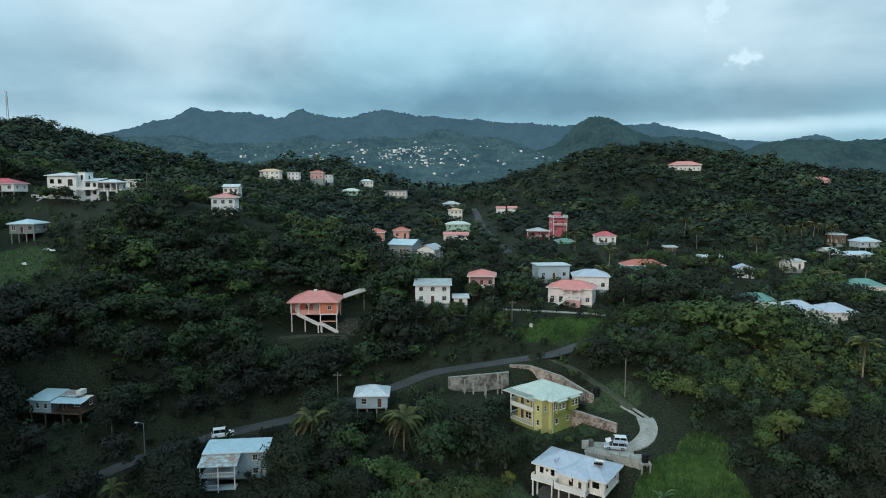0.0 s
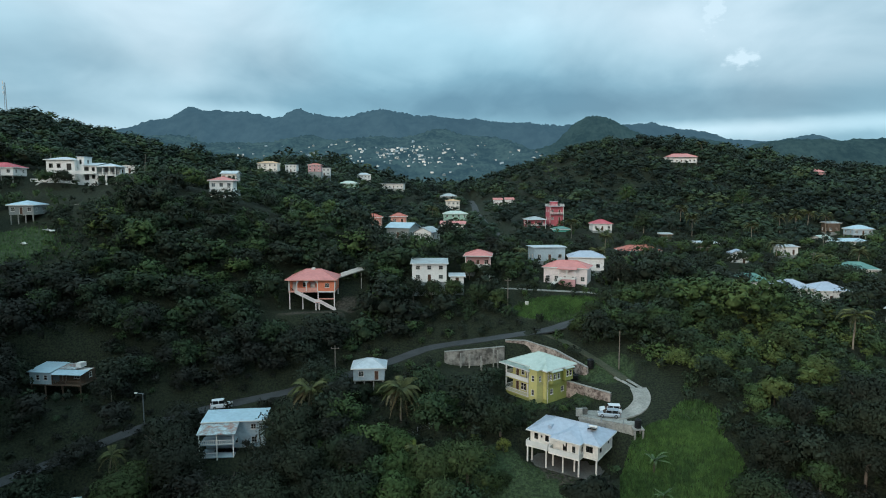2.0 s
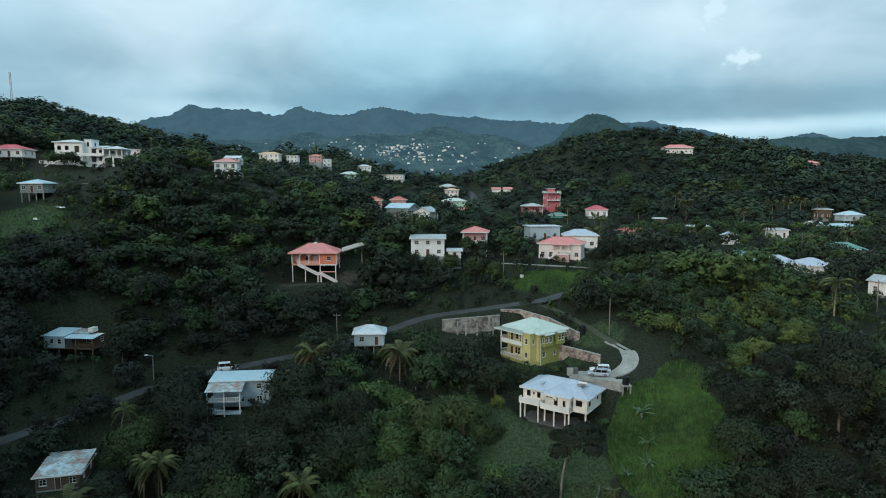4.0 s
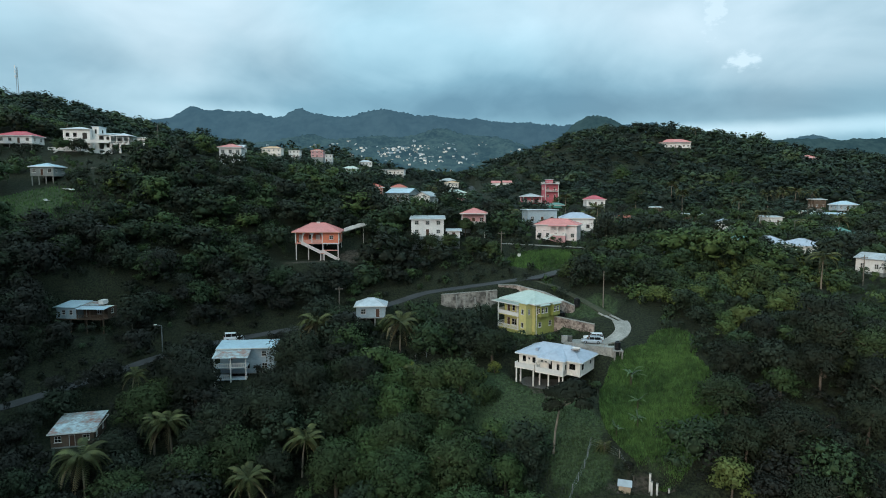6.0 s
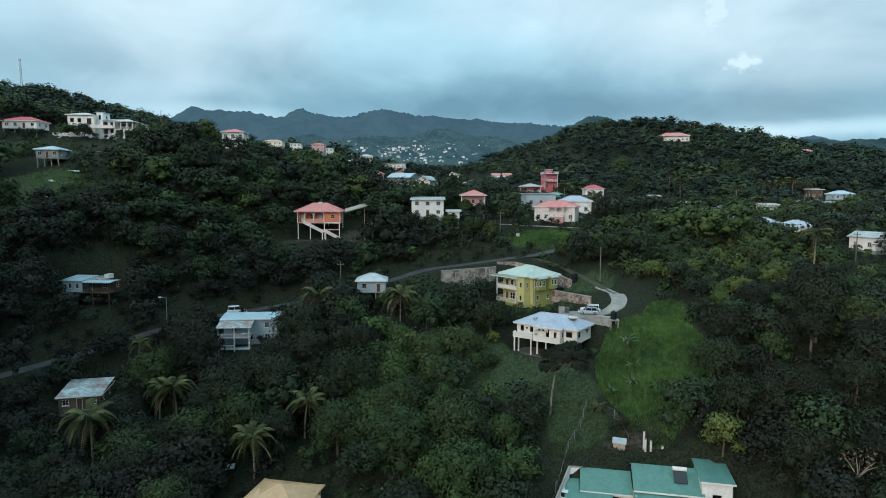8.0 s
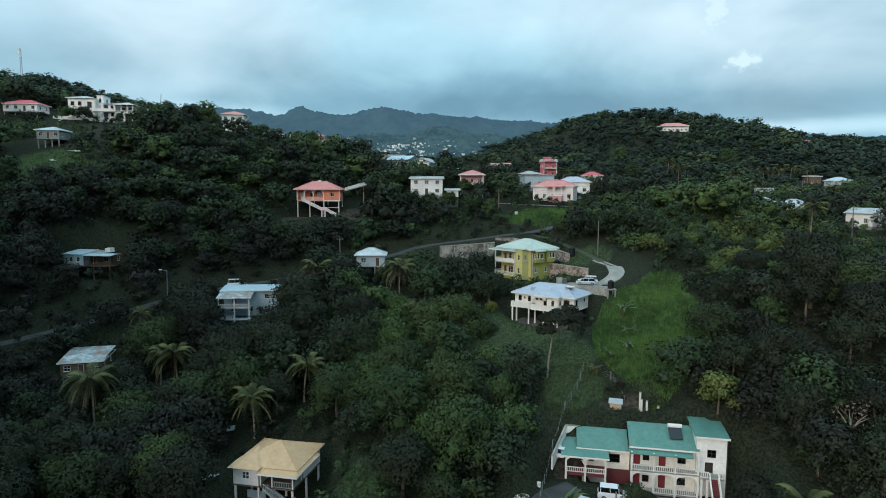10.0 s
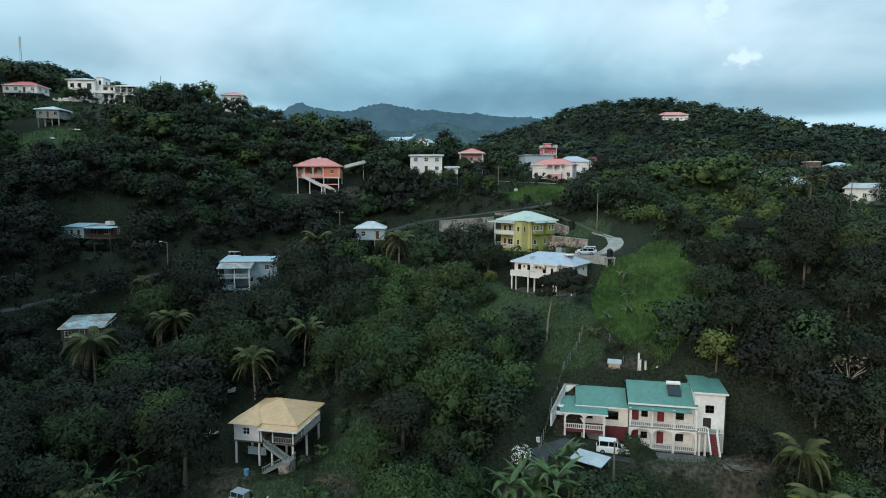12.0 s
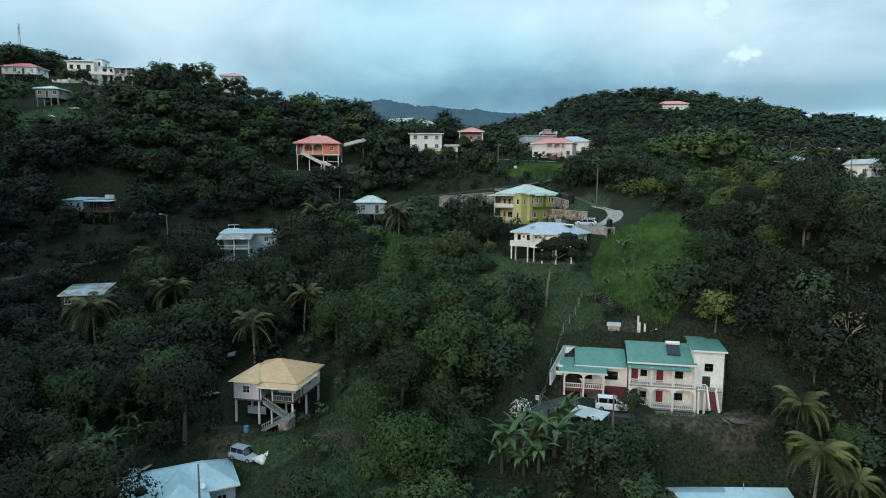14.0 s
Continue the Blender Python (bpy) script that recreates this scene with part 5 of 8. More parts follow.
def tan_house():
    x, y, z, yaw = -23.0, 71.0, -9.9, -12.0
    m = pose(x, y, z, 0, 0, yaw)
    h = thing("house", m, "small pinkish house on stilts with sand-tan hipped roof", "house")
    shell(h, 4.0, 9.6, 0, 2.5, W_PINKWHITE, [(0.0, 0.9, 1.1, 1.1, "w")], (), even(3, 9), (), cx=-2.7, cy=0)
    shell(h, 5.4, 6.0, 0, 2.5, W_PINKWHITE, [(-1.8, 0.05, 0.9, 2.0, "d"), (0.4, 0.8, 1.2, 1.1, "w"), (1.8, 0.05, 0.9, 2.0, "d")], (), (), [(-1, 0.9, 0.9, 1.1, "w"), (1.4, 0.9, 0.6, 1.1, "w")], cx=2.004, cy=1.8)
    part("deck_slab", Shape().box(-4.75, 4.75, -4.85, 4.85, -0.22, -0.004), W_WOOD, h)
    part("roof", Shape().hip(-5.2, 5.2, -4.3, 5.4, 2.62, 2.1), R_TAN, h)
    hip_ridges(h, -5.2, 5.2, -4.3, 5.4, 2.63, 2.1, R_TAN)
    part("bay_roof", Shape().add([(-5.3, -5.4, 2.6), (-0.4, -5.4, 2.6), (-0.4, -2.8, 2.7), (-5.3, -2.8, 2.7), (-2.85, -3.9, 3.5), (-2.85, -0.6, 4.2)], [(0, 1, 4), (1, 2, 5, 4), (3, 0, 4, 5), (0, 3, 2, 1), (2, 3, 5)]), R_TAN, h)
    part("porch_roof", Shape().slab([(-0.6, -5.6, 2.2), (5.6, -5.6, 2.2), (4.8, -3.2, 2.75), (-0.6, -3.2, 2.75)], 0.1), R_TAN, h)
    part("porch_roof", Shape().slab([(5.6, -5.6, 2.2), (5.6, 2.6, 2.2), (4.8, 2.6, 2.75), (4.8, -3.2, 2.75)], 0.1), R_TAN, h)
    part("fascia", Shape().box(-0.6, 5.65, -5.66, -5.604, 2.02, 2.22), TRIM, h)
    part("fascia", Shape().box(5.604, 5.66, -5.6, 2.6, 2.02, 2.22), TRIM, h)
    for px, py in ((-0.4, -4.7), (1.4, -4.7), (4.6, -4.7), (4.6, -2), (4.6, 0.6)):
        post(h, px, py, 0.0, 2.12, 0.08)
    rail(h, (1.4, -4.7, 0), (4.6, -4.7, 0), 0.9, W_GREY, 0.25)
    rail(h, (4.6, -4.6, 0), (4.6, 0.8, 0), 0.9, W_GREY, 0.25)
    legs(h, m, (-4.5, -0.8, 1.2, 4.5), (-4.6, 0, 4.5), -0.22, W_PINKWHITE, 0.13)
    stairs(h, 0.4, -5.0, 0, 4.0, -5.4, -1.9, 1.0, W_GREY, W_GREY)
    stairs(h, 4.0, -6.4, -1.9, 0.8, -6.4, -3.7, 1.0, W_GREY, W_GREY)
    rail(h, (0.4, -5.6, 0), (4.0, -6.0, -1.9), 0.9, W_GREY, 0.3)
    rail(h, (4.0, -6.95, -1.9), (0.8, -6.95, -3.7), 0.9, W_GREY, 0.3)
    part("stair_pier", Shape().box(3.4, 5.0, -7.0, -4.9, -4.2, -2.0), STONE, h, "rubble stone pier")
    part("landing_slab", Shape().box(3.6, 5.1, -7.0, -4.86, -1.996, -1.85), CONCRETE, h)
    rail(h, (5.05, -7.0, -1.85), (5.05, -4.9, -1.85), 0.9, W_GREY, 0.3)
    part("store_panel", Shape().box(-3.6, -0.6, -3.0, -2.9, -2.9, -1.7), W_PALEBLUE, h, "corrugated pale sheet under the floor", )
    register(x, y, 6.5, 7.5, yaw, 8)


def orange_house():
    x, y, z, yaw = -33.6, 159.3, 30.2, 2.0
    m = pose(x, y, z, 0, 0, yaw)
    h = thing("house", m, "coral orange house on tall posts with red hipped roof", "house")
    w, d = 12.0, 8.0
    shell(h, w - 4.4, d - 2.0, 0, 3.0, W_ORANGE, [(-2.6, 0.1, 1.1, 2.1, "d"), (0.0, 0.9, 0.9, 1.2, "w"), (2.2, 0.1, 1.3, 2.1, "d")], (), even(2, 6), (), cx=-2.2, cy=1.0, door=TRIM)
    shell(h, 4.4, d, 0, 3.0, W_ORANGE, [(0.2, 1.0, 1.1, 1.1, "w")], (), (), even(2, d), cx=3.804, cy=0)
    part("deck_slab", Shape().box(-w / 2, w / 2, -d / 2, d / 2, -0.3, -0.004), W_CORAL, h)
    for px in (-5.9, -3.9, -1.4, 1.5):
        post(h, px, -3.85, 0, 2.9, 0.13)
    for a, b in ((-3.77, -1.53), (-1.27, 1.37)):
        arch(h, a, b, -3.85, 1.9, 2.9, TRIM)
    rail(h, (-3.8, -3.85, 0), (1.5, -3.85, 0), 0.9, W_CORAL, 0.28, True)
    part("corner_trim", Shape().box(5.9, 6.12, -4.1, -3.88, -0.3, 3.0), TRIM, h)
    part("band_trim", Shape().box(1.6, 6.0, -4.08, -4.004, -0.34, 0.0), TRIM, h)
    part("roof", Shape().hip(-6.8, 6.6, -4.8, 4.7, 3.12, 2.3), R_CORAL, h)
    hip_ridges(h, -6.8, 6.6, -4.8, 4.7, 3.13, 2.3, R_CORAL)
    fascia(h, -6.8, 6.6, -4.8, 4.7, 3.08, W_CORAL)
    part("cupola", Shape().box(-0.6, 0.3, -0.4, 0.4, 5.1, 5.7), TRIM, h)
    legs(h, m, (-5.8, -2.4, 1.6, 5.8), (-3.8, 3.8), -0.3, W_PINKWHITE, 0.12)
    part("brace", Shape().box(1.7, 5.7, -3.85, -3.7, -2.2, -1.95), W_CORAL, h)
    stairs(h, -4.2, -4.7, 0, 1.1, -4.7, -2.7, 1.0, W_CORAL, W_PINKWHITE)
    part("landing_slab", Shape().box(1.1, 2.2, -5.25, -4.15, -2.9, -2.7), W_CORAL, h)
    stairs(h, 2.2, -4.7, -2.7, 6.4, -4.7, -5.0, 1.0, W_CORAL, W_PINKWHITE)
    rail(h, (-4.2, -5.3, 0), (1.1, -5.3, -2.7), 0.75, W_PINKWHITE, 0.4, True)
    rail(h, (1.1, -5.3, -2.7), (2.2, -5.3, -2.7), 0.75, W_PINKWHITE, 0.4, True)
    rail(h, (2.2, -5.3, -2.7), (6.4, -5.3, -5.0), 0.75, W_PINKWHITE, 0.4, True)
    legs(h, m, (1.2, 2.1), (-5.1,), -2.9, W_PINKWHITE, 0.14)
    # footbridge to the road behind
    part("bridge_deck", Shape().add([(4.6, 2.4, 2.2), (13.0, 5.4, 4.6), (12.7, 6.6, 4.6), (4.4, 3.7, 2.2), (4.6, 2.4, 1.95), (13.0, 5.4, 4.35), (12.7, 6.6, 4.35), (4.4, 3.7, 1.95)],
                                     [(0, 1, 2, 3), (7, 6, 5, 4), (0, 4, 5, 1), (1, 5, 6, 2), (2, 6, 7, 3), (3, 7, 4, 0)]), CONCRETE, h)
    rail(h, (6.7, 3.2, 2.8), (13.0, 5.45, 4.6), 0.85, TRIM, 0.35, True)
    rail(h, (6.5, 4.5, 2.8), (12.7, 6.55, 4.6), 0.85, TRIM, 0.35, True)
    legs(h, m, (12.0,), (5.9,), 4.0, CONCRETE, 0.08)
    register(x, y, 8, 6.0, yaw, 4)
    KEEP.append((-33, 150, 12, 4, 0))
    KEEP.append((-24, 159, 4.5, 6, 0))


def blue_white_house():
    x, y, z, yaw = -41.0, 117.2, 5.2, 6.0
    m = pose(x, y, z, 0, 0, yaw)
    h = thing("house", m, "two-storey pale blue house with patched tin roofs and front decks", "house")
    shell(h, 11.4, 4.6, 0, 2.7, W_PALEBLUE, even(3, 11), (), even(1, 4), [(0, 0.9, 1.0, 1.1, "w")], cy=0.6)
    shell(h, 11.4, 4.6, 2.72, 5.5, W_PALEBLUE, [(-3.5, 0.1, 0.9, 2.0, "d"), (-1.2, 0.9, 1.0, 1.1, "w"), (3.6, 0.9, 1.0, 1.1, "w")], (), even(1, 4), [(0, 0.9, 1.0, 1.1, "w")], cy=0.6)
    part("roof", Shape().slab([(-6.4, -2.4, 5.6), (6.2, -2.4, 5.6), (6.2, 3.4, 6.1), (-6.4, 3.4, 6.1)], 0.1), R_BLUEWHITE, h)
    part("fascia", Shape().box(-6.42, 6.22, -2.46, -2.404, 5.42, 5.62), TRIM, h)
    part("porch_roof", Shape().slab([(-6.3, -6.0, 4.5), (1.0, -6.0, 4.5), (1.0, -2.2, 5.35), (-6.3, -2.2, 5.35)], 0.1), R_RUST, h, "rust-streaked tin porch roof")
    for z0 in (2.3, -0.2):
        part("deck_slab", Shape().box(-6.0, 0.6, -5.7, -1.704, z0 - 0.15, z0), W_PALEBLUE, h)
        rail(h, (-6.0, -5.65, z0), (-2.6, -5.65, z0), 0.9, TRIM, 0.35)
        if z0 > 1:
            rail(h, (-2.6, -5.65, z0), (0.6, -5.65, z0), 0.9, TRIM, 0.35)
    for px in (-5.9, -2.6, 0.5):
        post(h, px, -5.6, -2.2, 4.45, 0.1)
    low = height_at(x, y - 4) - z - 0.5
    part("foundation", Shape().box(-5.7, 5.7, -1.7, 2.9, min(low, -0.5) - 1.5, -0.004), W_GREY, h)
    register(x, y + 1, 7.0, 3.0, yaw, 0)
    KEEP.append((-44, 111, 4.5, 5, 0))


def long_shed_house():
    x, y, z, yaw = -82.0, 127.6, 15.0, -6.0
    m = pose(x, y, z, 0, 0, yaw)
    h = thing("house", m, "weathered board house on posts with a broken tin roof", "house")
    shell(h, 5.0, 5.2, 0, 2.7, W_PALEBLUE, [(-0.6, 0.9, 0.9, 1.1, "w"), (1.2, 0.9, 0.9, 1.1, "w")], (), even(1, 5), (), cx=-3.4)
    shell(h, 6.0, 3.4, 0, 2.4, W_WOOD, [(-1.8, 0.05, 0.9, 2.0, "d"), (1.0, 0.9, 1.2, 1.0, "w")], (), (), [(0, 0.9, 0.9, 1.1, "w")], cx=2.6, cy=0.9)
    part("deck_slab", Shape().box(-6.0, 5.9, -2.7, 2.7, -0.2, -0.004), W_WOOD, h)
    rail(h, (-0.8, -2.6, 0), (5.8, -2.6, 0), 0.9, W_WOOD, 0.4)
    for px in (-0.8, 2.4, 5.7):
        post(h, px, -2.5, 0, 2.4, 0.08, W_WOOD)
    part("roof", Shape().slab([(-6.4, -3.0, 2.72), (-0.8, -3.0, 2.72), (-0.8, 3.2, 3.3), (-6.4, 3.2, 3.3)], 0.1), R_BLUEWHITE, h)
    part("roof", Shape().slab([(-0.7, -3.3, 2.45), (6.4, -3.3, 2.45), (6.4, -0.6, 2.75), (-0.7, -0.6, 2.75)], 0.1), R_BLUEWHITE, h)
    part("roof_patch", Shape().slab([(-0.7, -0.5, 2.9), (3.4, -0.5, 2.9), (3.4, 3.0, 3.2), (-0.7, 3.0, 3.2)], 0.1), R_RUST, h, "rusted brown tin patch")
    part("water_tank", Shape().box(2.6, 3.8, 0.4, 2.2, 2.9, 3.9), TRIM, h)
    legs(h, m, (-5.7, -2.5, 1.5, 5.6), (-2.4, 2.4), -0.2, W_WOOD, 0.12)
    register(x, y, 7.0, 4.5, yaw, 7)


def villa():
    x, y, z, yaw = -127.0, 218.0, 59.0, 4.0
    m = pose(x, y, z, 0, 0, yaw)
    h = thing("house", m, "large white two-storey villa with stepped pale roofs and open terrace", "house")
    low = height_at(x, y - 5) - z - 2.5
    part("foundation", Shape().box(-11.35, 5.05, -3.9, 3.9, low, 0.896), W_WHITE, h)
    for z0, z1 in ((0.9, 4.5), (4.52, 8.2)):
        shell(h, 9.6, 8.0, z0, z1, W_WHITE, [(-3.2, 0.9, 1.3, 1.5, "w"), (-0.6, 0.9, 1.3, 1.5, "w"), (2.9, 0.1, 1.6, 2.3, "d")], (), even(2, 7, 0.9, 1.1, 1.4), even(2, 7, 0.9, 1.1, 1.4), cx=-6.6, frame=DARKFRAME, door=DARKFRAME)
    part("roof", Shape().hip(-12.0, -1.7, -4.7, 4.6, 8.3, 1.1), R_WHITE, h)
    fascia(h, -12.0, -1.7, -4.7, 4.6, 8.26)
    shell(h, 2.4, 5.6, 0.9, 9.3, W_WHITE, [(0, 5.9, 0.7, 1.6, "w")], (), (), [(0, 6.2, 0.9, 1.2, "w")], cx=-0.596, cy=0.6, frame=DARKFRAME)
    part("tower_roof", Shape().box(-2.0, 0.85, -2.5, 3.7, 9.302, 9.5), R_WHITE, h)
    for z0, z1 in ((0.9, 3.5), (3.52, 6.3)):
        shell(h, 4.6, 7.0, z0, z1, W_WHITE, [(-1.0, 0.15, 1.6, 2.1, "o"), (1.3, 0.7, 1.0, 1.4, "w")], (), (), (), cx=2.908, frame=DARKFRAME)
    part("roof", Shape().slab([(0.61, -4.3, 6.35), (5.5, -4.3, 6.35), (5.5, 3.8, 7.5), (0.61, 3.8, 7.5)], 0.14), R_WHITE, h)
    part("balcony_slab", Shape().box(-1.8, 5.2, -5.4, -3.504, 3.2, 3.4), TRIM, h)
    rail(h, (-1.8, -5.3, 3.4), (5.2, -5.3, 3.4), 0.9, TRIM, 0.35, True)
    # open terrace wing on columns
    part("terrace_slab", Shape().box(5.3, 12.2, -4.4, 3.4, 2.7, 2.95), TRIM, h)
    shell(h, 6.6, 3.6, 2.96, 5.9, W_WHITE, [(-1.8, 0.1, 1.8, 2.2, "o"), (1.2, 0.1, 2.2, 2.2, "o")], (), (), [(0, 0.9, 1.0, 1.2, "w")], cx=8.7, cy=1.6, frame=DARKFRAME)
    for px in (5.6, 7.8, 10.0, 12.0):
        post(h, px, -4.2, 2.952, 5.9, 0.14)
    rail(h, (5.6, -4.25, 2.95), (12.0, -4.25, 2.95), 0.9, TRIM, 0.35)
    part("roof", Shape().hip(5.52, 12.7, -4.9, 3.8, 6.0, 1.1), R_WHITE, h)
    fascia(h, 5.52, 12.7, -4.9, 3.8, 5.98)
    legs(h, m, (5.7, 8.8, 11.9), (-4.0, 3.0), 2.7, TRIM, 0.28)
    # garden stair and boundary wall
    stairs(h, -12.4, -5.4, 0.6, -16.6, -8.4, -3.0, 1.3, TRIM)
    part("garden_wall", Shape().box(-17.5, -11.6, -3.2, -2.9, low, 1.6), W_WHITE, h)
    register(x, y, 13.0, 5.5, yaw, 15)


white_house()
yellow_house()
green_house()
tan_house()
orange_house()
blue_white_house()
long_shed_house()
house("house", "small white hip-roofed house on short stilts", -15.8, 132.2, 17.2, 12.6, 6.8, 5.4, 3, W_PALEBLUE, R_WHITE, "hip", 1.5, under=True, front=4, nf=2)
house("house", "low shack with rust-streaked tin roof among trees", -67.0, 97.6, 0.6, -1.9, 7.0, 8.0, 14, W_WOOD, R_RUST, "shed", 0.8, front=4, over=0.4)
blue = house("house", "pale blue house with light metal hip roof", -31.5, 54.4, -16.5, -19.6, 12.8, 7.0, 27, W_PALEBLUE, R_BLUEWHITE, "hip", 2.2, front=14, nf=4)
part("wing_roof", Shape().add([(-3.2, -7.5, 3.1), (3.2, -7.5, 3.1), (3.2, -2.0, 3.3), (-3.2, -2.0, 3.3), (0, -4.6, 5.2), (0, -0.6, 5.28)], [(0, 1, 4), (1, 2, 5, 4), (3, 0, 4, 5), (0, 3, 2, 1), (2, 3, 5)]), R_BLUEWHITE, blue)
shell(blue, 5.4, 3.2, 0.0, 3.0, W_PALEBLUE, [(-1.2, 0.9, 1.1, 1.2, "w"), (1.2, 0.9, 1.1, 1.2, "w")], (), (), (), cx=0, cy=-5.12)
part("dish", Shape().tube((2.6, -3.9, 3.9), (2.5, -4.1, 4.05), 0.32, 0.38, 12), TRIM, blue, "white satellite dish")
wide = house("house", "house with broad pale metal roofs below the yard", 36.4, 49.0, -16.4, -19.2, 12.6, 7.6, -1, W_WHITE, R_BLUEWHITE, "gable", 1.5, front=3)
part("upper_roof", Shape().slab([(-0.6, -4.4, 2.9), (7.0, -4.4, 2.9), (7.0, 0.9, 4.65), (-0.6, 0.9, 4.65)], 0.1), R_BLUEWHITE, wide, "upper pale roof sheet")
part("vent_pipe", Shape().tube((1.6, 0.6, 4.3), (1.6, 0.6, 5.3), 0.06), STEEL, wide)
house("house", "white two-level house with galvanised roof above the bank", -2.8, 165.6, 36.6, 31.6, 9.4, 6.6, 0, W_WHITE, R_GALV, "shed", 0.7, storeys=2, front=2.0)
house("shed", "small white tin-roofed shed beside the house", 4.8, 163.6, 33.2, 31.2, 3.6, 3.0, 0, W_WHITE, R_WHITE, "shed", 0.4, front=2, nf=1, ns=1)
house("house", "pink house with faded red hip roof and white balcony", 11.3, 174.0, 37.9, 34.6, 7.2, 5.6, -6, W_PINK, R_CORAL, "hip", 1.5, storeys=1, balcony=True, solidrail=True, front=0.5)
bungalow = house("house", "long pale pink bungalow with coral red roof", 37.2, 173.2, 34.5, 30.0, 12.4, 7.0, -22, W_PINKWHITE, R_CORAL, "hip", 1.7, storeys=1, front=6, nf=5)
part("porch_slab", Shape().box(-1.6, 3.2, -5.6, -3.504, 1.5, 1.75), TRIM, bungalow)
part("porch_base", Shape().box(-1.5, 3.1, -5.4, -3.504, -0.6, 1.496), W_PINK, bungalow)
for px in (-1.5, 0.8, 3.1):
    post(bungalow, px, -5.45, 1.75, 4.35, 0.1)
arch(bungalow, -1.4, 0.7, -5.45, 3.5, 4.35, W_PINKWHITE)
arch(bungalow, 0.9, 3.0, -5.45, 3.5, 4.35, W_PINKWHITE)
rail(bungalow, (-0.2, -5.5, 1.75), (3.1, -5.5, 1.75), 0.85, TRIM, 0.3)
part("porch_roof", Shape().slab([(-2.0, -6.0, 4.4), (3.6, -6.0, 4.4), (3.6, -3.6, 4.85), (-2.0, -3.6, 4.85)], 0.1), R_CORAL, bungalow)
stairs(bungalow, -0.9, -5.6, 1.75, -3.2, -7.6, 0.0, 1.0, TRIM)
house("house", "white house with pale silver hip roof behind pink bungalow", 45.6, 186.5, 36.0, 32.0, 10.4, 7.0, -8, W_WHITE, R_SILVER, "hip", 1.7, front=3)
house("house", "white flat-roofed house among trees", 34.5, 193.5, 38.4, 34.2, 10.2, 7.0, 8, W_PALEBLUE, R_WHITE, "flat", 0.5, front=4)
house("house", "low house with pale blue metal roof", -12.6, 205.0, 44.0, 40.6, 8.4, 8.0, -22, W_GREY, R_BLUEWHITE, "gable", 1.6, front=3)
house("house", "white two-storey gabled house", -4.2, 199.0, 42.8, 37.0, 6.2, 7.0, -24, W_WHITE, R_GALV, "gabley", 1.7, storeys=2, front=4)
house("house", "small house with orange clay-red roof", -16.5, 241.0, 46.2, 43.2, 6.0, 5.0, 0, W_CORAL, R_TERRA, "hip", 1.3, front=3, nf=2)
house("house", "small house with orange clay-red roof", -25.5, 232.0, 46.2, 43.0, 6.0, 5.0, 0, W_CORAL, R_TERRA, "hip", 1.3, front=3, nf=2)
house("house", "faded red two-storey house with balcony", 47.2, 302.0, 42.2, 36.4, 9.4, 7.0, 4, W_RED, R_GALV, "hip", 1.4, storeys=2, balcony=True, front=5)
tower = house("house", "faded red tower house with flat white-edged roof", 57.8, 306.0, 48.6, 37.4, 7.0, 7.0, 4, W_RED, R_WHITE, "flat", 0.4, storeys=3, balcony=True, nf=2, front=5)
for a, b in (((-3.8, -5.2), (3.8, -5.2)), ((3.8, -5.2), (3.8, 3.6)), ((-3.8, -5.2), (-3.8, 3.6))):
    rail(tower, (*a, 11.45), (*b, 11.45), 1.0, TRIM, 0.6)
part("stair_room", Shape().box(-1.6, 1.8, 0.4, 3.2, 11.404, 13.6), W_RED, tower)
part("stair_room_roof", Shape().box(-2.0, 2.2, 0.0, 3.6, 13.604, 13.8), R_WHITE, tower)
house("house", "turquoise house with green metal roof", 58.5, 291.0, 38.0, 34.6, 8.0, 6.0, 0, W_TEAL, R_GREEN, "hip", 1.2, front=3)
house("house", "white cottage with bright red hip roof", 76.2, 286.0, 40.9, 37.8, 9.0, 7.0, 0, W_WHITE, R_RED, "hip", 1.9, front=5)
house("house", "wide turquoise bungalow with orange clay-red roof", 78.6, 238.0, 33.0, 29.4, 15.4, 8.0, 0, W_TEAL, R_TERRA, "hip", 1.9, front=1, nf=5)
house("house", "weathered timber house with white tin roof", 111.0, 250.5, 34.8, 31.0, 8.4, 5.4, 0, W_WOOD, R_WHITE, "shed", 0.5, front=1)
house("house", "small white gabled house among gardens", 115.2, 231.0, 32.4, 28.4, 6.4, 6.0, -15, W_WHITE, R_SILVER, "gabley", 1.4, front=1, nf=2)
house("house", "house with green metal hip roof behind trees", 92.6, 178.0, 29.8, 26.6, 10.0, 7.0, -16, W_WHITE, R_GREEN, "hip", 2.0, front=1)
house("house", "pale house with twin light silver hip roofs", 99.0, 168.0, 29.4, 25.8, 9.4, 7.6, -4, W_WHITE, R_SILVER, "hip", 2.0, front=1)
house("house", "pale house with light silver hip roof", 108.8, 167.5, 28.8, 25.4, 9.2, 7.6, -4, W_WHITE, R_SILVER, "hip", 1.9, front=1)
house("house", "white gabled cottage with mint roof", 177.0, 279.0, 34.4, 31.0, 8.0, 6.0, 30, W_WHITE, R_MINT, "gable", 1.5, front=4)
house("house", "long cream house with pale blue roof", 183.0, 268.5, 34.0, 30.2, 14.0, 6.0, 4, W_CREAM, R_BLUEWHITE, "hip", 1.2, front=4, nf=5)
house("house", "pale blue house on posts with light roof", 196.0, 281.5, 38.7, 33.4, 9.4, 7.0, 0, W_PALEBLUE, R_BLUEWHITE, "hip", 1.7, under=True, front=5)
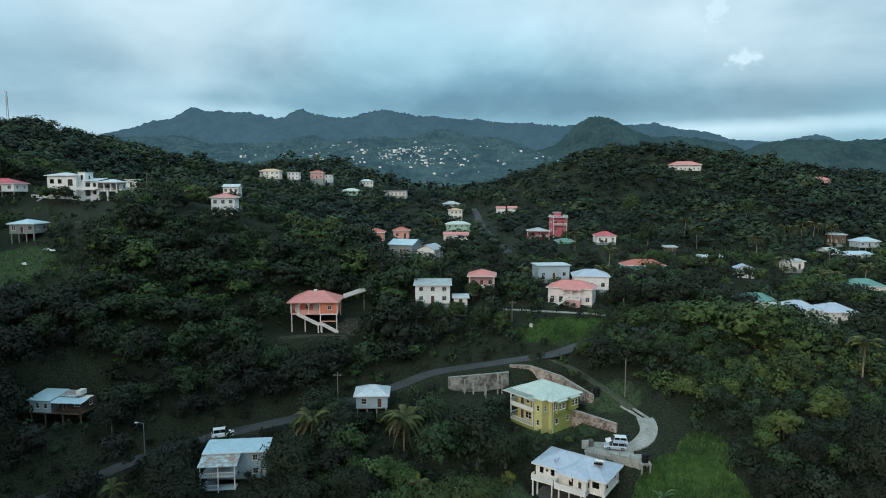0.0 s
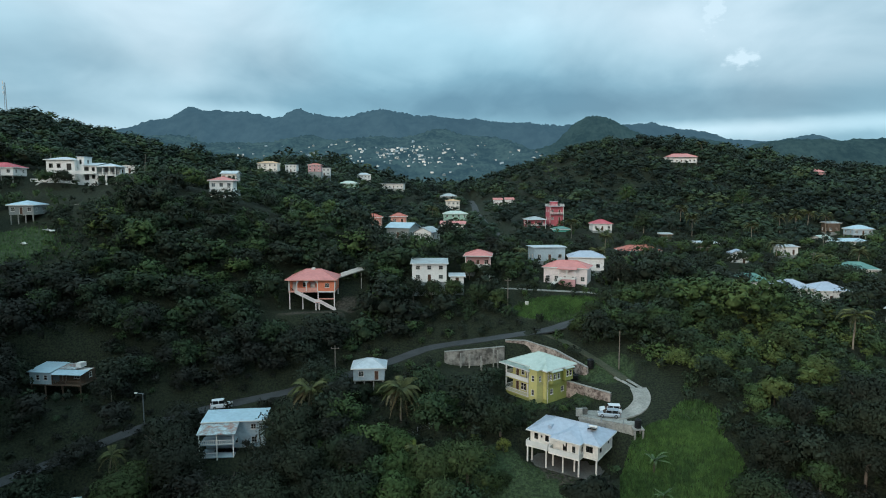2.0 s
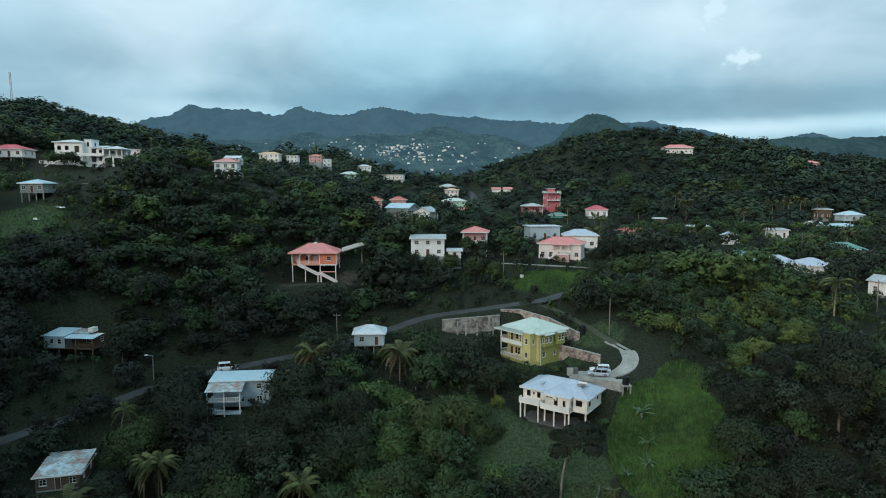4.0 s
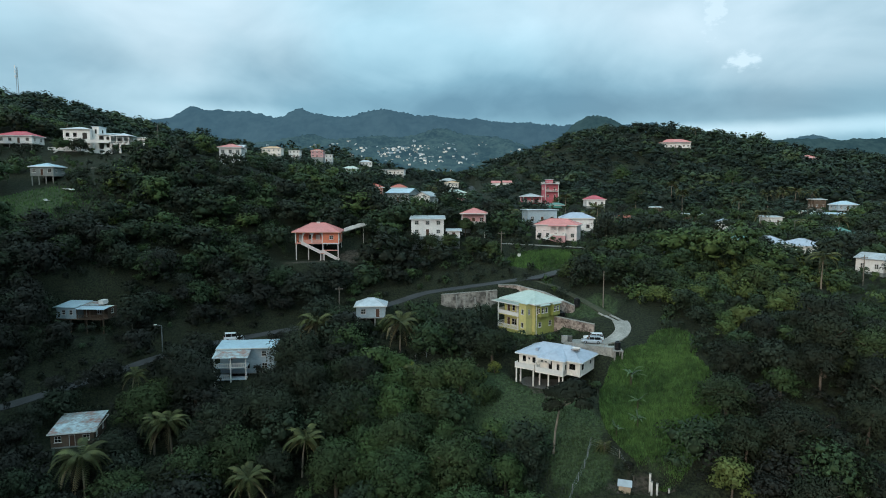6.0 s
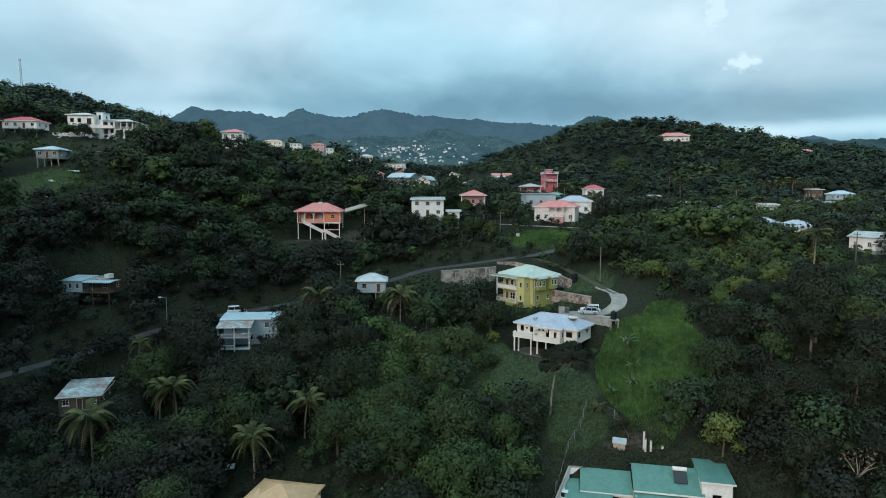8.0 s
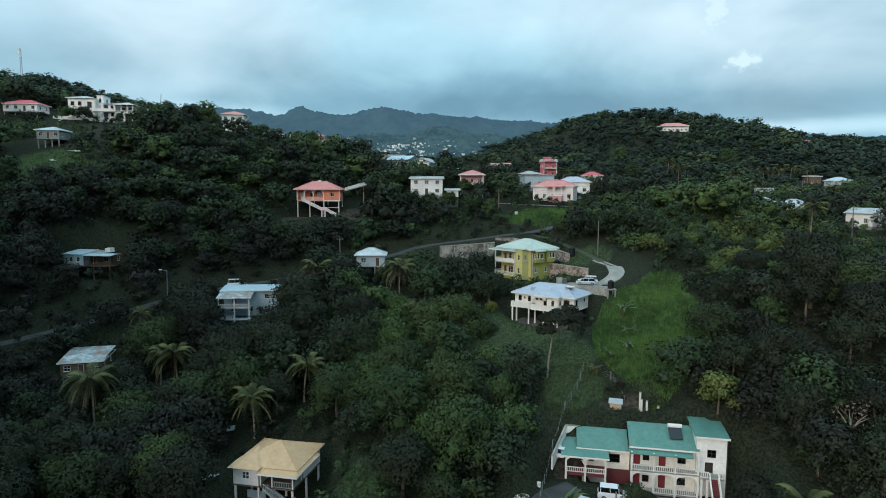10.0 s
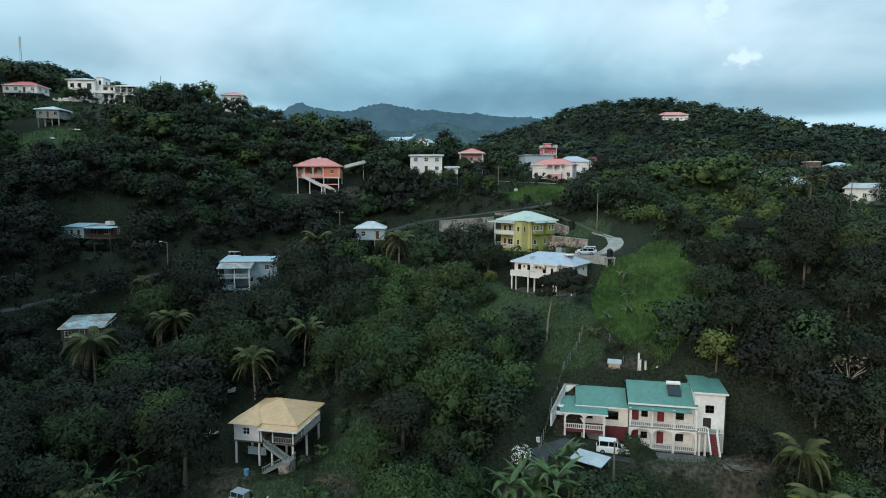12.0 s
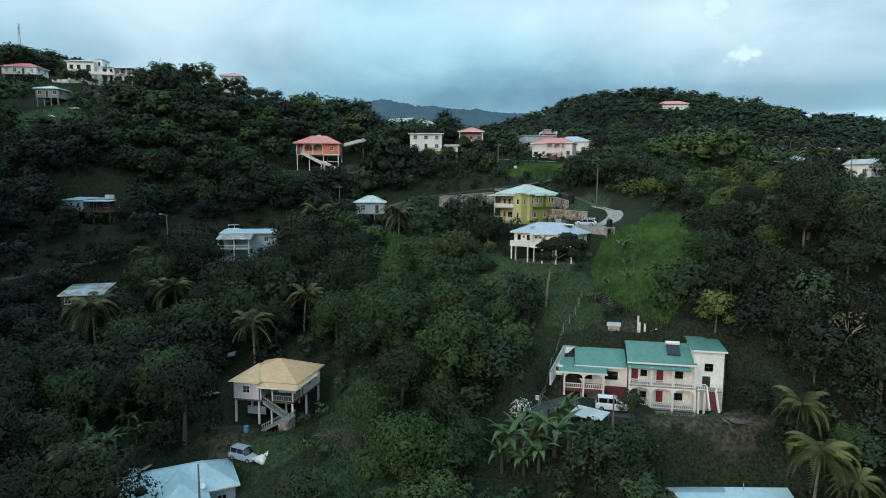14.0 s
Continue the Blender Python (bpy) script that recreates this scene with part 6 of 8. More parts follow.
house("house", "dark timber house with tin roof on the slope", 189.0, 291.0, 41.0, 36.6, 6.0, 5.0, 0, W_WOOD, R_GALV, "shed", 0.5, front=3, nf=2)
house("house", "house with broad green metal roof", 143.6, 206.5, 29.8, 26.0, 12.0, 8.0, -10, W_WHITE, R_GREEN, "hip", 2.1, front=2)
house("house", "small white house with flat pale roof", 139.0, 240.5, 34.2, 31.0, 7.0, 5.0, 0, W_WHITE, R_GALV, "shed", 0.5, front=1, nf=2)
house("shed", "small timber shed with tin roof on the slope", 99.0, 264.0, 37.6, 35.2, 4.5, 3.5, 0, W_WOOD, R_GALV, "shed", 0.4, front=3, nf=1, ns=1)
house("house", "cream two-storey house in the valley", 7.5, 371.5, 50.2, 44.4, 7.6, 7.0, 8, W_CREAM, R_TAN, "hip", 1.0, storeys=2, front=5)
house("house", "mint two-storey house with pale mint roof", 8.0, 324.5, 44.2, 39.2, 12.4, 7.0, 5, W_MINT, R_MINT, "hip", 1.4, storeys=2, front=4, nf=4)
house("house", "cream house with faded red roof by the road", 6.6, 306.5, 39.9, 36.0, 12.2, 6.0, -4, W_CREAM, R_CORAL, "gable", 1.2, front=4, nf=4)
house("house", "low grey-roofed house by the far road", 5.8, 433.5, 52.6, 48.6, 11.4, 8.0, 0, W_GREY, R_GALV, "hip", 1.8, front=4)
house("house", "small white house with red roof in trees", 37.0, 390.5, 50.6, 46.6, 5.4, 5.0, 0, W_WHITE, R_CORAL, "gable", 1.2, front=4, nf=2)
house("house", "small white house with red roof in trees", 44.4, 391.0, 50.8, 46.6, 5.4, 5.0, 0, W_WHITE, R_CORAL, "gable", 1.2, front=4, nf=2)
house("house", "white three-level house with long balconies", -36.7, 467.0, 61.8, 54.2, 18.0, 8.0, -6, W_WHITE, R_GALV, "flat", 0.4, storeys=2, balcony=True, front=6, nf=6)
house("house", "white two-storey house on the far slope", -63.4, 506.0, 69.6, 63.4, 11.0, 8.0, 4, W_WHITE, R_WHITE, "hip", 1.5, storeys=2, front=5, nf=4)
house("house", "mint two-storey house with green-white roof", -67.0, 447.0, 61.7, 56.0, 12.6, 8.0, -12, W_MINT, R_MINT, "hip", 1.8, storeys=2, front=4, nf=4)
house("house", "small cream house beside mint house", -81.5, 447.0, 60.2, 57.0, 7.0, 6.0, 0, W_CREAM, R_SILVER, "hip", 1.2, front=4, nf=2)
house("house", "white flat-roofed house on the far slope", -92.0, 476.0, 74.0, 68.2, 12.4, 8.0, 5, W_WHITE, R_WHITE, "flat", 0.4, storeys=2, front=5, nf=4)
house("house", "cream two-storey house with a rooftop stack", -122.5, 436.0, 75.8, 70.0, 14.0, 8.0, 0, W_CREAM, R_TAN, "hip", 1.4, storeys=2, front=5, nf=4)
house("house", "white terraced house on the far slope", -108.0, 444.0, 75.0, 69.8, 8.0, 7.0, 0, W_WHITE, R_WHITE, "flat", 0.4, storeys=2, front=5)
house("house", "house with dull red roof on the far slope", -93.5, 456.0, 75.4, 70.6, 9.4, 7.0, 0, W_PINK, R_TERRA, "hip", 1.3, front=4)
house("house", "tall white two-storey house with coral red roof", -72.8, 203.6, 59.7, 54.0, 7.4, 7.0, 8, W_WHITE, R_CORAL, "hip", 1.3, storeys=2, front=4)
villa()
house("house", "white house on posts with bright red hip roof", -153.5, 213.0, 64.4, 59.0, 12.0, 8.0, 4, W_WHITE, R_RED, "hip", 1.7, under=True, front=10, nf=4)
house("house", "unfinished grey block house on columns", -125.6, 184.0, 52.1, 46.8, 7.0, 7.0, 4, W_GREY, R_BLUEWHITE, "hip", 1.2, under=True, front=9, nf=3)
house("house", "unfinished concrete house shell", -111.0, 193.5, 52.0, 48.6, 8.0, 5.0, 0, W_GREY, CONCRETE, "flat", 0.4, front=7, nf=2)
house("shed", "small white concrete box house on the hill", -122.0, 241.0, 66.2, 63.2, 4.2, 4.0, 0, W_WHITE, W_WHITE, "flat", 0.3, front=5, nf=1, ns=1)
house("house", "white house with long red roof on the hilltop", 165.6, 421.5, 79.4, 75.4, 20.0, 9.0, -8, W_WHITE, R_CORAL, "hip", 2.4, storeys=1, front=7, nf=7, balcony=True)
house("house", "pink house with faded red roof on the far ridge", 266.0, 433.5, 69.6, 65.2, 13.6, 8.0, -10, W_PINK, R_CORAL, "hip", 1.9, front=6, nf=4)
house("house", "white gabled house with galvanised roof", 115.0, 144.0, 27.3, 24.0, 6.0, 7.0, 24, W_WHITE, R_GALV, "gabley", 1.4, front=20, nf=2)
house("house", "white house with pink roof high on the hill", -217.0, 302.0, 79.5, 75.0, 9.0, 7.0, 0, W_WHITE, R_CORAL, "hip", 1.2, front=6)
house("house", "small house with pale roof on the slope", -87.5, 254.0, 63.4, 60.6, 6.2, 5.0, 0, W_CREAM, R_WHITE, "gable", 1.2, front=5)


def town():
    """Single small houses scattered over the settled slopes far off."""
    rng = random.Random(5)
    tints = [(W_WHITE, R_WHITE), (W_CREAM, R_SILVER), (W_WHITE, R_GALV), (W_PALEBLUE, R_BLUEWHITE), (W_GREY, R_GALV)]
    meshes = []
    for wall, roof in tints:
        s = Shape().box(-5, 5, -4, 4, -12, 5.2)
        r = Shape().hip(-5.6, 5.6, -4.6, 4.6, 5.25, 2.0)
        gl = Shape()
        for u in (-3.2, 0, 3.2):
            for zz in (0.9, 3.4):
                gl.box(u - 0.7, u + 0.7, -4.06, -4.01, zz, zz + 1.2)
        meshes.append((s.mesh("wall", wall), r.mesh("roof", roof), gl.mesh("windows", DARKFRAME)))
    clusters = [(-150, 3020, 90, 60, 40), (-160, 3020, 190, 70, 20), (-80, 2820, 120, 80, 14), (-620, 3560, 60, 60, 16), (-300, 3350, 260, 60, 16), (-700, 2900, 330, 120, 22), (-1150, 3300, 300, 120, 12), (60, 3200, 200, 90, 14), (300, 2950, 180, 90, 12), (-350, 2750, 260, 100, 16), (520, 2850, 120, 60, 5), (20, 2450, 110, 120, 8), (-150, 2760, 160, 160, 26), (-110, 2880, 60, 30, 16), (-780, 2680, 260, 120, 16), (-420, 2600, 240, 120, 12), (-60, 2560, 160, 90, 12)]
    for cx, cy, sx, sy, n in clusters:
        for _ in range(n):
            x, y = rng.gauss(cx, sx), rng.gauss(cy, sy)
            k = rng.choice([0, 1, 1, 2, 3, 3, 4, 4])
            s = rng.choice((0.4, 0.5, 0.65, 0.95)) * rng.uniform(0.85, 1.15)
            h = thing("distant_house", pose(x, y, float(foothill(x, y)) + 5.0, 0, 0, rng.uniform(-40, 40)) @ Matrix.Diagonal((s * rng.uniform(1.0, 1.9), s, s * 0.62, 1)),
                      "small pale house on the distant settled slope", "house", "distant town houses")
            for name, me in zip(("wall", "roof", "window_row"), meshes[k]):
                part(name, me, None, h)


town()


# ---- vegetation ----
g = (1 + 5 ** 0.5) / 2
ICO_V = np.array([(-1, g, 0), (1, g, 0), (-1, -g, 0), (1, -g, 0), (0, -1, g), (0, 1, g), (0, -1, -g), (0, 1, -g), (g, 0, -1), (g, 0, 1), (-g, 0, -1), (-g, 0, 1)]) / math.hypot(1, g)
ICO_F = np.array([(0, 11, 5), (0, 5, 1), (0, 1, 7), (0, 7, 10), (0, 10, 11), (1, 5, 9), (5, 11, 4), (11, 10, 2), (10, 7, 6), (7, 1, 8), (3, 9, 4), (3, 4, 2), (3, 2, 6), (3, 6, 8), (3, 8, 9), (4, 9, 5), (2, 4, 11), (6, 2, 10), (8, 6, 7), (9, 8, 1)])


def unit(v):
    return v / np.maximum(np.linalg.norm(v, axis=-1, keepdims=True), 1e-9)


OCT_V = np.array([(1, 0, 0), (-1, 0, 0), (0, 1, 0), (0, -1, 0), (0, 0, 1), (0, 0, -1)], float)
OCT_F = np.array([(0, 2, 4), (2, 1, 4), (1, 3, 4), (3, 0, 4), (2, 0, 5), (1, 2, 5), (3, 1, 5), (0, 3, 5)])


def foliage(rng, lobes, n, size, core=0.8, droop=0.25, broad=1.0):
    """Leaf sprays over the lobes of a crown, each spray a bent pointed blade that catches light with its lobe, and dense hearts inside the lobes."""
    lobes = np.asarray(lobes, float)
    heart = np.average(lobes[:, :3], axis=0, weights=lobes[:, 3]) - (0, 0, 0.3 * lobes[:, 5].max())
    area = lobes[:, 3] * lobes[:, 4] + lobes[:, 3] * lobes[:, 5]
    pick = rng.choice(len(lobes), n, p=area / area.sum())
    L = lobes[pick]
    d = unit(rng.normal(size=(n, 3)) + (0, 0, 0.35))
    low = d[:, 2] < -0.55
    d[low, 2] *= -1
    c = L[:, :3] + d * L[:, 3:6] * (1.12 - 0.52 * rng.uniform(0, 1, (n, 1)) ** 1.8 + 0.07 * np.sin(9 * d[:, :1] + 5 * d[:, 1:2] * L[:, 3:4]))
    nrm = unit(d * 0.9 + (0, 0, 0.25) + rng.normal(size=(n, 3)) * 0.26)
    t = unit(np.cross(nrm, rng.normal(size=(n, 3))))
    t[:, 2] -= droop
    t = unit(t)
    b = unit(np.cross(nrm, t))
    ln = size * rng.uniform(0.5, 1.4, (n, 1))
    w = broad * ln * rng.uniform(0.26, 0.46, (n, 1))
    sheen = unit(d * 0.65 + 0.60 * unit(c - heart) + (0, 0, 0.1) + rng.normal(size=(n, 3)) * 0.13)
    v = np.stack([c - t * ln * 0.5 + b * w, c - t * ln * 0.3 - b * w, c + t * ln * 0.6 - nrm * ln * 0.12], 1).reshape(-1, 3)
    f = np.arange(3 * n).reshape(-1, 3)
    nv = np.repeat(sheen, 3, 0)
    if core:
        hv, hf = (OCT_V, OCT_F) if n < 1500 else (ICO_V, ICO_F)
        cv = (hv[None] * (1 + 0.16 * rng.normal(size=(len(lobes), len(hv), 1)))) * lobes[:, None, 3:6] * (core * 0.62) + lobes[:, None, :3]
        cf = hf[None] + (np.arange(len(lobes)) * len(hv))[:, None, None] + len(v)
        v, f = np.concatenate([v, cv.reshape(-1, 3)]), np.concatenate([f, cf.reshape(-1, 3)])
        nv = np.concatenate([nv, np.tile(hv, (len(lobes), 1))])
    return v, f, nv


def crown_lobes(rng, r, h, n, flat=0.75):
    """Lobes of a crown of radius r whose top is h above the ground: an uneven dome of many heaps."""
    out = [(0, 0, h - r * flat * 1.05, r * 0.60, r * 0.60, r * flat * 0.8)]
    m = n + n // 2 + 1
    turn = rng.uniform(0, 6.28)
    for i in range(m):
        u = (i + 0.5) / m
        a = turn + 2.4 * i + rng.uniform(-0.3, 0.3)
        q = r * (0.12 + 0.66 * math.sqrt(u)) * rng.uniform(0.88, 1.12)
        s = r * (0.42 - 0.09 * u) * rng.uniform(0.8, 1.2)
        z = h - s * 0.8 - r * flat * (1.45 * u ** 1.4) + r * 0.12 * rng.uniform(-1, 0.6)
        out.append((q * math.cos(a), q * math.sin(a), z, s, s, s * rng.uniform(0.7, 0.95)))
    return out


def trunk_shape(rng, h, r0, spread, limbs=4):
    s = Shape()
    lean = (rng.uniform(-0.4, 0.4), rng.uniform(-0.4, 0.4))
    top = (lean[0], lean[1], h * 0.5)
    s.tube((0, 0, -0.6), (lean[0] * 0.4, lean[1] * 0.4, h * 0.25), r0 * 1.25, r0)
    s.tube((lean[0] * 0.4, lean[1] * 0.4, h * 0.25), top, r0, r0 * 0.75)
    for i in range(limbs):
        a = 2 * math.pi * i / limbs + rng.uniform(-0.5, 0.5)
        mid = (top[0] + spread * 0.3 * math.cos(a), top[1] + spread * 0.3 * math.sin(a), h * 0.66)
        end = (top[0] + spread * 0.62 * math.cos(a), top[1] + spread * 0.62 * math.sin(a), h * rng.uniform(0.74, 0.88))
        s.tube(top, mid, r0 * 0.55, r0 * 0.38, 6)
        s.tube(mid, end, r0 * 0.38, r0 * 0.15, 5)
    return s


def masked(x, y, spots, grow=0.0):
    out = np.zeros(x.shape, bool)
    for o in spots:
        cx, cy, rx, ry, a = o
        out |= oval(x, y, (cx, cy, rx + grow, ry + grow, a)) < 1
    return out


def on_road(x, y, room):
    out = np.zeros(x.shape, bool)
    for pts, wide in GRADES:
        out |= near_line(x, y, pts)[0] < wide / 2 + room
    return out


for o in LAWNS:
    if o[0] < 60:
        KEEP.append((o[0], o[1], o[2] * 0.88, o[3] * 0.88, o[4]))
KEEP += [(41, 118.5, 3.5, 6, 0), (40.7, 94, 9.4, 14.2, -0.30), (47.5, 107.0, 3.0, 4.0, -0.3), (33.5, 90, 4.5, 9, -0.1), (24, 86, 6, 7, 0), (16, 95, 9, 6, 0), (20, 62.5, 7, 5, 0), (33, 58.5, 11, 2.6, -0.2), (29, 76, 8, 3.5, 0), (22, 78, 4, 6, 0), (24, 57, 6.5, 3.6, 0), (14, 52, 5, 4.2, 0), (36, 47, 10, 7, 0), (-26, 51, 6, 4, 0), (46, 63, 4.5, 5.5, 0), (43.5, 116, 4.5, 8, 0), (17, 66, 4, 5, 0), (12.3, 56.8, 2.5, 2.5, 0), (32, 113, 6, 4, 0), (38, 128, 6, 6, 0), (45, 119, 3, 6, 0), (8, 140, 10, 4, 0.1), (-22, 58, 7, 5, 0), (-20, 50, 6, 6, 0), (37, 108, 3, 4, 0), (25, 134.5, 9, 3.2, -0.75), (8, 137, 9, 3.6, 0), (30, 121, 6, 3, -0.75), (33, 124, 6, 5, -0.7), (5, 131.5, 8, 3, 0), (-32.8, 70.8, 3.4, 4.6, 0.3), (-34.4, 82.0, 2.4, 2.6, 0)]
LOW += [(11, 44, 9, 6, 0), (-27, 45, 8, 5, 0), (-14, 121, 5.5, 8, 0), (-39, 106, 6, 7, 0), (33, 54.5, 12, 3, -0.2), (19, 52, 8, 5, 0), (11, 168, 6, 3, 0), (33, 41, 11, 5, 0), (40, 120, 9, 9, 0), (20, 140, 14, 5, 0), (10, 132, 9, 6, 0), (6, 149.5, 14, 3, 0), (30, 160, 16, 6, 0), (-60, 122, 7, 7, 0), (-20, 138, 12, 4, 0.3), (62, 84, 9, 4, 0.2), (-112, 160, 20, 14, 0), (-47, 112, 5, 5, 0), (-10, 131, 6, 6, 0), (110, 262, 40, 10, 0), (2, 108, 7, 7, 0), (9, 74, 4, 4, 0)]


def scatter(rng, x0, x1, y0, y1, step, room, edge=True):
    """Jittered plant places inside a stretch of the plan, off roads, buildings and lawns."""
    X, Y = np.meshgrid(np.arange(x0, x1, step), np.arange(y0, y1, step))
    X = X + rng.uniform(-0.48, 0.48, X.shape) * step + (np.arange(X.shape[0])[:, None] % 2) * step * 0.5
    Y = Y + rng.uniform(-0.48, 0.48, Y.shape) * step
    x, y = X.ravel(), Y.ravel()
    if edge:
        k = np.abs(x) < 0.755 * (y + 22) + 11
        x, y = x[k], y[k]
    k = ~masked(x, y, KEEP, room) & ~on_road(x, y, room)
    return x[k], y[k]


def species_and_shade(rng, x, y):
    """0 darkest leaf, 1 pale young growth: by chance and by stands; the valley's shaded sides are toned darker."""
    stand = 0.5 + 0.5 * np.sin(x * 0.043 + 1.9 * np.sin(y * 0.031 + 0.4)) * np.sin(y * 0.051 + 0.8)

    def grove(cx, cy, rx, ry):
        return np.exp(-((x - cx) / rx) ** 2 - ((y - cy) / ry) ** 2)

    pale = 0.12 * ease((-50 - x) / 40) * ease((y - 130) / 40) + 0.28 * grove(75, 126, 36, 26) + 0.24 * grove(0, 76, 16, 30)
    # dark: shade on the near right and left slopes, put into leaf tone
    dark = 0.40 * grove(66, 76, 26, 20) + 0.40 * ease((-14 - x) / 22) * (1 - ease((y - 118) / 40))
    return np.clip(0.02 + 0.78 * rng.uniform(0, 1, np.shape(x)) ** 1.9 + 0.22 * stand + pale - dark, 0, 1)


def plant(rng, kinds, x, y, z, scale, wide=1.0):
    """Many plants as one body: each a turned, scaled copy of one of the kinds, with its own tone; paler kinds gather in stands."""
    vs, fs, ns, ps, n = [], [], [], [], 0
    which = rng.integers(0, len(kinds), len(x))
    tone = species_and_shade(rng, x, y)
    for k, (kv, kf, kn) in enumerate(kinds):
        i = np.nonzero(which == k)[0]
        if not len(i):
            continue
        a = rng.uniform(0, 2 * math.pi, len(i))
        c, s = np.cos(a)[:, None], np.sin(a)[:, None]
        sc, st = wide * scale[i][:, None], (scale[i] * rng.uniform(0.85, 1.2, len(i)))[:, None]
        v = np.stack([(kv[None, :, 0] * c - kv[None, :, 1] * s) * sc + x[i][:, None], (kv[None, :, 0] * s + kv[None, :, 1] * c) * sc + y[i][:, None], kv[None, :, 2] * st + z[i][:, None]], -1)
        m = np.stack([kn[None, :, 0] * c - kn[None, :, 1] * s, kn[None, :, 0] * s + kn[None, :, 1] * c, kn[None, :, 2] + 0 * c], -1)
        f = kf[None] + (np.arange(len(i)) * len(kv))[:, None, None] + n
        n += v.shape[0] * v.shape[1]
        vs.append(v.reshape(-1, 3))
        ns.append(m.reshape(-1, 3))
        fs.append(f.reshape(-1, 3))
        ps.append(np.repeat(tone[i], len(kv)))
    return np.concatenate(vs), np.concatenate(fs), np.concatenate(ns), np.concatenate(ps)


def stuff(name, bodies, material, label, category):
    vs, fs, n = [], [], 0
    for v, f, _, _ in bodies:
        vs.append(v)
        fs.append(f + n)
        n += len(v)
    me = big_mesh(name, np.concatenate(vs), np.concatenate(fs), material, True, np.concatenate([b[2] for b in bodies]))
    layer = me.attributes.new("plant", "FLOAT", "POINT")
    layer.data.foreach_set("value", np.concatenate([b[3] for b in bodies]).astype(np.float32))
    return tagged(new(name, me), label, category, kind="stuff")


def big_trees():
    """Single broadleaf trees nearest to the flight: trunk and crown each."""
    rng = np.random.default_rng(3)
    kinds = []
    for i in range(8):
        r, h = (4.6, 5.2, 3.8, 4.2, 5.6, 3.4, 4.8, 4.0)[i], (7.8, 8.8, 6.8, 6.6, 8.8, 5.6, 9.2, 6.8)[i]
        lobes = crown_lobes(rng, r, h, int(rng.integers(7, 10)))
        v, f, nv = foliage(rng, lobes, (4800, 5200, 4200, 4300, 5400, 3900, 5000, 4300)[i], 0.31, 0.64)
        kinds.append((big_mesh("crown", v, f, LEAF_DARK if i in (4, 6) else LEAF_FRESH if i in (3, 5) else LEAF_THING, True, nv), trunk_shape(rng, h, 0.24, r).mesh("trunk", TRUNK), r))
    x, y = scatter(rng, -66, 74, 36, 112, 6.3, 1.6)
    keep = ~masked(x, y, LOW) & free(x, y) & ~((x > 50) & (y > 99))
    x, y = x[keep], y[keep]
    order = np.argsort(y + 0.15 * np.abs(x))[:190]
    for i in order:
        tone = float(species_and_shade(rng, x[i], y[i]))
        # low tone, shaded slopes included, takes the dark foliage
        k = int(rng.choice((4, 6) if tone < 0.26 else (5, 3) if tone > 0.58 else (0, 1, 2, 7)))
        crown, trunk, r = kinds[k]
        s = rng.uniform(0.75, 1.3)
        h = thing("tree", pose(x[i], y[i], height_at(x[i], y[i]) - 0.2, 0, 0, rng.uniform(0, 360)) @ Matrix.Diagonal((s, s, s * rng.uniform(0.9, 1.15), 1)),
                  "leafy dark green broadleaf tree on the wooded slope", "tree", "woodland trees")
        part("trunk", trunk, None, h)
        part("crown", crown, None, h)
        TAKEN.append((x[i], y[i], r * s * 0.62))
    return x[order], y[order]


TAKEN = []


def free(x, y):
    out = np.ones(x.shape, bool)
    for tx, ty, r in TAKEN:
        out &= (x - tx) ** 2 + (y - ty) ** 2 > r * r
    return out


def named_tree(x, y, h, r, n, size, mat, label, trunk_mat=None, flat=0.75, bare=0.0, category="tree", lobes=8, seed=0, name="tree", z=None):
    rng = np.random.default_rng(seed + 100)
    t = thing(name, pose(x, y, height_at(x, y) - 0.15 if z is None else z, 0, 0, 40.0 * seed), label, category)
    lb = crown_lobes(rng, r, h, lobes, flat)
    v, f, nv = foliage(rng, lb, n * 2, size * 0.8, 0.64 - bare)
    s = trunk_shape(rng, h, max(0.1, h * 0.022), r, 5)
    part("trunk", s, trunk_mat or TRUNK, t)
    part("crown", big_mesh("crown", v, f, mat, True, nv), None, t)
    TAKEN.append((x, y, r * 0.8))
    return t


def umbrella_tree(x, y, z_top, lean):
    """A slender bare trunk that carries a wide flat crown to one side."""
    rng = np.random.default_rng(77)
    z = height_at(x, y)
    t = thing("tree", pose(x, y, z - 0.2), "slender tree with bare pale trunk and dark umbrella crown", "tree")
    h = z_top - z
    s = Shape()
    fork = (0.9, 0, h * 0.60)
    s.tube((0, 0, 0), (0.25, 0, h * 0.3), 0.20, 0.17)
    s.tube((0.25, 0, h * 0.3), fork, 0.17, 0.14)
    lobes = []
    for i in range(13):
        a, q = 2.4 * i, 4.1 * math.sqrt((i + 0.5) / 13)
        p = (lean + q * math.cos(a), q * math.sin(a) * 0.8, h - 1.5 - 0.16 * q * q + rng.uniform(-0.5, 0.6))
        r = rng.uniform(1.2, 1.8)
        lobes.append((*p, r, r, r * 0.55))
        if i % 2:
            mid = (fork[0] * 0.4 + p[0] * 0.6, p[1] * 0.55, fork[2] * 0.5 + p[2] * 0.5)
            s.tube(fork, mid, 0.10, 0.07, 6)
            s.tube(mid, p, 0.07, 0.03, 5)
    part("trunk", s, PALETRUNK, t)
    v, f, nv = foliage(rng, lobes, 5600, 0.40, 0.62)
    part("crown", big_mesh("crown", v, f, LEAF_DARK, True, nv), None, t)
    TAKEN.append((x + lean, y, 4.0))


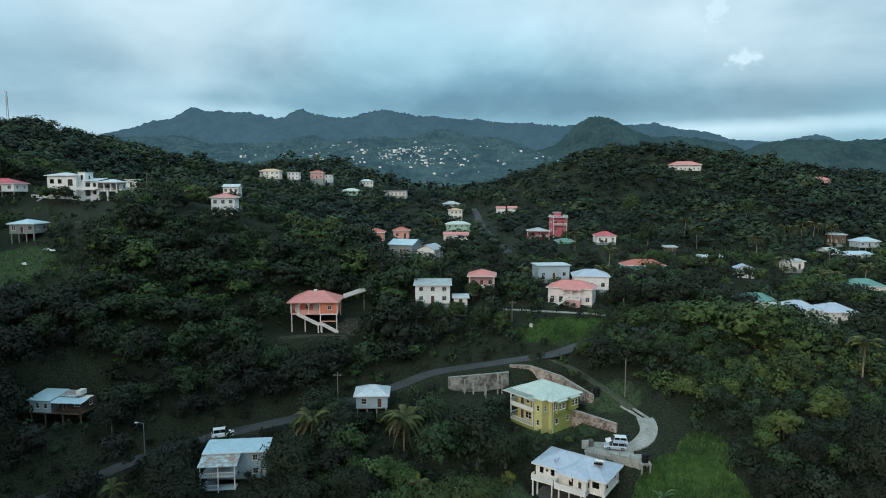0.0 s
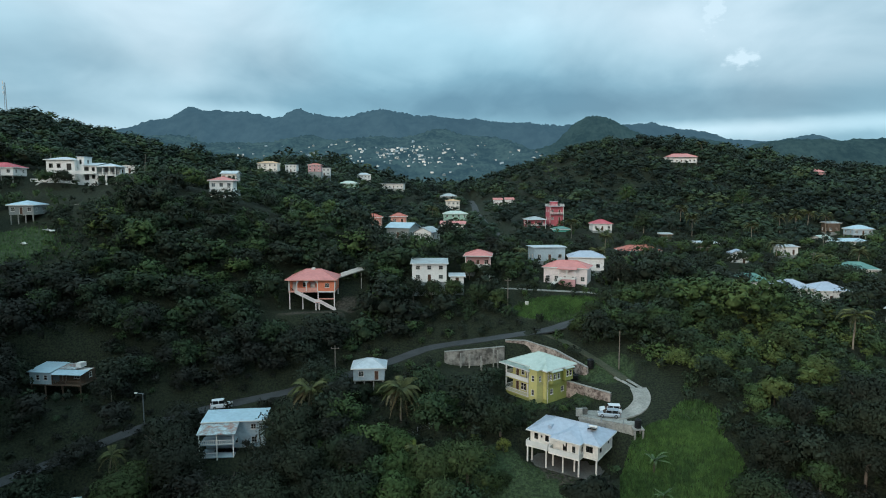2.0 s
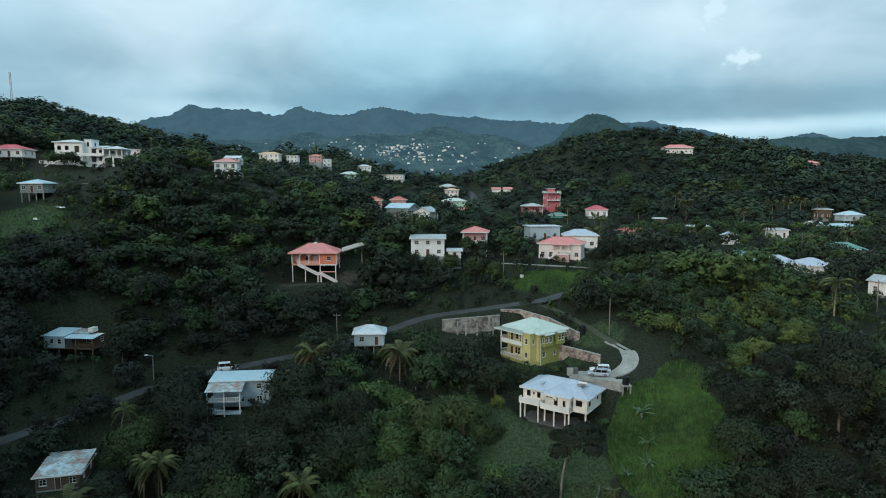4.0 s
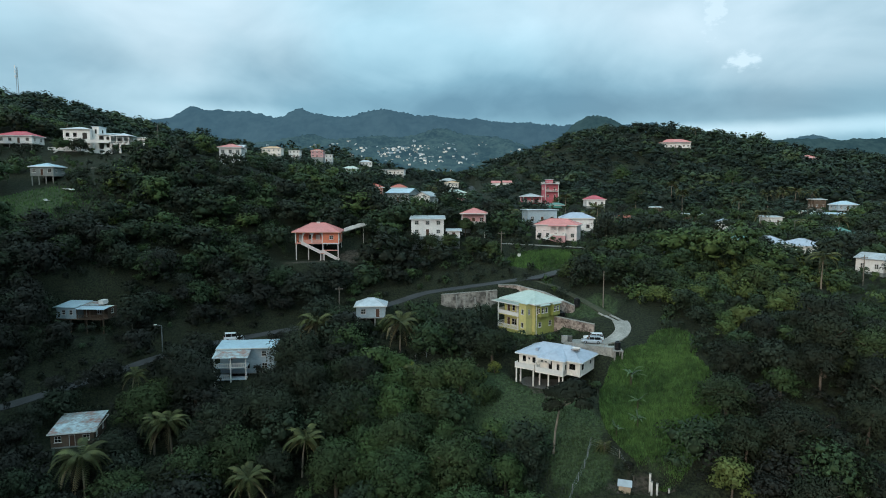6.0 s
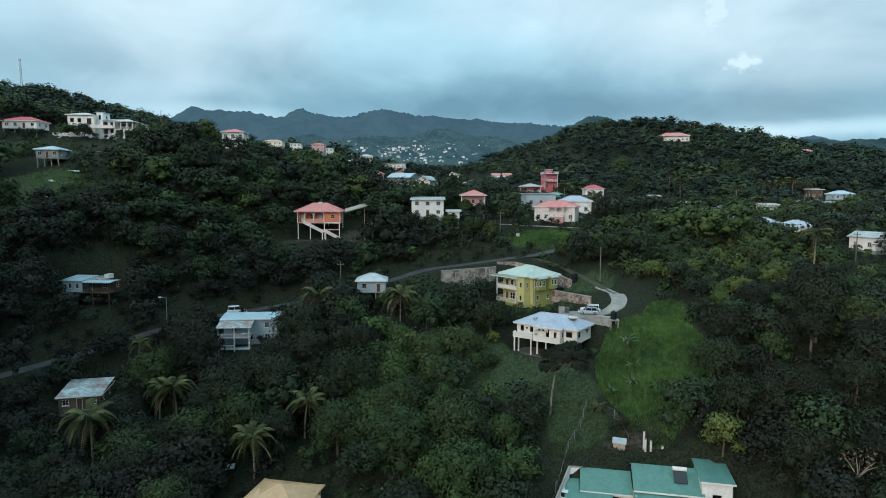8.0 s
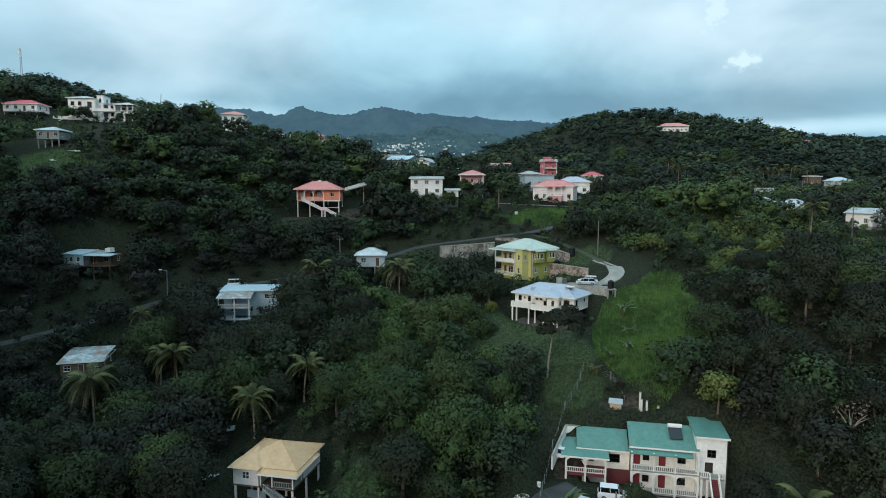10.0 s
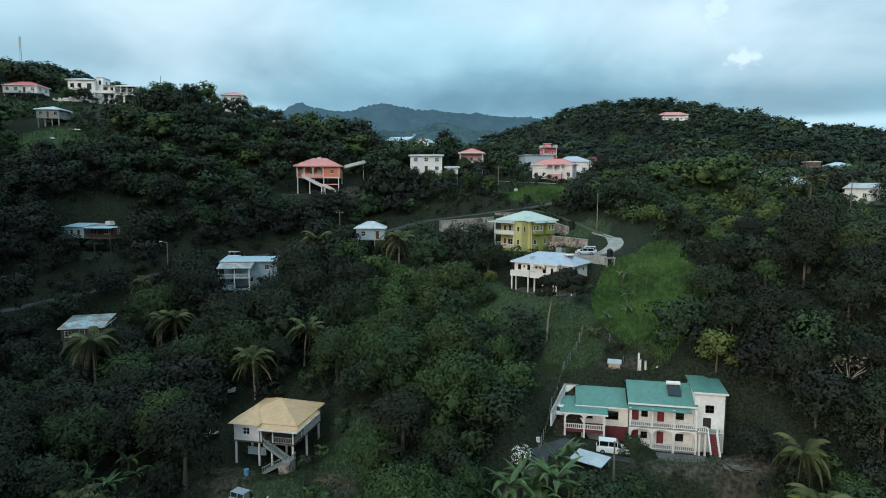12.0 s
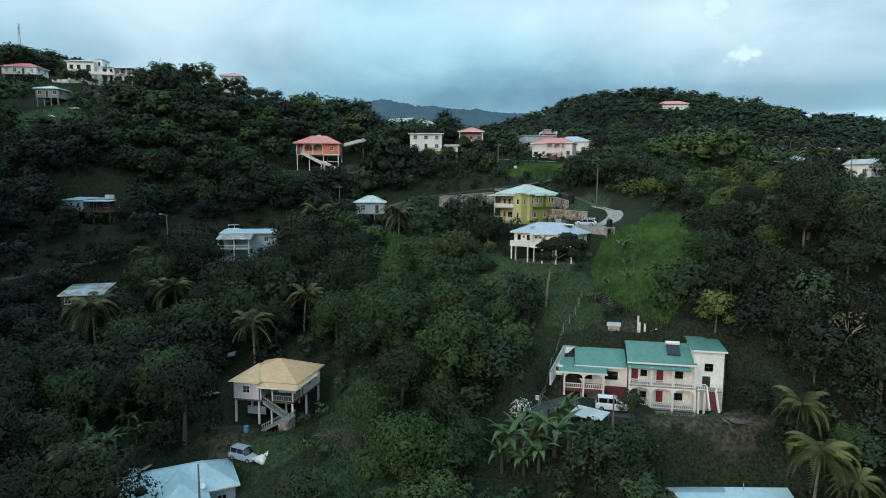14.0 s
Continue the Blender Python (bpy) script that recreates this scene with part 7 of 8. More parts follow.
named_tree(-129.5, 208.5, 6.4, 3.4, 900, 0.5, LEAF_DARK, "round dark tree below the white villa", lobes=7, seed=60)
named_tree(42.6, 57.6, 4.4, 3.0, 1300, 0.36, LEAF_DARK, "round dark bush beside the red stair", lobes=7, seed=62, name="bush", category="bush")
named_tree(45.6, 53.4, 3.0, 2.0, 800, 0.34, LEAF_DARK, "low round dark bush on the bare bank", lobes=6, seed=63, name="bush", category="bush")
named_tree(52.6, 60.6, 6.4, 3.6, 1500, 0.38, LEAF_THING, "dark leafy tree behind the palms", lobes=8, seed=64)
named_tree(57.6, 62.0, 8.4, 3.2, 130, 0.34, DEADLEAF, "almost bare grey tree with thin branches", PALETRUNK, bare=0.64, lobes=7, seed=65)
umbrella_tree(20.3, 85.8, 13.8, 2.8)
named_tree(74.7, 147.3, 9.5, 6.0, 2890, 0.45, LEAF_LIGHT, "broad round yellow-green tree beside houses", None, 0.8, lobes=10, seed=2)
named_tree(-2.5, 48.0, 9.6, 5.6, 3800, 0.41, LEAF_FRESH, "bright green leafy tree at the lawn's edge", None, 0.85, lobes=10, seed=3)
named_tree(4.5, 66.0, 12.5, 6.6, 3800, 0.45, LEAF_FRESH, "tall full dark green tree below the lawn", None, 0.9, lobes=11, seed=4)
named_tree(-4.5, 76.0, 12.0, 6.2, 3600, 0.41, LEAF_FRESH, "tall mid-green tree on the wooded slope", None, 0.9, lobes=11, seed=5)
named_tree(48.4, 77.0, 8.0, 4.2, 2210, 0.45, LEAF_THING, "vine-hung dark tree beside the grass slope", None, 0.8, lobes=9, seed=6)
named_tree(44.0, 72.0, 6.5, 3.4, 900, 0.6, LEAF_LIGHT, "yellow-green leaved tree behind green-roofed house", None, 0.8, lobes=7, seed=7)
named_tree(-38.5, 67.0, 11.0, 4.6, 2550, 0.45, LEAF_THING, "tall pale-trunked tree with glossy leaves", PALETRUNK, 0.9, lobes=9, seed=8)
blossomed = named_tree(12.3, 56.8, 4.7, 1.7, 700, 0.26, LEAF_DARK, "small round tree dotted with white blossom", None, 0.8, lobes=6, seed=9, category="flowering tree")
bv, bf, _ = foliage(np.random.default_rng(9), [(0, 0, 3.5, 1.45, 1.45, 1.3)], 330, 0.22, 0)
part("blossom", big_mesh("blossom", bv, bf, BLOSSOM), None, blossomed, "white flower clusters")
named_tree(27.6, 59.6, 4.4, 2.0, 1100, 0.26, LEAF_THING, "round clipped dark green bush beside the van", None, 0.85, lobes=6, seed=10, name="bush", category="bush")
named_tree(12.3, 109.0, 2.6, 1.5, 420, 0.35, LEAF_YELLOW, "rounded yellow croton bush on the lawn", None, 0.8, lobes=6, seed=11, name="bush", category="bush")
named_tree(9.4, 107.6, 2.2, 1.2, 320, 0.35, LEAF_YELLOW, "small yellow-green croton bush on the lawn", None, 0.8, lobes=5, seed=12, name="bush", category="bush")
named_tree(11.6, 101.9, 2.2, 1.7, 420, 0.4, LEAF_THING, "low dark green shrub on the lawn", None, 0.8, lobes=6, seed=13, name="bush", category="bush")
for i, (tx, ty, th, tr, kind, words) in enumerate(((160.1, 320.8, 13.0, 6.0, LEAF_FRESH, "tall rounded grey-green tree on the far slope"), (106.0, 341.9, 12.0, 7.0, LEAF_FRESH, "broad pale green tree on the far slope"), (94.8, 280.1, 11.0, 6.5, LEAF_THING, "broad dark green tree on the far slope"),
                                                   (74.1, 125.3, 6.5, 4.4, LEAF_THING, "round green tree among the brush"), (51.3, 169.7, 9.0, 5.2, LEAF_DARK, "broad dark tree beside the pink bungalow"), (71.9, 208.5, 11.0, 6.6, LEAF_FRESH, "broad green tree on the slope among houses"))):
    named_tree(tx, ty, th, tr, 1500, 0.5, kind, words, PALETRUNK, 0.85, lobes=9, seed=80 + i)
named_tree(73.9, 112.5, 6.5, 4.0, 1700, 0.45, LEAF_LIGHT, "yellowish-green tree on the slope", None, 0.8, lobes=8, seed=14)
named_tree(63.0, 108.5, 6.0, 3.6, 900, 0.6, LEAF_LIGHT, "light green spreading tree on the slope", None, 0.75, lobes=8, seed=15)
named_tree(29.5, 73.6, 2.4, 2.2, 600, 0.4, LEAF_THING, "low green shrub beside the wooden hut", None, 0.7, lobes=7, seed=16, name="bush", category="bush")
named_tree(25.5, 73.5, 2.2, 2.0, 500, 0.4, LEAF_THING, "low green shrub on the bare yard", None, 0.7, lobes=7, seed=17, name="bush", category="bush")


for i, (tx, ty, th, tr) in enumerate(((38.0, 145.6, 6.5, 4.0), (43.5, 149.5, 7.5, 4.4), (48.5, 151.5, 7.0, 4.2), (34.5, 143.0, 4.5, 2.8), (-16.6, 127.4, 3.6, 2.4), (-12.6, 127.8, 3.3, 2.2), (20.0, 51.6, 4.6, 3.2), (25.2, 51.8, 3.8, 2.8), (22.5, 49.0, 4.2, 3.4), (8.5, 169.0, 5.6, 2.8), (13.0, 168.8, 5.2, 2.8), (26.0, 166.8, 3.0, 2.0), (-7.0, 159.4, 6.8, 3.6), (-2.0, 159.6, 6.0, 3.2), (3.6, 159.4, 6.4, 3.2), (10.0, 157.5, 5.6, 3.4), (15.5, 156.5, 5.0, 3.2), (54.0, 153.5, 7.0, 4.4))):
    named_tree(tx, ty, th, tr, 900, 0.5, LEAF_THING, "leafy green tree beside the road", lobes=7, seed=30 + i)


# palms
def frond_mesh(name, material, length, rise, droop, seed, wide=0.55):
    """One feather leaf: a bent midrib with hanging leaflets on both sides."""
    rng = random.Random(seed)
    s = Shape()
    n = 9
    rib = []
    for i in range(n + 1):
        u = i / n
        rib.append(Vector((length * (u - 0.18 * u * u * droop), 0, rise * u - droop * length * 0.62 * u * u)))
    for a, b in zip(rib, rib[1:]):
        s.add([a + Vector((0, -0.03, 0)), a + Vector((0, 0.03, 0)), b + Vector((0, 0.02, 0)), b + Vector((0, -0.02, 0))], [(0, 1, 2, 3)])
    m = 21
    for i in range(2, m):
        u = i / m
        k = min(n - 1, int(u * n))
        p = rib[k].lerp(rib[k + 1], u * n - k)
        ll = wide * length * 0.42 * math.sin(math.pi * min(1, u * 0.86 + 0.14)) * rng.uniform(0.85, 1.15)
        for side in (-1, 1):
            tip = p + Vector((ll * 0.55, side * ll * 0.8, -ll * 0.42))
            q = length * 0.022
            s.add([p + Vector((-q, 0, 0)), p + Vector((q, 0, 0)), p.lerp(tip, 0.6) + Vector((q, 0, 0.02)), tip, p.lerp(tip, 0.6) + Vector((-q, 0, 0.0))], [(0, 1, 2, 3, 4)])
    return s.mesh(name, material)


FRONDS = [frond_mesh("frond", FROND, 3.9, 2.5, 1.62, 1, 0.46), frond_mesh("frond", FROND, 3.9, 1.5, 1.62, 2, 0.46), frond_mesh("frond", FROND, 3.6, 3.2, 1.40, 3, 0.46)]
OLD = [frond_mesh("dry_frond", FROND_OLD, 3.2, -0.2, 1.3, 4), frond_mesh("dry_frond", FROND_OLD, 2.9, -0.6, 1.5, 5)]
YELLOWISH = [frond_mesh("frond", LEAF_YELLOW, 2.9, 1.2, 0.8, 6)]
def palm(x, y, tall, s=1.0, old=3, seed=0, yellow=0, label=None):
    rng = random.Random(seed * 7 + 1)
    h = thing("palm_tree", pose(x, y, height_at(x, y) - 0.2, 0, 0, rng.uniform(0, 360)), label or "coconut palm with drooping green fronds", "palm tree", "coconut palms")
    t = Shape()
    if tall < 0:  # given as the crown's height over datum
        tall = tall - height_at(x, y)
    bend = rng.uniform(0.2, 0.8)
    pts = [Vector((bend * (k / 5) ** 2, 0, tall * k / 5)) for k in range(6)]
    for k, (a, b) in enumerate(zip(pts, pts[1:])):
        t.tube(a, b, 0.2 - 0.018 * k, 0.182 - 0.018 * k, 7)
    part("trunk", t, PALETRUNK, h)
    top = pts[-1]
    n = rng.randint(22, 26)
    for i in range(n):
        me = rng.choice(YELLOWISH if i < yellow else FRONDS)
        part("frond", me, None, h, m=Matrix.Translation(top) @ Matrix.Rotation(2.4 * i + rng.uniform(-0.2, 0.2), 4, "Z") @ Matrix.Rotation(rng.uniform(-0.35, 0.25), 4, "Y") @ Matrix.Scale(s * rng.uniform(0.85, 1.1), 4))
    for i in range(old):
        part("dry_frond", rng.choice(OLD), None, h, m=Matrix.Translation(top - Vector((0, 0, 0.15))) @ Matrix.Rotation(rng.uniform(0, 6.28), 4, "Z") @ Matrix.Scale(s, 4), label="dry brown hanging frond")
    TAKEN.append((x, y, 3.4 * s))
    LOW.append((x * 0.96, y - 4.0, 3.0, 5.0, 0.0))


for i, (px, py, tall, s, old, yellow) in enumerate((
        (-27.4, 121.0, 7.6, 1.7, 7, 0), (-8.0, 120.1, 7.0, 1.6, 8, 0), (91.1, 128.7, 8, 1.35, 2, 6), (112.9, 283.2, 11, 1.3, 1, 0), (114.5, 273.0, 9, 1.3, 1, 0), (171.1, 288.7, 9, 1.3, 1, 0),
        (179.5, 293.8, 9, 1.3, 1, 0), (186, 290, 9, 1.3, 1, 0), (175, 296, 9, 1.3, 1, 0), (165, 292, 8, 1.3, 1, 0), (133.4, 205.5, 8, 1.3, 2, 0), (126.3, 224.4, 9, 1.3, 2, 0), (-33.4, 206.1, 6, 1.2, 2, 0),
        (187.6, 437.2, 9, 1.5, 1, 0), (-43.6, 53.0, 5.2, 1.3, 6, 0), (-49.0, 96.0, 6.4, 1.6, 5, 0), (44.1, 46.0, -8.2, 1.45, 1, 3), (47.4, 54.0, -5.6, 1.3, 1, 2), (-22.8, 87.8, 6.8, 1.35, 4, 1),
        (-29.3, 79.8, 7.0, 1.35, 4, 1), (-58.3, 84.0, 9.4, 1.6, 7, 0), (47.6, 43.0, -10.4, 1.0, 1, 0), (-4.0, 107.1, 4.5, 0.9, 1, 9), (-61.9, 107.4, 5.5, 1.0, 3, 0), (28.5, 84.0, 0.8, 0.55, 0, 0),
        (150, 214, 8, 1.2, 1, 0), (66, 240, 8, 1.2, 1, 0), (-52, 95.5, 6.5, 1.1, 3, 0), (-4, 330, 8, 1.3, 1, 0), (60, 275, 8, 1.2, 1, 0), (205, 262, 8, 1.3, 1, 0), (136, 262, 9, 1.2, 1, 0), (52, 196, 7, 1.1, 1, 0), (24, 182, 5, 1.0, 1, 0))):
    palm(px, py, tall, s, old, i, yellow)


# bananas
def banana_leaf(seed, length=2.3, wide=0.34, droop=0.8):
    s = Shape()
    n = 7
    rng = random.Random(seed)
    pts = []
    for i in range(n + 1):
        u = i / n
        w = wide * math.sin(math.pi * (0.08 + 0.92 * u) ** 0.8) * rng.uniform(0.85, 1.1) if u < 1 else 0.02
        p = Vector((length * (u - 0.28 * u * u * droop), 0, length * (0.75 * u - droop * 0.75 * u * u)))
        pts.append((p + Vector((0, -w, 0.10 * w)), p - Vector((0, 0, 0.03)), p + Vector((0, w, 0.10 * w))))
    for a, b in zip(pts, pts[1:]):
        s.add([*a, *b], [(0, 1, 4, 3), (1, 2, 5, 4)])
    return s.mesh("leaf", BANANA)


BLADES = [banana_leaf(1, 2.3, 0.20, 0.9), banana_leaf(2, 2.0, 0.22, 1.2), banana_leaf(3, 2.4, 0.18, 0.5)]
BSTEM = Shape().tube((0, 0, -0.3), (0.05, 0, 1.7), 0.16, 0.09, 7).mesh("stem", stuff_mat("banana_stem", (0.075, 0.085, 0.040), (0.040, 0.038, 0.024), grain=4, bump=0.1))


def banana(x, y, s=1.0, seed=0):
    rng = random.Random(seed)
    h = thing("banana_plant", pose(x, y, height_at(x, y), 0, 0, rng.uniform(0, 360)) @ Matrix.Scale(s, 4), "banana plant with broad bright green leaves", "banana plant", "banana plants")
    part("stem", BSTEM, None, h)
    for i in range(rng.randint(9, 11)):
        part("leaf", rng.choice(BLADES), None, h, m=Matrix.Translation((0.04, 0, 1.55)) @ Matrix.Rotation(2.4 * i, 4, "Z") @ Matrix.Rotation(rng.uniform(-0.5, 0.35), 4, "Y") @ Matrix.Scale(rng.uniform(0.75, 1.1), 4))
    TAKEN.append((x, y, 1.8 * s))


for i, (px, py, s) in enumerate(((10.2, 52.0, 2.1), (12.9, 52.0, 1.7), (15.9, 52.4, 2.1), (13.6, 50.0, 1.6), (17.4, 51.5, 1.5), (11.8, 49.6, 1.3), (16.8, 56.0, 1.7), (18.4, 56.8, 1.6), (14.6, 54.0, 1.9), (11.8, 54.2, 1.7), (9.2, 50.0, 1.5), (-46.3, 59.5, 1.4), (-47.5, 62.6, 1.5), (-43.1, 59.3, 1.4), (-42.6, 64.0, 1.3), (-53.2, 63.2, 1.4), (-54.0, 60.8, 1.3),
                                 (-50.5, 61.4, 1.4), (-40.2, 61.5, 1.2), (-37.5, 62.8, 1.1), (11.4, 117.0, 1.6), (9.6, 118.2, 1.4), (37.0, 98.2, 1.5), (36.3, 91.7, 1.1), (35.0, 87.5, 1.0), (31.0, 86.1, 0.9), (5.8, 102.4, 1.1), (26, 186, 1.6), (24, 187.5, 1.5), (-58, 108, 1.3), (-51, 112, 1.3), (51.5, 41.5, 1.2))):
    banana(px, py, s, i)


big_trees()


def woods():
    rng = np.random.default_rng(21)
    near_kinds, mid_kinds, far_kinds, vast_kinds, shrub_kinds, thicket_kinds = [], [], [], [], [], []
    for i in range(9):
        r, h = rng.uniform(2.8, 4.6), rng.uniform(6.2, 9.2)
        near_kinds.append(foliage(rng, crown_lobes(rng, r, h, int(rng.integers(5, 8)), 0.85), 1150, 0.36, 0.70, broad=1.2))
    for i in range(8):
        r, h = rng.uniform(3.2, 5.4), rng.uniform(6.0, 9.2)
        mid_kinds.append(foliage(rng, crown_lobes(rng, r, h, 5, 0.85)[:7], 480, 0.47, 0.90, broad=1.45))
    for i in range(8):
        r, h = rng.uniform(3.8, 6.2), rng.uniform(6.2, 9.8)
        far_kinds.append(foliage(rng, crown_lobes(rng, r, h, 3, 0.9)[:5], 150, 0.68, 1.02, broad=1.75))
        vast_kinds.append(foliage(rng, crown_lobes(rng, r, h, 3, 0.85)[:3], 60, 1.3, 0.6))
    for i in range(6):
        r, h = rng.uniform(0.9, 1.7), rng.uniform(1.3, 2.2)
        shrub_kinds.append(foliage(rng, crown_lobes(rng, r, h, 4, 0.8)[:4], 90, 0.36, 0.55))
        r, h = rng.uniform(2.2, 3.2), rng.uniform(2.6, 4.4)
        thicket_kinds.append(foliage(rng, crown_lobes(rng, r, h, 5, 0.8)[:7], 230, 0.42, 0.7, broad=1.4))

    def sized(x, y):
        """Taller and lower stands alternate over the slopes."""
        vale = np.exp(-((x - 30) / 150) ** 2) * ease((y - 165) / 50) * (1 - ease((y - 520) / 60))
        return (1 - 0.40 * vale) * 0.95 + 0.2 * np.sin(x * 0.09 + 2 * np.sin(y * 0.05)) * np.sin(y * 0.083 + 1.0) + rng.uniform(-0.2, 0.28, x.shape)

    def brush_slope(x, y):
        """Low scrub on the open slope beside the tall grass."""
        return np.exp(-((x - 78) / 32) ** 4 - ((y - 124) / 24) ** 4)

    def near_ridge(x, y):
        """Lower growth on the windy top of the near hill, taller trees along its falling crest."""
        return 1 - 0.20 * np.exp(-((x + 90) / 40) ** 2 - ((y - 205) / 32) ** 2) + 0.45 * np.exp(-((x + 36) / 16) ** 2 - ((y - 200) / 22) ** 2)

    x, y = scatter(rng, -130, 150, 37, 140, 4.9, 1.7)
    k = free(x, y) & ~masked(x, y, LOW)
    x, y = x[k], y[k]
    woods_at = [(x, y)]
    bodies = [plant(rng, near_kinds, x, y, ground(x, y) - 0.3, sized(x, y) * (1 - 0.5 * brush_slope(x, y)), 1.15)]
    x, y = scatter(rng, -240, 250, 140, 262, 6.5, 1.8)
    k = free(x, y) & ~masked(x, y, LOW)
    x, y = x[k], y[k]
    woods_at.append((x, y))
    bodies.append(plant(rng, mid_kinds, x, y, ground(x, y) - 0.3, sized(x, y) * near_ridge(x, y), 1.25))
    stuff("hillside_woods", bodies, LEAF, "dense dark green woods covering the hillside", "woods")
    x, y = scatter(rng, -360, 380, 262, 640, 8.8, 2.4)
    k = ~masked(x, y, LOW) & ((y < 545) | (x < 70))
    x, y = x[k], y[k]
    bodies = [plant(rng, far_kinds, x, y, ground(x, y) - 0.4, sized(x, y), 1.75)]
    x, y = scatter(rng, -420, 120, 640, 1150, 15.0, 1.0)
    bodies.append(plant(rng, vast_kinds, x, y, ground(x, y) - 1.0, sized(x, y) * 2.0, 1.4))
    stuff("far_woods", bodies, LEAF_FAR, "continuous dark woods on the farther hills", "woods")
    # low plants: dense beside buildings and roads and wherever the trees leave a gap
    x, y = scatter(rng, -124, 112, 36, 190, 2.3, 0.5)
    cell = 2.0
    shade = np.zeros((160, 130), bool)
    for tx, ty in woods_at:
        shade[np.clip(((tx + 150) / cell).astype(int), 0, 159), np.clip(((ty + 10) / cell).astype(int), 0, 129)] = True
    for tx, ty, tr in TAKEN:
        if tr > 2 and abs(tx) < 140 and ty < 220:
            shade[int((tx + 150) / cell), int((ty + 10) / cell)] = True
    wide = shade.copy()
    for dx, dy in ((1, 0), (-1, 0), (0, 1), (0, -1)):
        wide |= np.roll(shade, (dx, dy), (0, 1))

    def shaded(x, y):
        return wide[np.clip(((x + 150) / cell).astype(int), 0, 159), np.clip(((y + 10) / cell).astype(int), 0, 129)]

    clear = [(b[0], b[1], b[2] - 1, b[3] - 1, b[4]) for b in KEEP if b[2] > 1.5 and b[3] > 1.5]
    k = (rng.uniform(size=x.shape) < np.where(shaded(x, y), 0.12, 0.8)) & ~masked(x, y, clear)
    x, y = x[k], y[k]
    bodies = [plant(rng, shrub_kinds, x, y, ground(x, y) - 0.15, rng.uniform(0.7, 1.5, x.shape))]
    x, y = scatter(rng, -124, 112, 38, 190, 3.3, 2.6)
    k = ~shaded(x, y) & ~masked(x, y, LOW) & ~masked(x, y, clear, 1.5)
    x, y = x[k], y[k]
    bodies.append(plant(rng, thicket_kinds, x, y, ground(x, y) - 0.3, rng.uniform(0.7, 1.3, x.shape)))
    x, y = scatter(rng, -260, 270, 190, 520, 4.6, 0.3)
    k = masked(x, y, LOW)
    x, y = x[k], y[k]
    bodies.append(plant(rng, shrub_kinds, x, y, ground(x, y) - 0.15, rng.uniform(1.0, 2.0, x.shape)))
    stuff("undergrowth", bodies, LEAF, "low tangled green undergrowth on banks and gaps", "undergrowth")


woods()


def tall_grass():
    rng = np.random.default_rng(8)
    fields = [(40.7, 94, 9.6, 14.6, -0.30, 27000, 0.6), (33, 155.5, 13, 5.0, 0.08, 9000, 0.55), (15, 98, 11, 9, 0.2, 2500, 0.3), (22, 88, 8, 7, 0, 1500, 0.35), (-10, 62, 4.5, 9, -0.26, 2500, 0.3), (-8, 50, 7, 7, 0, 1500, 0.4), 
              (37, 128, 6, 5, 0, 1000, 0.3), (-118, 165, 16, 12, 0, 2500, 0.6), (48.0, 107.5, 4.5, 5.5, -0.3, 2600, 0.6), (67.5, 129, 5, 4, 0, 1500, 0.6), (24, 120, 9, 4, 0, 1200, 0.35), (33, 54.5, 13, 3.5, -0.2, 1600, 0.3), (27, 78, 9, 4, 0, 1200, 0.3), (-22, 60, 9, 6, 0, 2600, 0.25), (-14, 66, 5, 10, -0.2, 2200, 0.3), (23, 82, 6, 6, 0, 1500, 0.3)]
    vs = {True: [], False: []}
    for cx, cy, rx, ry, a, n, tall in fields:
        q, t = np.sqrt(rng.uniform(0, 1.15, n)), rng.uniform(0, 2 * math.pi, n)
        u, w = q * rx * np.cos(t), q * ry * np.sin(t)
        x, y = cx + u * math.cos(a) - w * math.sin(a), cy + u * math.sin(a) + w * math.cos(a)
        k = ~on_road(x, y, 0.1) & ~masked(x, y, [(24.8, 107.9, 7.5, 5, -0.6), (31, 70, 13, 5.5, -0.2), (21.5, 62.7, 6.8, 4.6, 0), (-23, 71, 4.5, 4.5, 0), (-31.5, 54.4, 8, 6, 0.47), (22.2, 126.4, 6.5, 6, -0.9), (-33.6, 157.5, 7, 5.5, 0)])
        x, y = x[k], y[k]
        z = ground(x, y) - 0.05
        b = np.stack([x, y, z], 1)
        for _ in range(2):
            t = rng.uniform(0, 2 * math.pi, len(x))
            side = np.stack([np.cos(t), np.sin(t), 0 * t], 1) * (0.03 + 0.10 * tall) * rng.uniform(0.6, 1.3, (len(x), 1))
            tip = b + np.stack([rng.normal(size=len(x)) * 0.25 * tall, rng.normal(size=len(x)) * 0.25 * tall, tall * rng.uniform(0.6, 1.4, len(x))], 1)
            vs[tall > 0.5].append(np.stack([b - side, b + side, tip], 1).reshape(-1, 3))
    for name, found, mat, label in (("grass", vs[True], GRASS, "bright green tall grass on the open slopes"), ("lawn_grass", vs[False], MOWN, "short dull green grass on lawns and yards")):
        v = np.concatenate(found)
        tagged(new(name, big_mesh(name, v, np.arange(len(v)).reshape(-1, 3), mat)), label, "grass", kind="stuff")


tall_grass()


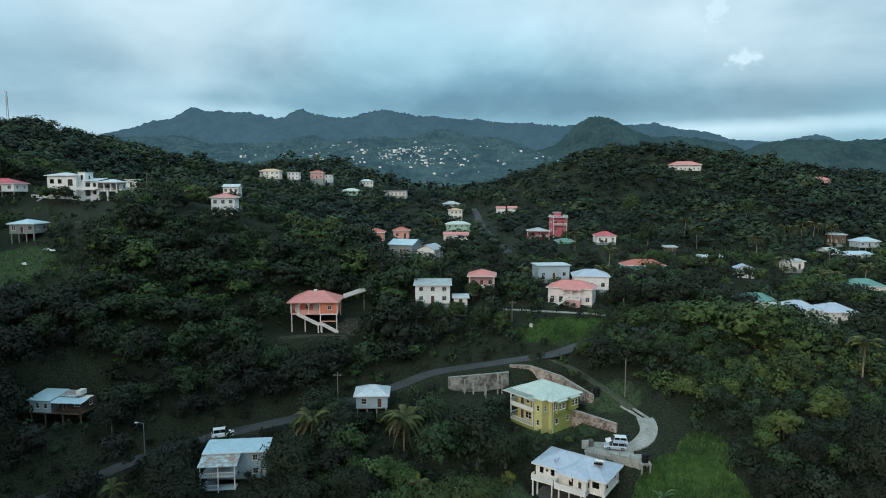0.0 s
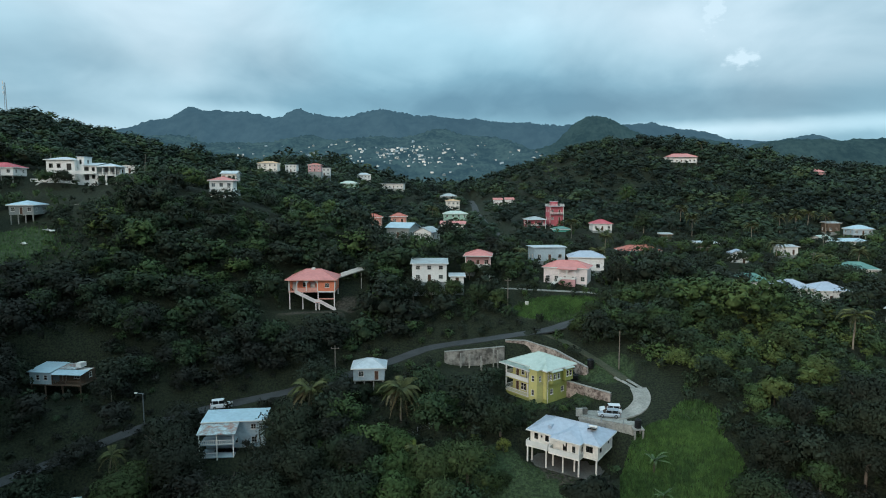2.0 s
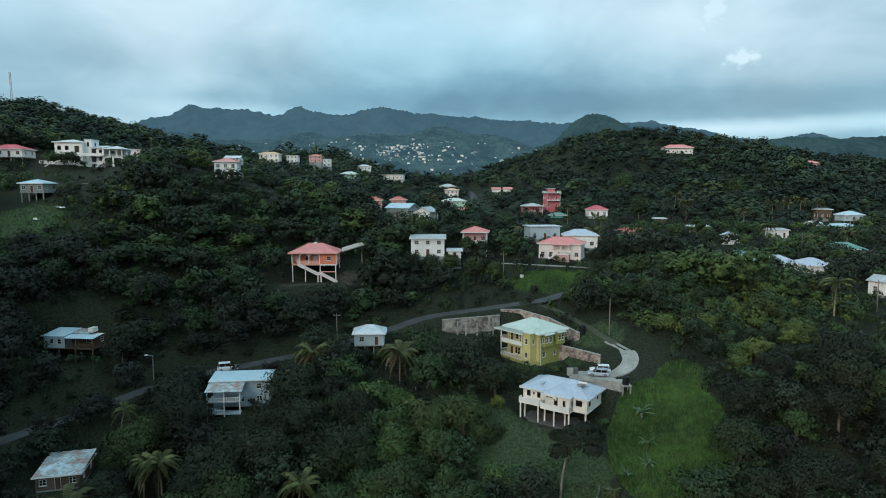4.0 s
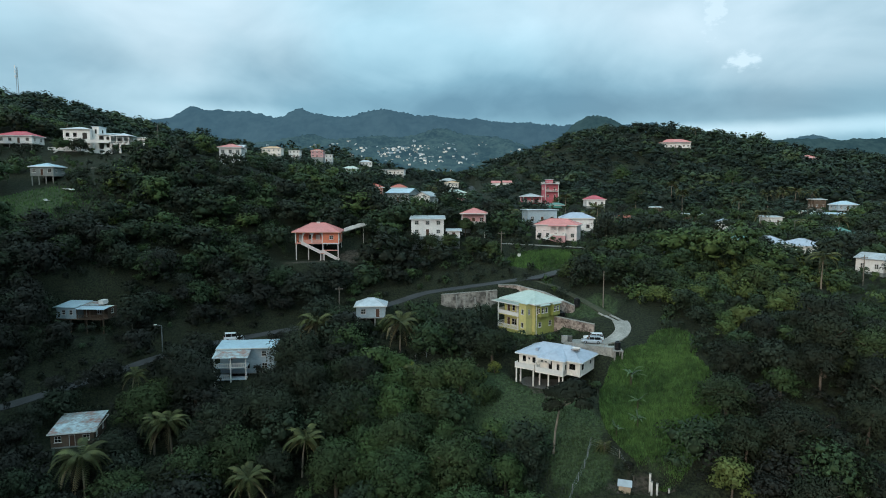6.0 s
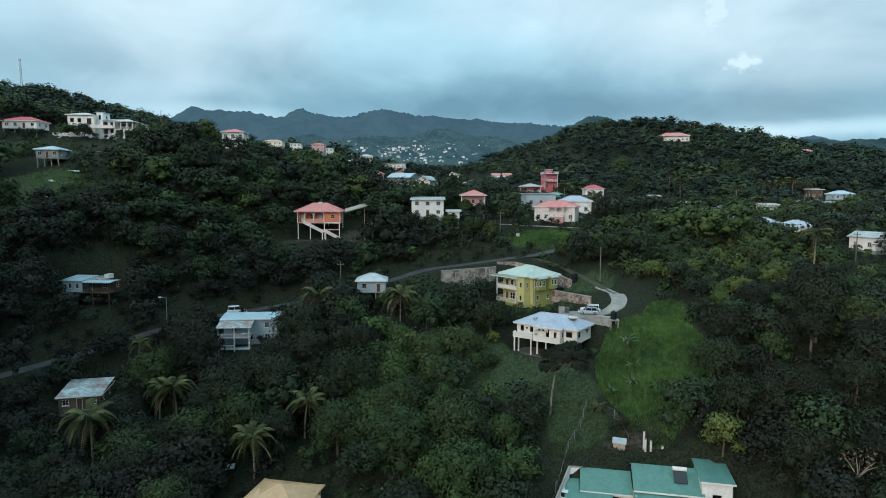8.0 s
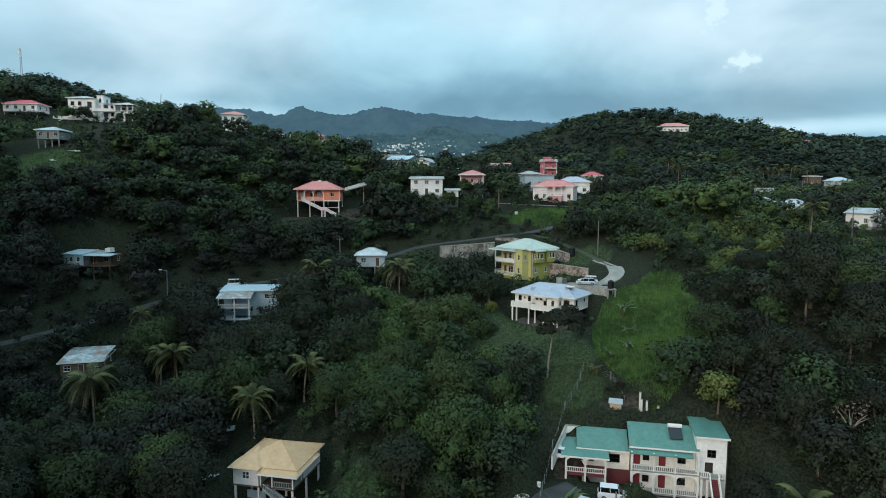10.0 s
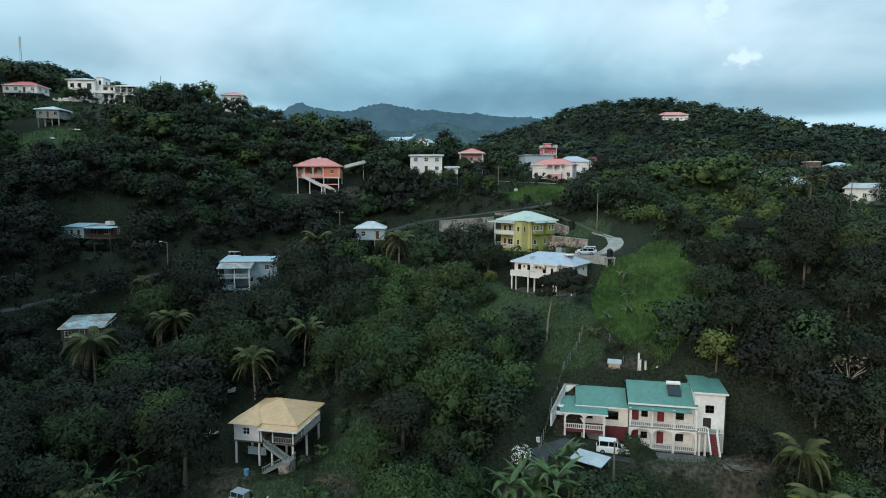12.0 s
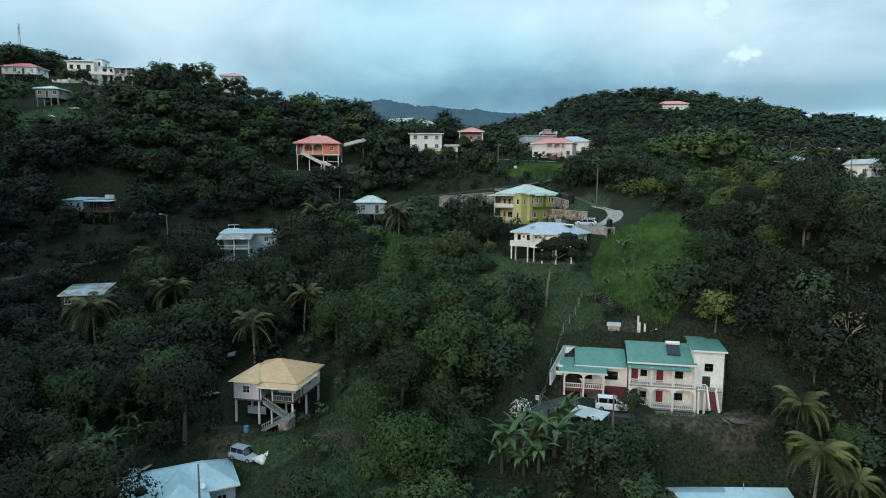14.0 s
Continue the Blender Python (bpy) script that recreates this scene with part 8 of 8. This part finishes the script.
# ---- walls, tanks, poles, vehicles and small things ----
def stone_wall(pts, high, name="stone_wall", label="rough rubble stone retaining wall", mat=None, thick=0.5, below=1.0):
    """A retaining wall along a line of top points, with slightly uneven courses and a concrete cap."""
    h = thing(name, pose(*pts[0]), label, "wall")
    o = Vector(pts[0])
    rng = random.Random(int(abs(pts[0][0] * 10)))
    for a, b in zip(pts, pts[1:]):
        a, b = Vector(a) - o, Vector(b) - o
        d = b - a
        n = max(2, int(d.length / 1.6))
        side = Vector((d.y, -d.x, 0)).normalized() * thick / 2
        s = Shape()
        up = Vector((0, 0, 1))
        rows = 5
        v = []
        for i in range(n + 1):
            p = a.lerp(b, i / n)
            for j in range(rows + 1):
                q = p - up * (high + below) * (1 - j / rows)
                v.append(q + side * (1 + rng.uniform(-0.12, 0.12)))
            for j in range(rows, -1, -1):
                q = p - up * (high + below) * (1 - j / rows)
                v.append(q - side * (1 + rng.uniform(-0.12, 0.12)))
        k = 2 * rows + 2
        f = [(i * k + j, (i + 1) * k + j, (i + 1) * k + (j + 1) % k, i * k + (j + 1) % k) for i in range(n) for j in range(k)]
        f += [tuple(range(k - 1, -1, -1)), tuple(range(n * k, n * k + k))]
        part("wall_body", s.add(v, f), mat or STONE, h)
        c = Shape()
        e = side * 1.25
        c.add([a - e, b - e, b + e, a + e, a - e + up * 0.14, b - e + up * 0.14, b + e + up * 0.14, a + e + up * 0.14], [(3, 2, 1, 0), (4, 5, 6, 7), (0, 1, 5, 4), (1, 2, 6, 5), (2, 3, 7, 6), (3, 0, 4, 7)])
        part("coping", c, CONCRETE, h)
    return h


stone_wall([(1.2, 138.0, 18.6), (8.5, 138.5, 19.1), (15.4, 139.0, 19.6)], 3.9, label="stained grey retaining wall below the road", mat=STAINED)
stone_wall([(15.9, 141.6, 20.5), (20.5, 140.9, 20.6), (27.0, 136.4, 19.5), (32.6, 128.2, 17.7)], 3.2)
stone_wall([(27.2, 124.6, 15.9), (34.8, 117.6, 15.5)], 3.2, label="pinkish rubble stone retaining wall below lawn terrace")
stone_wall([(27.2, 112.0, 12.9), (36.2, 106.9, 12.9)], 4.0, label="grey concrete wall holding up the parking space", mat=CONCRETE, thick=0.3)
stone_wall([(18.2, 68.6, -6.3), (21.4, 74.5, -3.9), (25.5, 75.2, -4.3)], 1.0, label="low white yard wall behind the porch", mat=W_WHITE, thick=0.25)


def column_frame():
    h = thing("concrete_column_row", pose(5.0, 136.9, 15.2), "row of bare concrete columns before the retaining wall", "columns")
    for i, (u, v, t) in enumerate(((0, 0, 3.4), (2.0, -0.5, 3.2), (4.6, -1.8, 3.2), (7.6, -0.6, 4.4), (8.6, -0.4, 4.2), (4.7, -3.2, 2.4))):
        part("column", Shape().box(u - 0.16, u + 0.16, v - 0.16, v + 0.16, -1.5, t), CONCRETE, h)


column_frame()


def parking():
    h = thing("parking_slab", pose(31.5, 112, 12.72), "pale concrete parking slab beside white house", "parking")
    part("slab", Shape().slab([(-4.6, -0.4, 0), (4.6, -5.2, 0), (6.9, -1.6, 0.1), (6.0, 1.6, 0.2), (3.4, 2.6, 0.1), (-1.6, 3.6, 0)], 0.35), CONCRETE, h)
    part("gate_pier", Shape().box(-4.8, -3.6, 0.3, 0.9, 0.004, 1.5), CONCRETE, h)
    part("gate_pier", Shape().box(-3.3, -2.4, 1.2, 2.2, 0.004, 1.2), DARKCONCRETE, h)
    for u in (0.0, 1.9, 3.6):
        post(h, -0.6 + u, -2.4 - u * 0.53, 0.004, 1.0, 0.05, STEEL)


parking()


def green_yard():
    h = thing("paved_yard", pose(21.5, 62.7, -10.15), "dark paved yard before the porch", "yard")
    part("paving", Shape().slab([(-4.6, -4.5, -0.3), (6.6, -3.2, -0.25), (7.2, -0.9, 0.0), (-1.5, 3.4, 0.1), (-4.6, 2.0, 0.05)], 0.5), ASPHALT, h)
    k = thing("terrace_wall", pose(34.6, 61.9, -11.5, 0, 0, -11.8), "low grey concrete terrace edge before the veranda", "wall")
    part("wall_body", Shape().box(-5.5, 9.5, -1.0, -0.6, -1.2, 0.25), DARKCONCRETE, k)
    part("terrace_floor", Shape().box(-5.5, 9.5, -0.596, 4.2, -0.6, 0.15), DARKCONCRETE, k)


green_yard()


def water_tank(x, y, z, stand=0.0, r=0.62, high=1.5):
    h = thing("water_tank", pose(x, y, z), "black ribbed plastic water tank" + (" on a concrete stand" if stand else " standing on the ground"), "water tank", "water tanks")
    s = Shape()
    rings = [(0.0, r)]
    for i in range(5):
        rings += [(high * (i + 0.75) / 5, r), (high * (i + 0.82) / 5, r * 0.94), (high * (i + 0.94) / 5, r * 0.94), (high * (i + 1) / 5, r)]
    rings.append((high + 0.2, r * 0.4))
    v = [(q * math.cos(2 * math.pi * j / 14), q * math.sin(2 * math.pi * j / 14), z0) for z0, q in rings for j in range(14)]
    f = [(14 * i + j, 14 * i + (j + 1) % 14, 14 * i + 14 + (j + 1) % 14, 14 * i + 14 + j) for i in range(len(rings) - 1) for j in range(14)]
    s.add(v, f + [tuple(range(13, -1, -1)), tuple(range(len(v) - 14, len(v)))])
    part("tank_body", s, BLACKPLASTIC, h)
    part("lid", Shape().tube((0, 0, high + 0.2), (0, 0, high + 0.28), r * 0.38, n=12), BLACKPLASTIC, h)
    if stand:
        part("stand_slab", Shape().box(-0.95, 0.95, -0.95, 0.95, -0.25, -0.004), CONCRETE, h)
        for sx in (-0.75, 0.75):
            for sy in (-0.75, 0.75):
                post(h, sx, sy, -stand, -0.254, 0.14, CONCRETE, "leg")


water_tank(36.7, 106.2, 12.9, 3.4)
water_tank(33.6, 129.6, 17.2, 0, 0.75, 1.9)
water_tank(29.8, 128.0, 14.4, 0, 0.7, 1.7)


def pole(x, y, tall, arm=True, lamp=False, lean=(0, 0), name="utility_pole", label="weathered wooden utility pole"):
    z = height_at(x, y)
    h = thing(name, pose(x, y, z), label, "pole")
    top = (lean[0] * tall, lean[1] * tall, tall)
    part("shaft", Shape().tube((0, 0, -0.8), top, 0.15, 0.10, 8), STEEL if lamp else POLEWOOD, h)
    if arm:
        part("crossarm", Shape().box(top[0] - 0.9, top[0] + 0.9, top[1] - 0.06, top[1] + 0.06, tall - 0.75, tall - 0.6), POLEWOOD, h)
        for u in (-0.75, 0.0, 0.75):
            part("insulator", Shape().tube((top[0] + u, top[1], tall - 0.6), (top[0] + u, top[1], tall - 0.4), 0.05, n=6), STEEL, h)
    if lamp:
        part("lamp_arm", Shape().tube(top, (top[0] - 1.2, top[1] - 0.3, tall + 0.25), 0.05, n=6), STEEL, h)
        part("lamp_head", Shape().box(top[0] - 1.6, top[0] - 1.0, top[1] - 0.45, top[1] - 0.15, tall + 0.18, tall + 0.34), TRIM, h)
    return Vector((x + top[0], y + top[1], z + tall - 0.6))


TOPS = [pole(-61.6, 120.9, 6.6, False, True, name="street_lamp", label="grey steel street lamp beside the road"),
        pole(-23.6, 132.6, 8.2), pole(39.6, 128.6, 8.6, False), pole(18.0, 156.0, 8.0), pole(57.5, 184, 8.0), pole(-141.0, 219.5, 9.0, False, lean=(0.1, 0)), pole(-105.5, 216, 10.5, False, lean=(0.1, 0)),
        pole(23.9, 55.4, 5.2, False), pole(-25.6, 46.5, 7.0, False), pole(66.0, 176, 8.0), pole(132, 211, 8.0), pole(160, 250, 8.0), pole(-3, 168.5, 7.0, False), pole(104, 133, 7.5), pole(-68.5, 121.5, 4.0, False)]


def cable(a, b, sag):
    s = Shape()
    v, n = [], 12
    for i in range(n + 1):
        p = a.lerp(b, i / n) - Vector((0, 0, sag * 4 * (i / n) * (1 - i / n)))
        v += [p + Vector((0.02, 0, -0.012)), p + Vector((0, 0.02, -0.012)), p + Vector((0, 0, 0.024))]
    s.add(v, [(3 * i + j, 3 * i + (j + 1) % 3, 3 * i + 3 + (j + 1) % 3, 3 * i + 3 + j) for i in range(n) for j in range(3)])
    tagged(new("overhead_cable", s.mesh("overhead_cable", BLACKPLASTIC)), "thin black overhead cable between poles", "cable", "overhead cables")


for i, j in ((1, 0), (1, 3), (3, 4), (4, 9), (9, 10), (10, 11), (2, 3)):
    cable(TOPS[i], TOPS[j], 1.2)


def mast():
    x, y = -262.0, 372.0
    h = thing("radio_mast", pose(x, y, height_at(x, y)), "pale lattice radio mast on the hilltop", "mast")
    for sx, sy in ((-0.5, -0.4), (0.5, -0.4), (0, 0.5)):
        part("mast_leg", Shape().tube((sx * 1.4, sy * 1.4, 0), (sx * 0.5, sy * 0.5, 24), 0.14, n=5), STEEL, h)
    for k in range(1, 12):
        w = 1.3 - 0.07 * k
        part("brace", Shape().box(-w / 2, w / 2, -0.4 * w, -0.4 * w + 0.1, 2 * k, 2 * k + 0.12), STEEL, h)
    for k in (17, 20, 23):
        part("antenna", Shape().box(-1.2, -0.8, -0.5, -0.2, k, k + 2), TRIM, h)


mast()


def fence(pts, label="wire fence on thin posts", mat=None, high=1.5):
    o = pts[0]
    h = thing("fence", pose(o[0], o[1], 0), label, "fence")
    for (ax, ay), (bx, by) in zip(pts, pts[1:]):
        n = max(2, round(math.hypot(bx - ax, by - ay) / 2.4))
        line = []
        for i in range(n + 1):
            x, y = ax + (bx - ax) * i / n, ay + (by - ay) * i / n
            z = height_at(x, y)
            line.append(Vector((x - o[0], y - o[1], z)))
            if i < n or (bx, by) == pts[-1]:
                part("fence_post", Shape().tube(line[-1] - Vector((0, 0, 0.3)), line[-1] + Vector((0, 0, high)), 0.06, n=6), mat or STEEL, h)
        for lift in (0.3, 0.7, 1.1, high - 0.08):
            s = Shape()
            for p, q in zip(line, line[1:]):
                s.tube(p + Vector((0, 0, lift)), q + Vector((0, 0, lift)), 0.009, n=4)
            part("wire", s, STEEL, h)


fence([(-9, 114.4), (-2, 117), (5, 119.6), (12, 121.5)])
fence([(15.4, 62), (17.6, 69.6), (20.2, 74.6), (24.6, 81.5), (26.6, 85.7)])
fence([(26.6, 85.7), (32.2, 80.0)], "short wooden post fence", POLEWOOD)


def hut():
    h = thing("wooden_hut", pose(30.2, 78.2, height_at(30.2, 78.2) - 0.05, 0, 0, -18), "tiny plywood hut with white sheet roof", "hut")
    for a in ((-0.9, 0.9, -0.7, -0.66), (-0.9, 0.9, 0.66, 0.7), (-0.9, -0.86, -0.656, 0.656), (0.86, 0.9, -0.656, 0.656)):
        part("board_wall", Shape().box(*a, 0, 1.5), W_BEIGE, h)
    part("roof", Shape().slab([(-1.1, -0.95, 1.55), (1.1, -0.95, 1.55), (1.1, 0.95, 1.8), (-1.1, 0.95, 1.8)], 0.06), R_WHITE, h)
    for i, (x, y, t) in enumerate(((34.3, 77.8, 2.2), (35.1, 77.6, 2.0), (34.4, 78.9, 3.0), (36.9, 77.4, 1.2))):
        p = thing("white_post", pose(x, y, height_at(x, y)), "short white concrete post in the yard", "post", "yard posts")
        part("shaft", Shape().tube((0, 0, -0.3), (0, 0, t), 0.17, n=8), TRIM, p)
        part("cap", Shape().tube((0, 0, t + 0.002), (0, 0, t + 0.1), 0.2, n=8), CONCRETE, p)


hut()


def carport():
    h = thing("carport", pose(21.9, 59.7, -11.2, 0, 0, -38), "low carport with pale corrugated sheet roof", "carport")
    part("roof", Shape().slab([(-2.3, -1.6, 1.9), (2.3, -1.6, 1.9), (2.3, 1.6, 2.2), (-2.3, 1.6, 2.2)], 0.06), R_WHITE, h)
    for sx in (-2.1, 2.1):
        for sy in (-1.4, 1.4):
            post(h, sx, sy, -0.8, 1.86, 0.06, STEEL)


carport()


def car(x, y, yaw, paint_mat, label, length=4.1, wide=1.75, tall=1.55, z=None, boxy=0.8):
    """A small estate car: shaped body, glasshouse, wheels with tyres and rims, lamps."""
    z = height_at(x, y) + 0.08 if z is None else z
    h = thing("car", pose(x, y, z, 0, 0, yaw), label, "car")
    L, W, H = length / 2, wide / 2, tall
    belt = H * 0.58

    def section(x, w, z0, z1):
        c = min(0.12, (z1 - z0) * 0.3)
        return [(x, -w + 0.06, z0), (x, w - 0.06, z0), (x, w, z0 + c), (x, w * 0.985, z1 - c), (x, w * 0.9, z1), (x, -w * 0.9, z1), (x, -w * 0.985, z1 - c), (x, -w, z0 + c)]

    def loft(rings, mat, name, label=""):
        s = Shape()
        v = [p for r in rings for p in r]
        f = [(8 * i + j, 8 * i + (j + 1) % 8, 8 * i + 8 + (j + 1) % 8, 8 * i + 8 + j) for i in range(len(rings) - 1) for j in range(8)]
        f += [tuple(range(7, -1, -1)), tuple(8 * (len(rings) - 1) + j for j in range(8))]
        return part(name, s.add(v, f), mat, h, label)

    loft([section(-L, W * 0.9, 0.32, belt * 0.85), section(-L + 0.15, W, 0.25, belt), section(-0.1, W, 0.22, belt), section(L * 0.45, W, 0.22, belt * 0.98), section(L - 0.25, W * 0.96, 0.25, belt * 0.84), section(L, W * 0.85, 0.34, belt * 0.66)], paint_mat, "body")
    back = -L + 0.12
    loft([section(back, W * 0.9, belt - 0.01, belt + 0.05), section(back + 0.3 * (1 - boxy) + 0.12, W * 0.82, belt - 0.01, H - 0.06), section(L * 0.18, W * 0.80, belt - 0.01, H - 0.05), section(L * 0.52, W * 0.88, belt - 0.01, belt + 0.04)], CARGLASS, "glasshouse", "tinted windows")
    part("roof_panel", Shape().slab([(back + 0.2, -W * 0.8, H), (L * 0.2, -W * 0.79, H - 0.01), (L * 0.2, W * 0.79, H - 0.01), (back + 0.2, W * 0.8, H)], 0.07), paint_mat, h)
    for px in (back + 0.3, -L * 0.25, L * 0.3):
        for s in (-1, 1):
            part("pillar", Shape().tube((px, s * W * 0.94, belt), (px - 0.1 if px > 0 else px, s * W * 0.81, H - 0.05), 0.05, n=4), paint_mat, h)
    for sx in (-L * 0.62, L * 0.62):
        for s in (-1, 1):
            w = part("wheel", Shape().tube((sx, s * (W - 0.2), 0.33), (sx, s * (W + 0.01), 0.33), 0.33, n=14), TYRE, h)
            part("rim", Shape().tube((sx, s * (W + 0.012), 0.33), (sx, s * (W + 0.03), 0.33), 0.2, n=10), STEEL, w)
    for s in (-1, 1):
        part("headlamp", Shape().box(L - 0.12, L + 0.01, s * W * 0.72 - 0.14, s * W * 0.72 + 0.14, belt * 0.6, belt * 0.78), TRIM, h)
        part("tail_lamp", Shape().box(-L - 0.02, -L + 0.05, s * W * 0.78 - 0.08, s * W * 0.78 + 0.08, belt * 0.62, belt * 0.98), LAMPRED, h)
    return h


car(33.0, 112.2, 168, CARSILVER, "silver compact off-road car parked on the slab", 4.2, 1.8, 1.5, z=12.74, boxy=0.5)
car(33.9, 114.4, 170, CARWHITE, "white off-road car parked beside silver one", 4.2, 1.8, 1.6, z=12.78, boxy=0.7)
car(-46.6, 124.3, 20, CARWHITE, "white minibus parked on the road", 4.5, 1.8, 1.9)
car(26.0, 63.4, -14, CARWHITE, "white minivan parked by the veranda", 4.5, 1.75, 1.9, z=-10.1)
car(20.3, 72.0, 64, CARWHITE, "white car behind the porch", 3.8, z=-7.5)
car(-24.9, 60.0, -25, CARSILVER, "pale off-road car on the grass", 4.2, 1.8, 1.75)
car(143.0, 233.0, 5, CARWHITE, "white car parked below the houses", 4.3)


def heap(x, y, label, mat, n, r, flat, name, category):
    rng = np.random.default_rng(int(abs(x * 7 + y)))
    h = thing(name, pose(x, y, height_at(x, y)), label, category)
    for i in range(n):
        a, q = rng.uniform(0, 6.28), rng.uniform(0, r)
        s = Shape()
        w, d = rng.uniform(0.3, 1.1), rng.uniform(0.3, 0.8)
        s.slab([(-w, -d, 0), (w, -d * 0.8, 0.1), (w * 0.9, d, 0.16), (-w * 0.8, d * 0.9, 0.02)], 0.06)
        part("sheet", s, mat, h, m=pose(q * math.cos(a), q * math.sin(a), 0.12 + flat * rng.uniform(0, 1), rng.uniform(-25, 25), rng.uniform(-25, 25), rng.uniform(0, 360)))


def covered_heap(x, y):
    """Lumpy goods under a white sheet."""
    rng = np.random.default_rng(4)
    h = thing("covered_heap", pose(x, y, height_at(x, y)), "white plastic-covered heap on the lawn", "heap")
    for cx, cy, r, t in ((0, 0, 0.9, 0.8), (0.7, 0.4, 0.6, 1.1), (-0.7, 0.3, 0.55, 0.55), (0.3, -0.6, 0.5, 0.5)):
        v = ICO_V * (1 + 0.05 * rng.normal(size=(12, 1))) * (r, r, t * 0.8) + (cx, cy, t * 0.4)
        part("cover", big_mesh("cover", v, ICO_F, TRIM, True), None, h)


covered_heap(-22.0, 58.2)


def brush_heap(x, y, r):
    """Cut dry branches thrown together."""
    rng = random.Random(3)
    h = thing("brush_heap", pose(x, y, height_at(x, y)), "heap of cut dry branches on the grass", "brush")
    for i in range(110):
        a, q, t = rng.uniform(0, 6.28), r * math.sqrt(rng.random()), rng.uniform(0, 3.14)
        c, l = Vector((q * math.cos(a), q * math.sin(a) * 0.7, 0.1 + 0.5 * rng.random() * (1 - q / r))), rng.uniform(0.5, 1.3)
        d = Vector((math.cos(t), math.sin(t), rng.uniform(-0.15, 0.35))) * l
        part("branch", Shape().tube(c - d, c + d, 0.025, 0.01, 4), DEADLEAF if i % 3 else TRUNK, h)


brush_heap(-12.2, 60.4, 2.8)
heap(-33.2, 71.6, "scattered pale roofing sheets by the trees", R_GALV, 7, 1.6, 0.5, "scrap_sheets", "scrap")
heap(-34.4, 82.0, "single pale sheet lying among trees", R_WHITE, 2, 0.5, 0.8, "scrap_sheets", "scrap")
heap(-113.0, 174.8, "white rubble and sheets on the cleared slope", TRIM, 9, 2.6, 0.3, "rubble_heap", "rubble")
heap(-115.3, 167.1, "white rubble on the cleared slope", TRIM, 3, 0.8, 0.2, "rubble_heap", "rubble")
heap(-110.5, 155.4, "white rubble on the cleared slope", TRIM, 2, 0.6, 0.2, "rubble_heap", "rubble")
heap(40.0, 56.0, "broken grey blocks and litter on bare soil", DARKCONCRETE, 9, 2.6, 0.05, "rubble_heap", "rubble")
heap(-38.0, 57.0, "loose timber and pale sheets by the garden", W_GREY, 6, 2.0, 0.3, "scrap_sheets", "scrap")
heap(17.2, 70.4, "household clutter in the corner yard", DARKFRAME, 6, 1.0, 0.4, "yard_clutter", "clutter")


def drum(x, y, mat, label, r=0.35, tall=0.9):
    h = thing("drum", pose(x, y, height_at(x, y)), label, "drum")
    part("drum_body", Shape().tube((0, 0, 0), (0, 0, tall), r, r * 0.97, 12), mat, h)
    part("rim", Shape().tube((0, 0, tall), (0, 0, tall + 0.05), r * 1.04, n=12), mat, h)


drum(-25.6, 63.2, paint("blue_barrel_plastic", "5f95b8"), "pale blue plastic barrel beside the house")
drum(23.2, 157.2, TRIM, "white drum on the grass bank", 0.5, 0.8)
drum(15.9, 66.0, TRIM, "white bucket beside the drive", 0.3, 0.6)
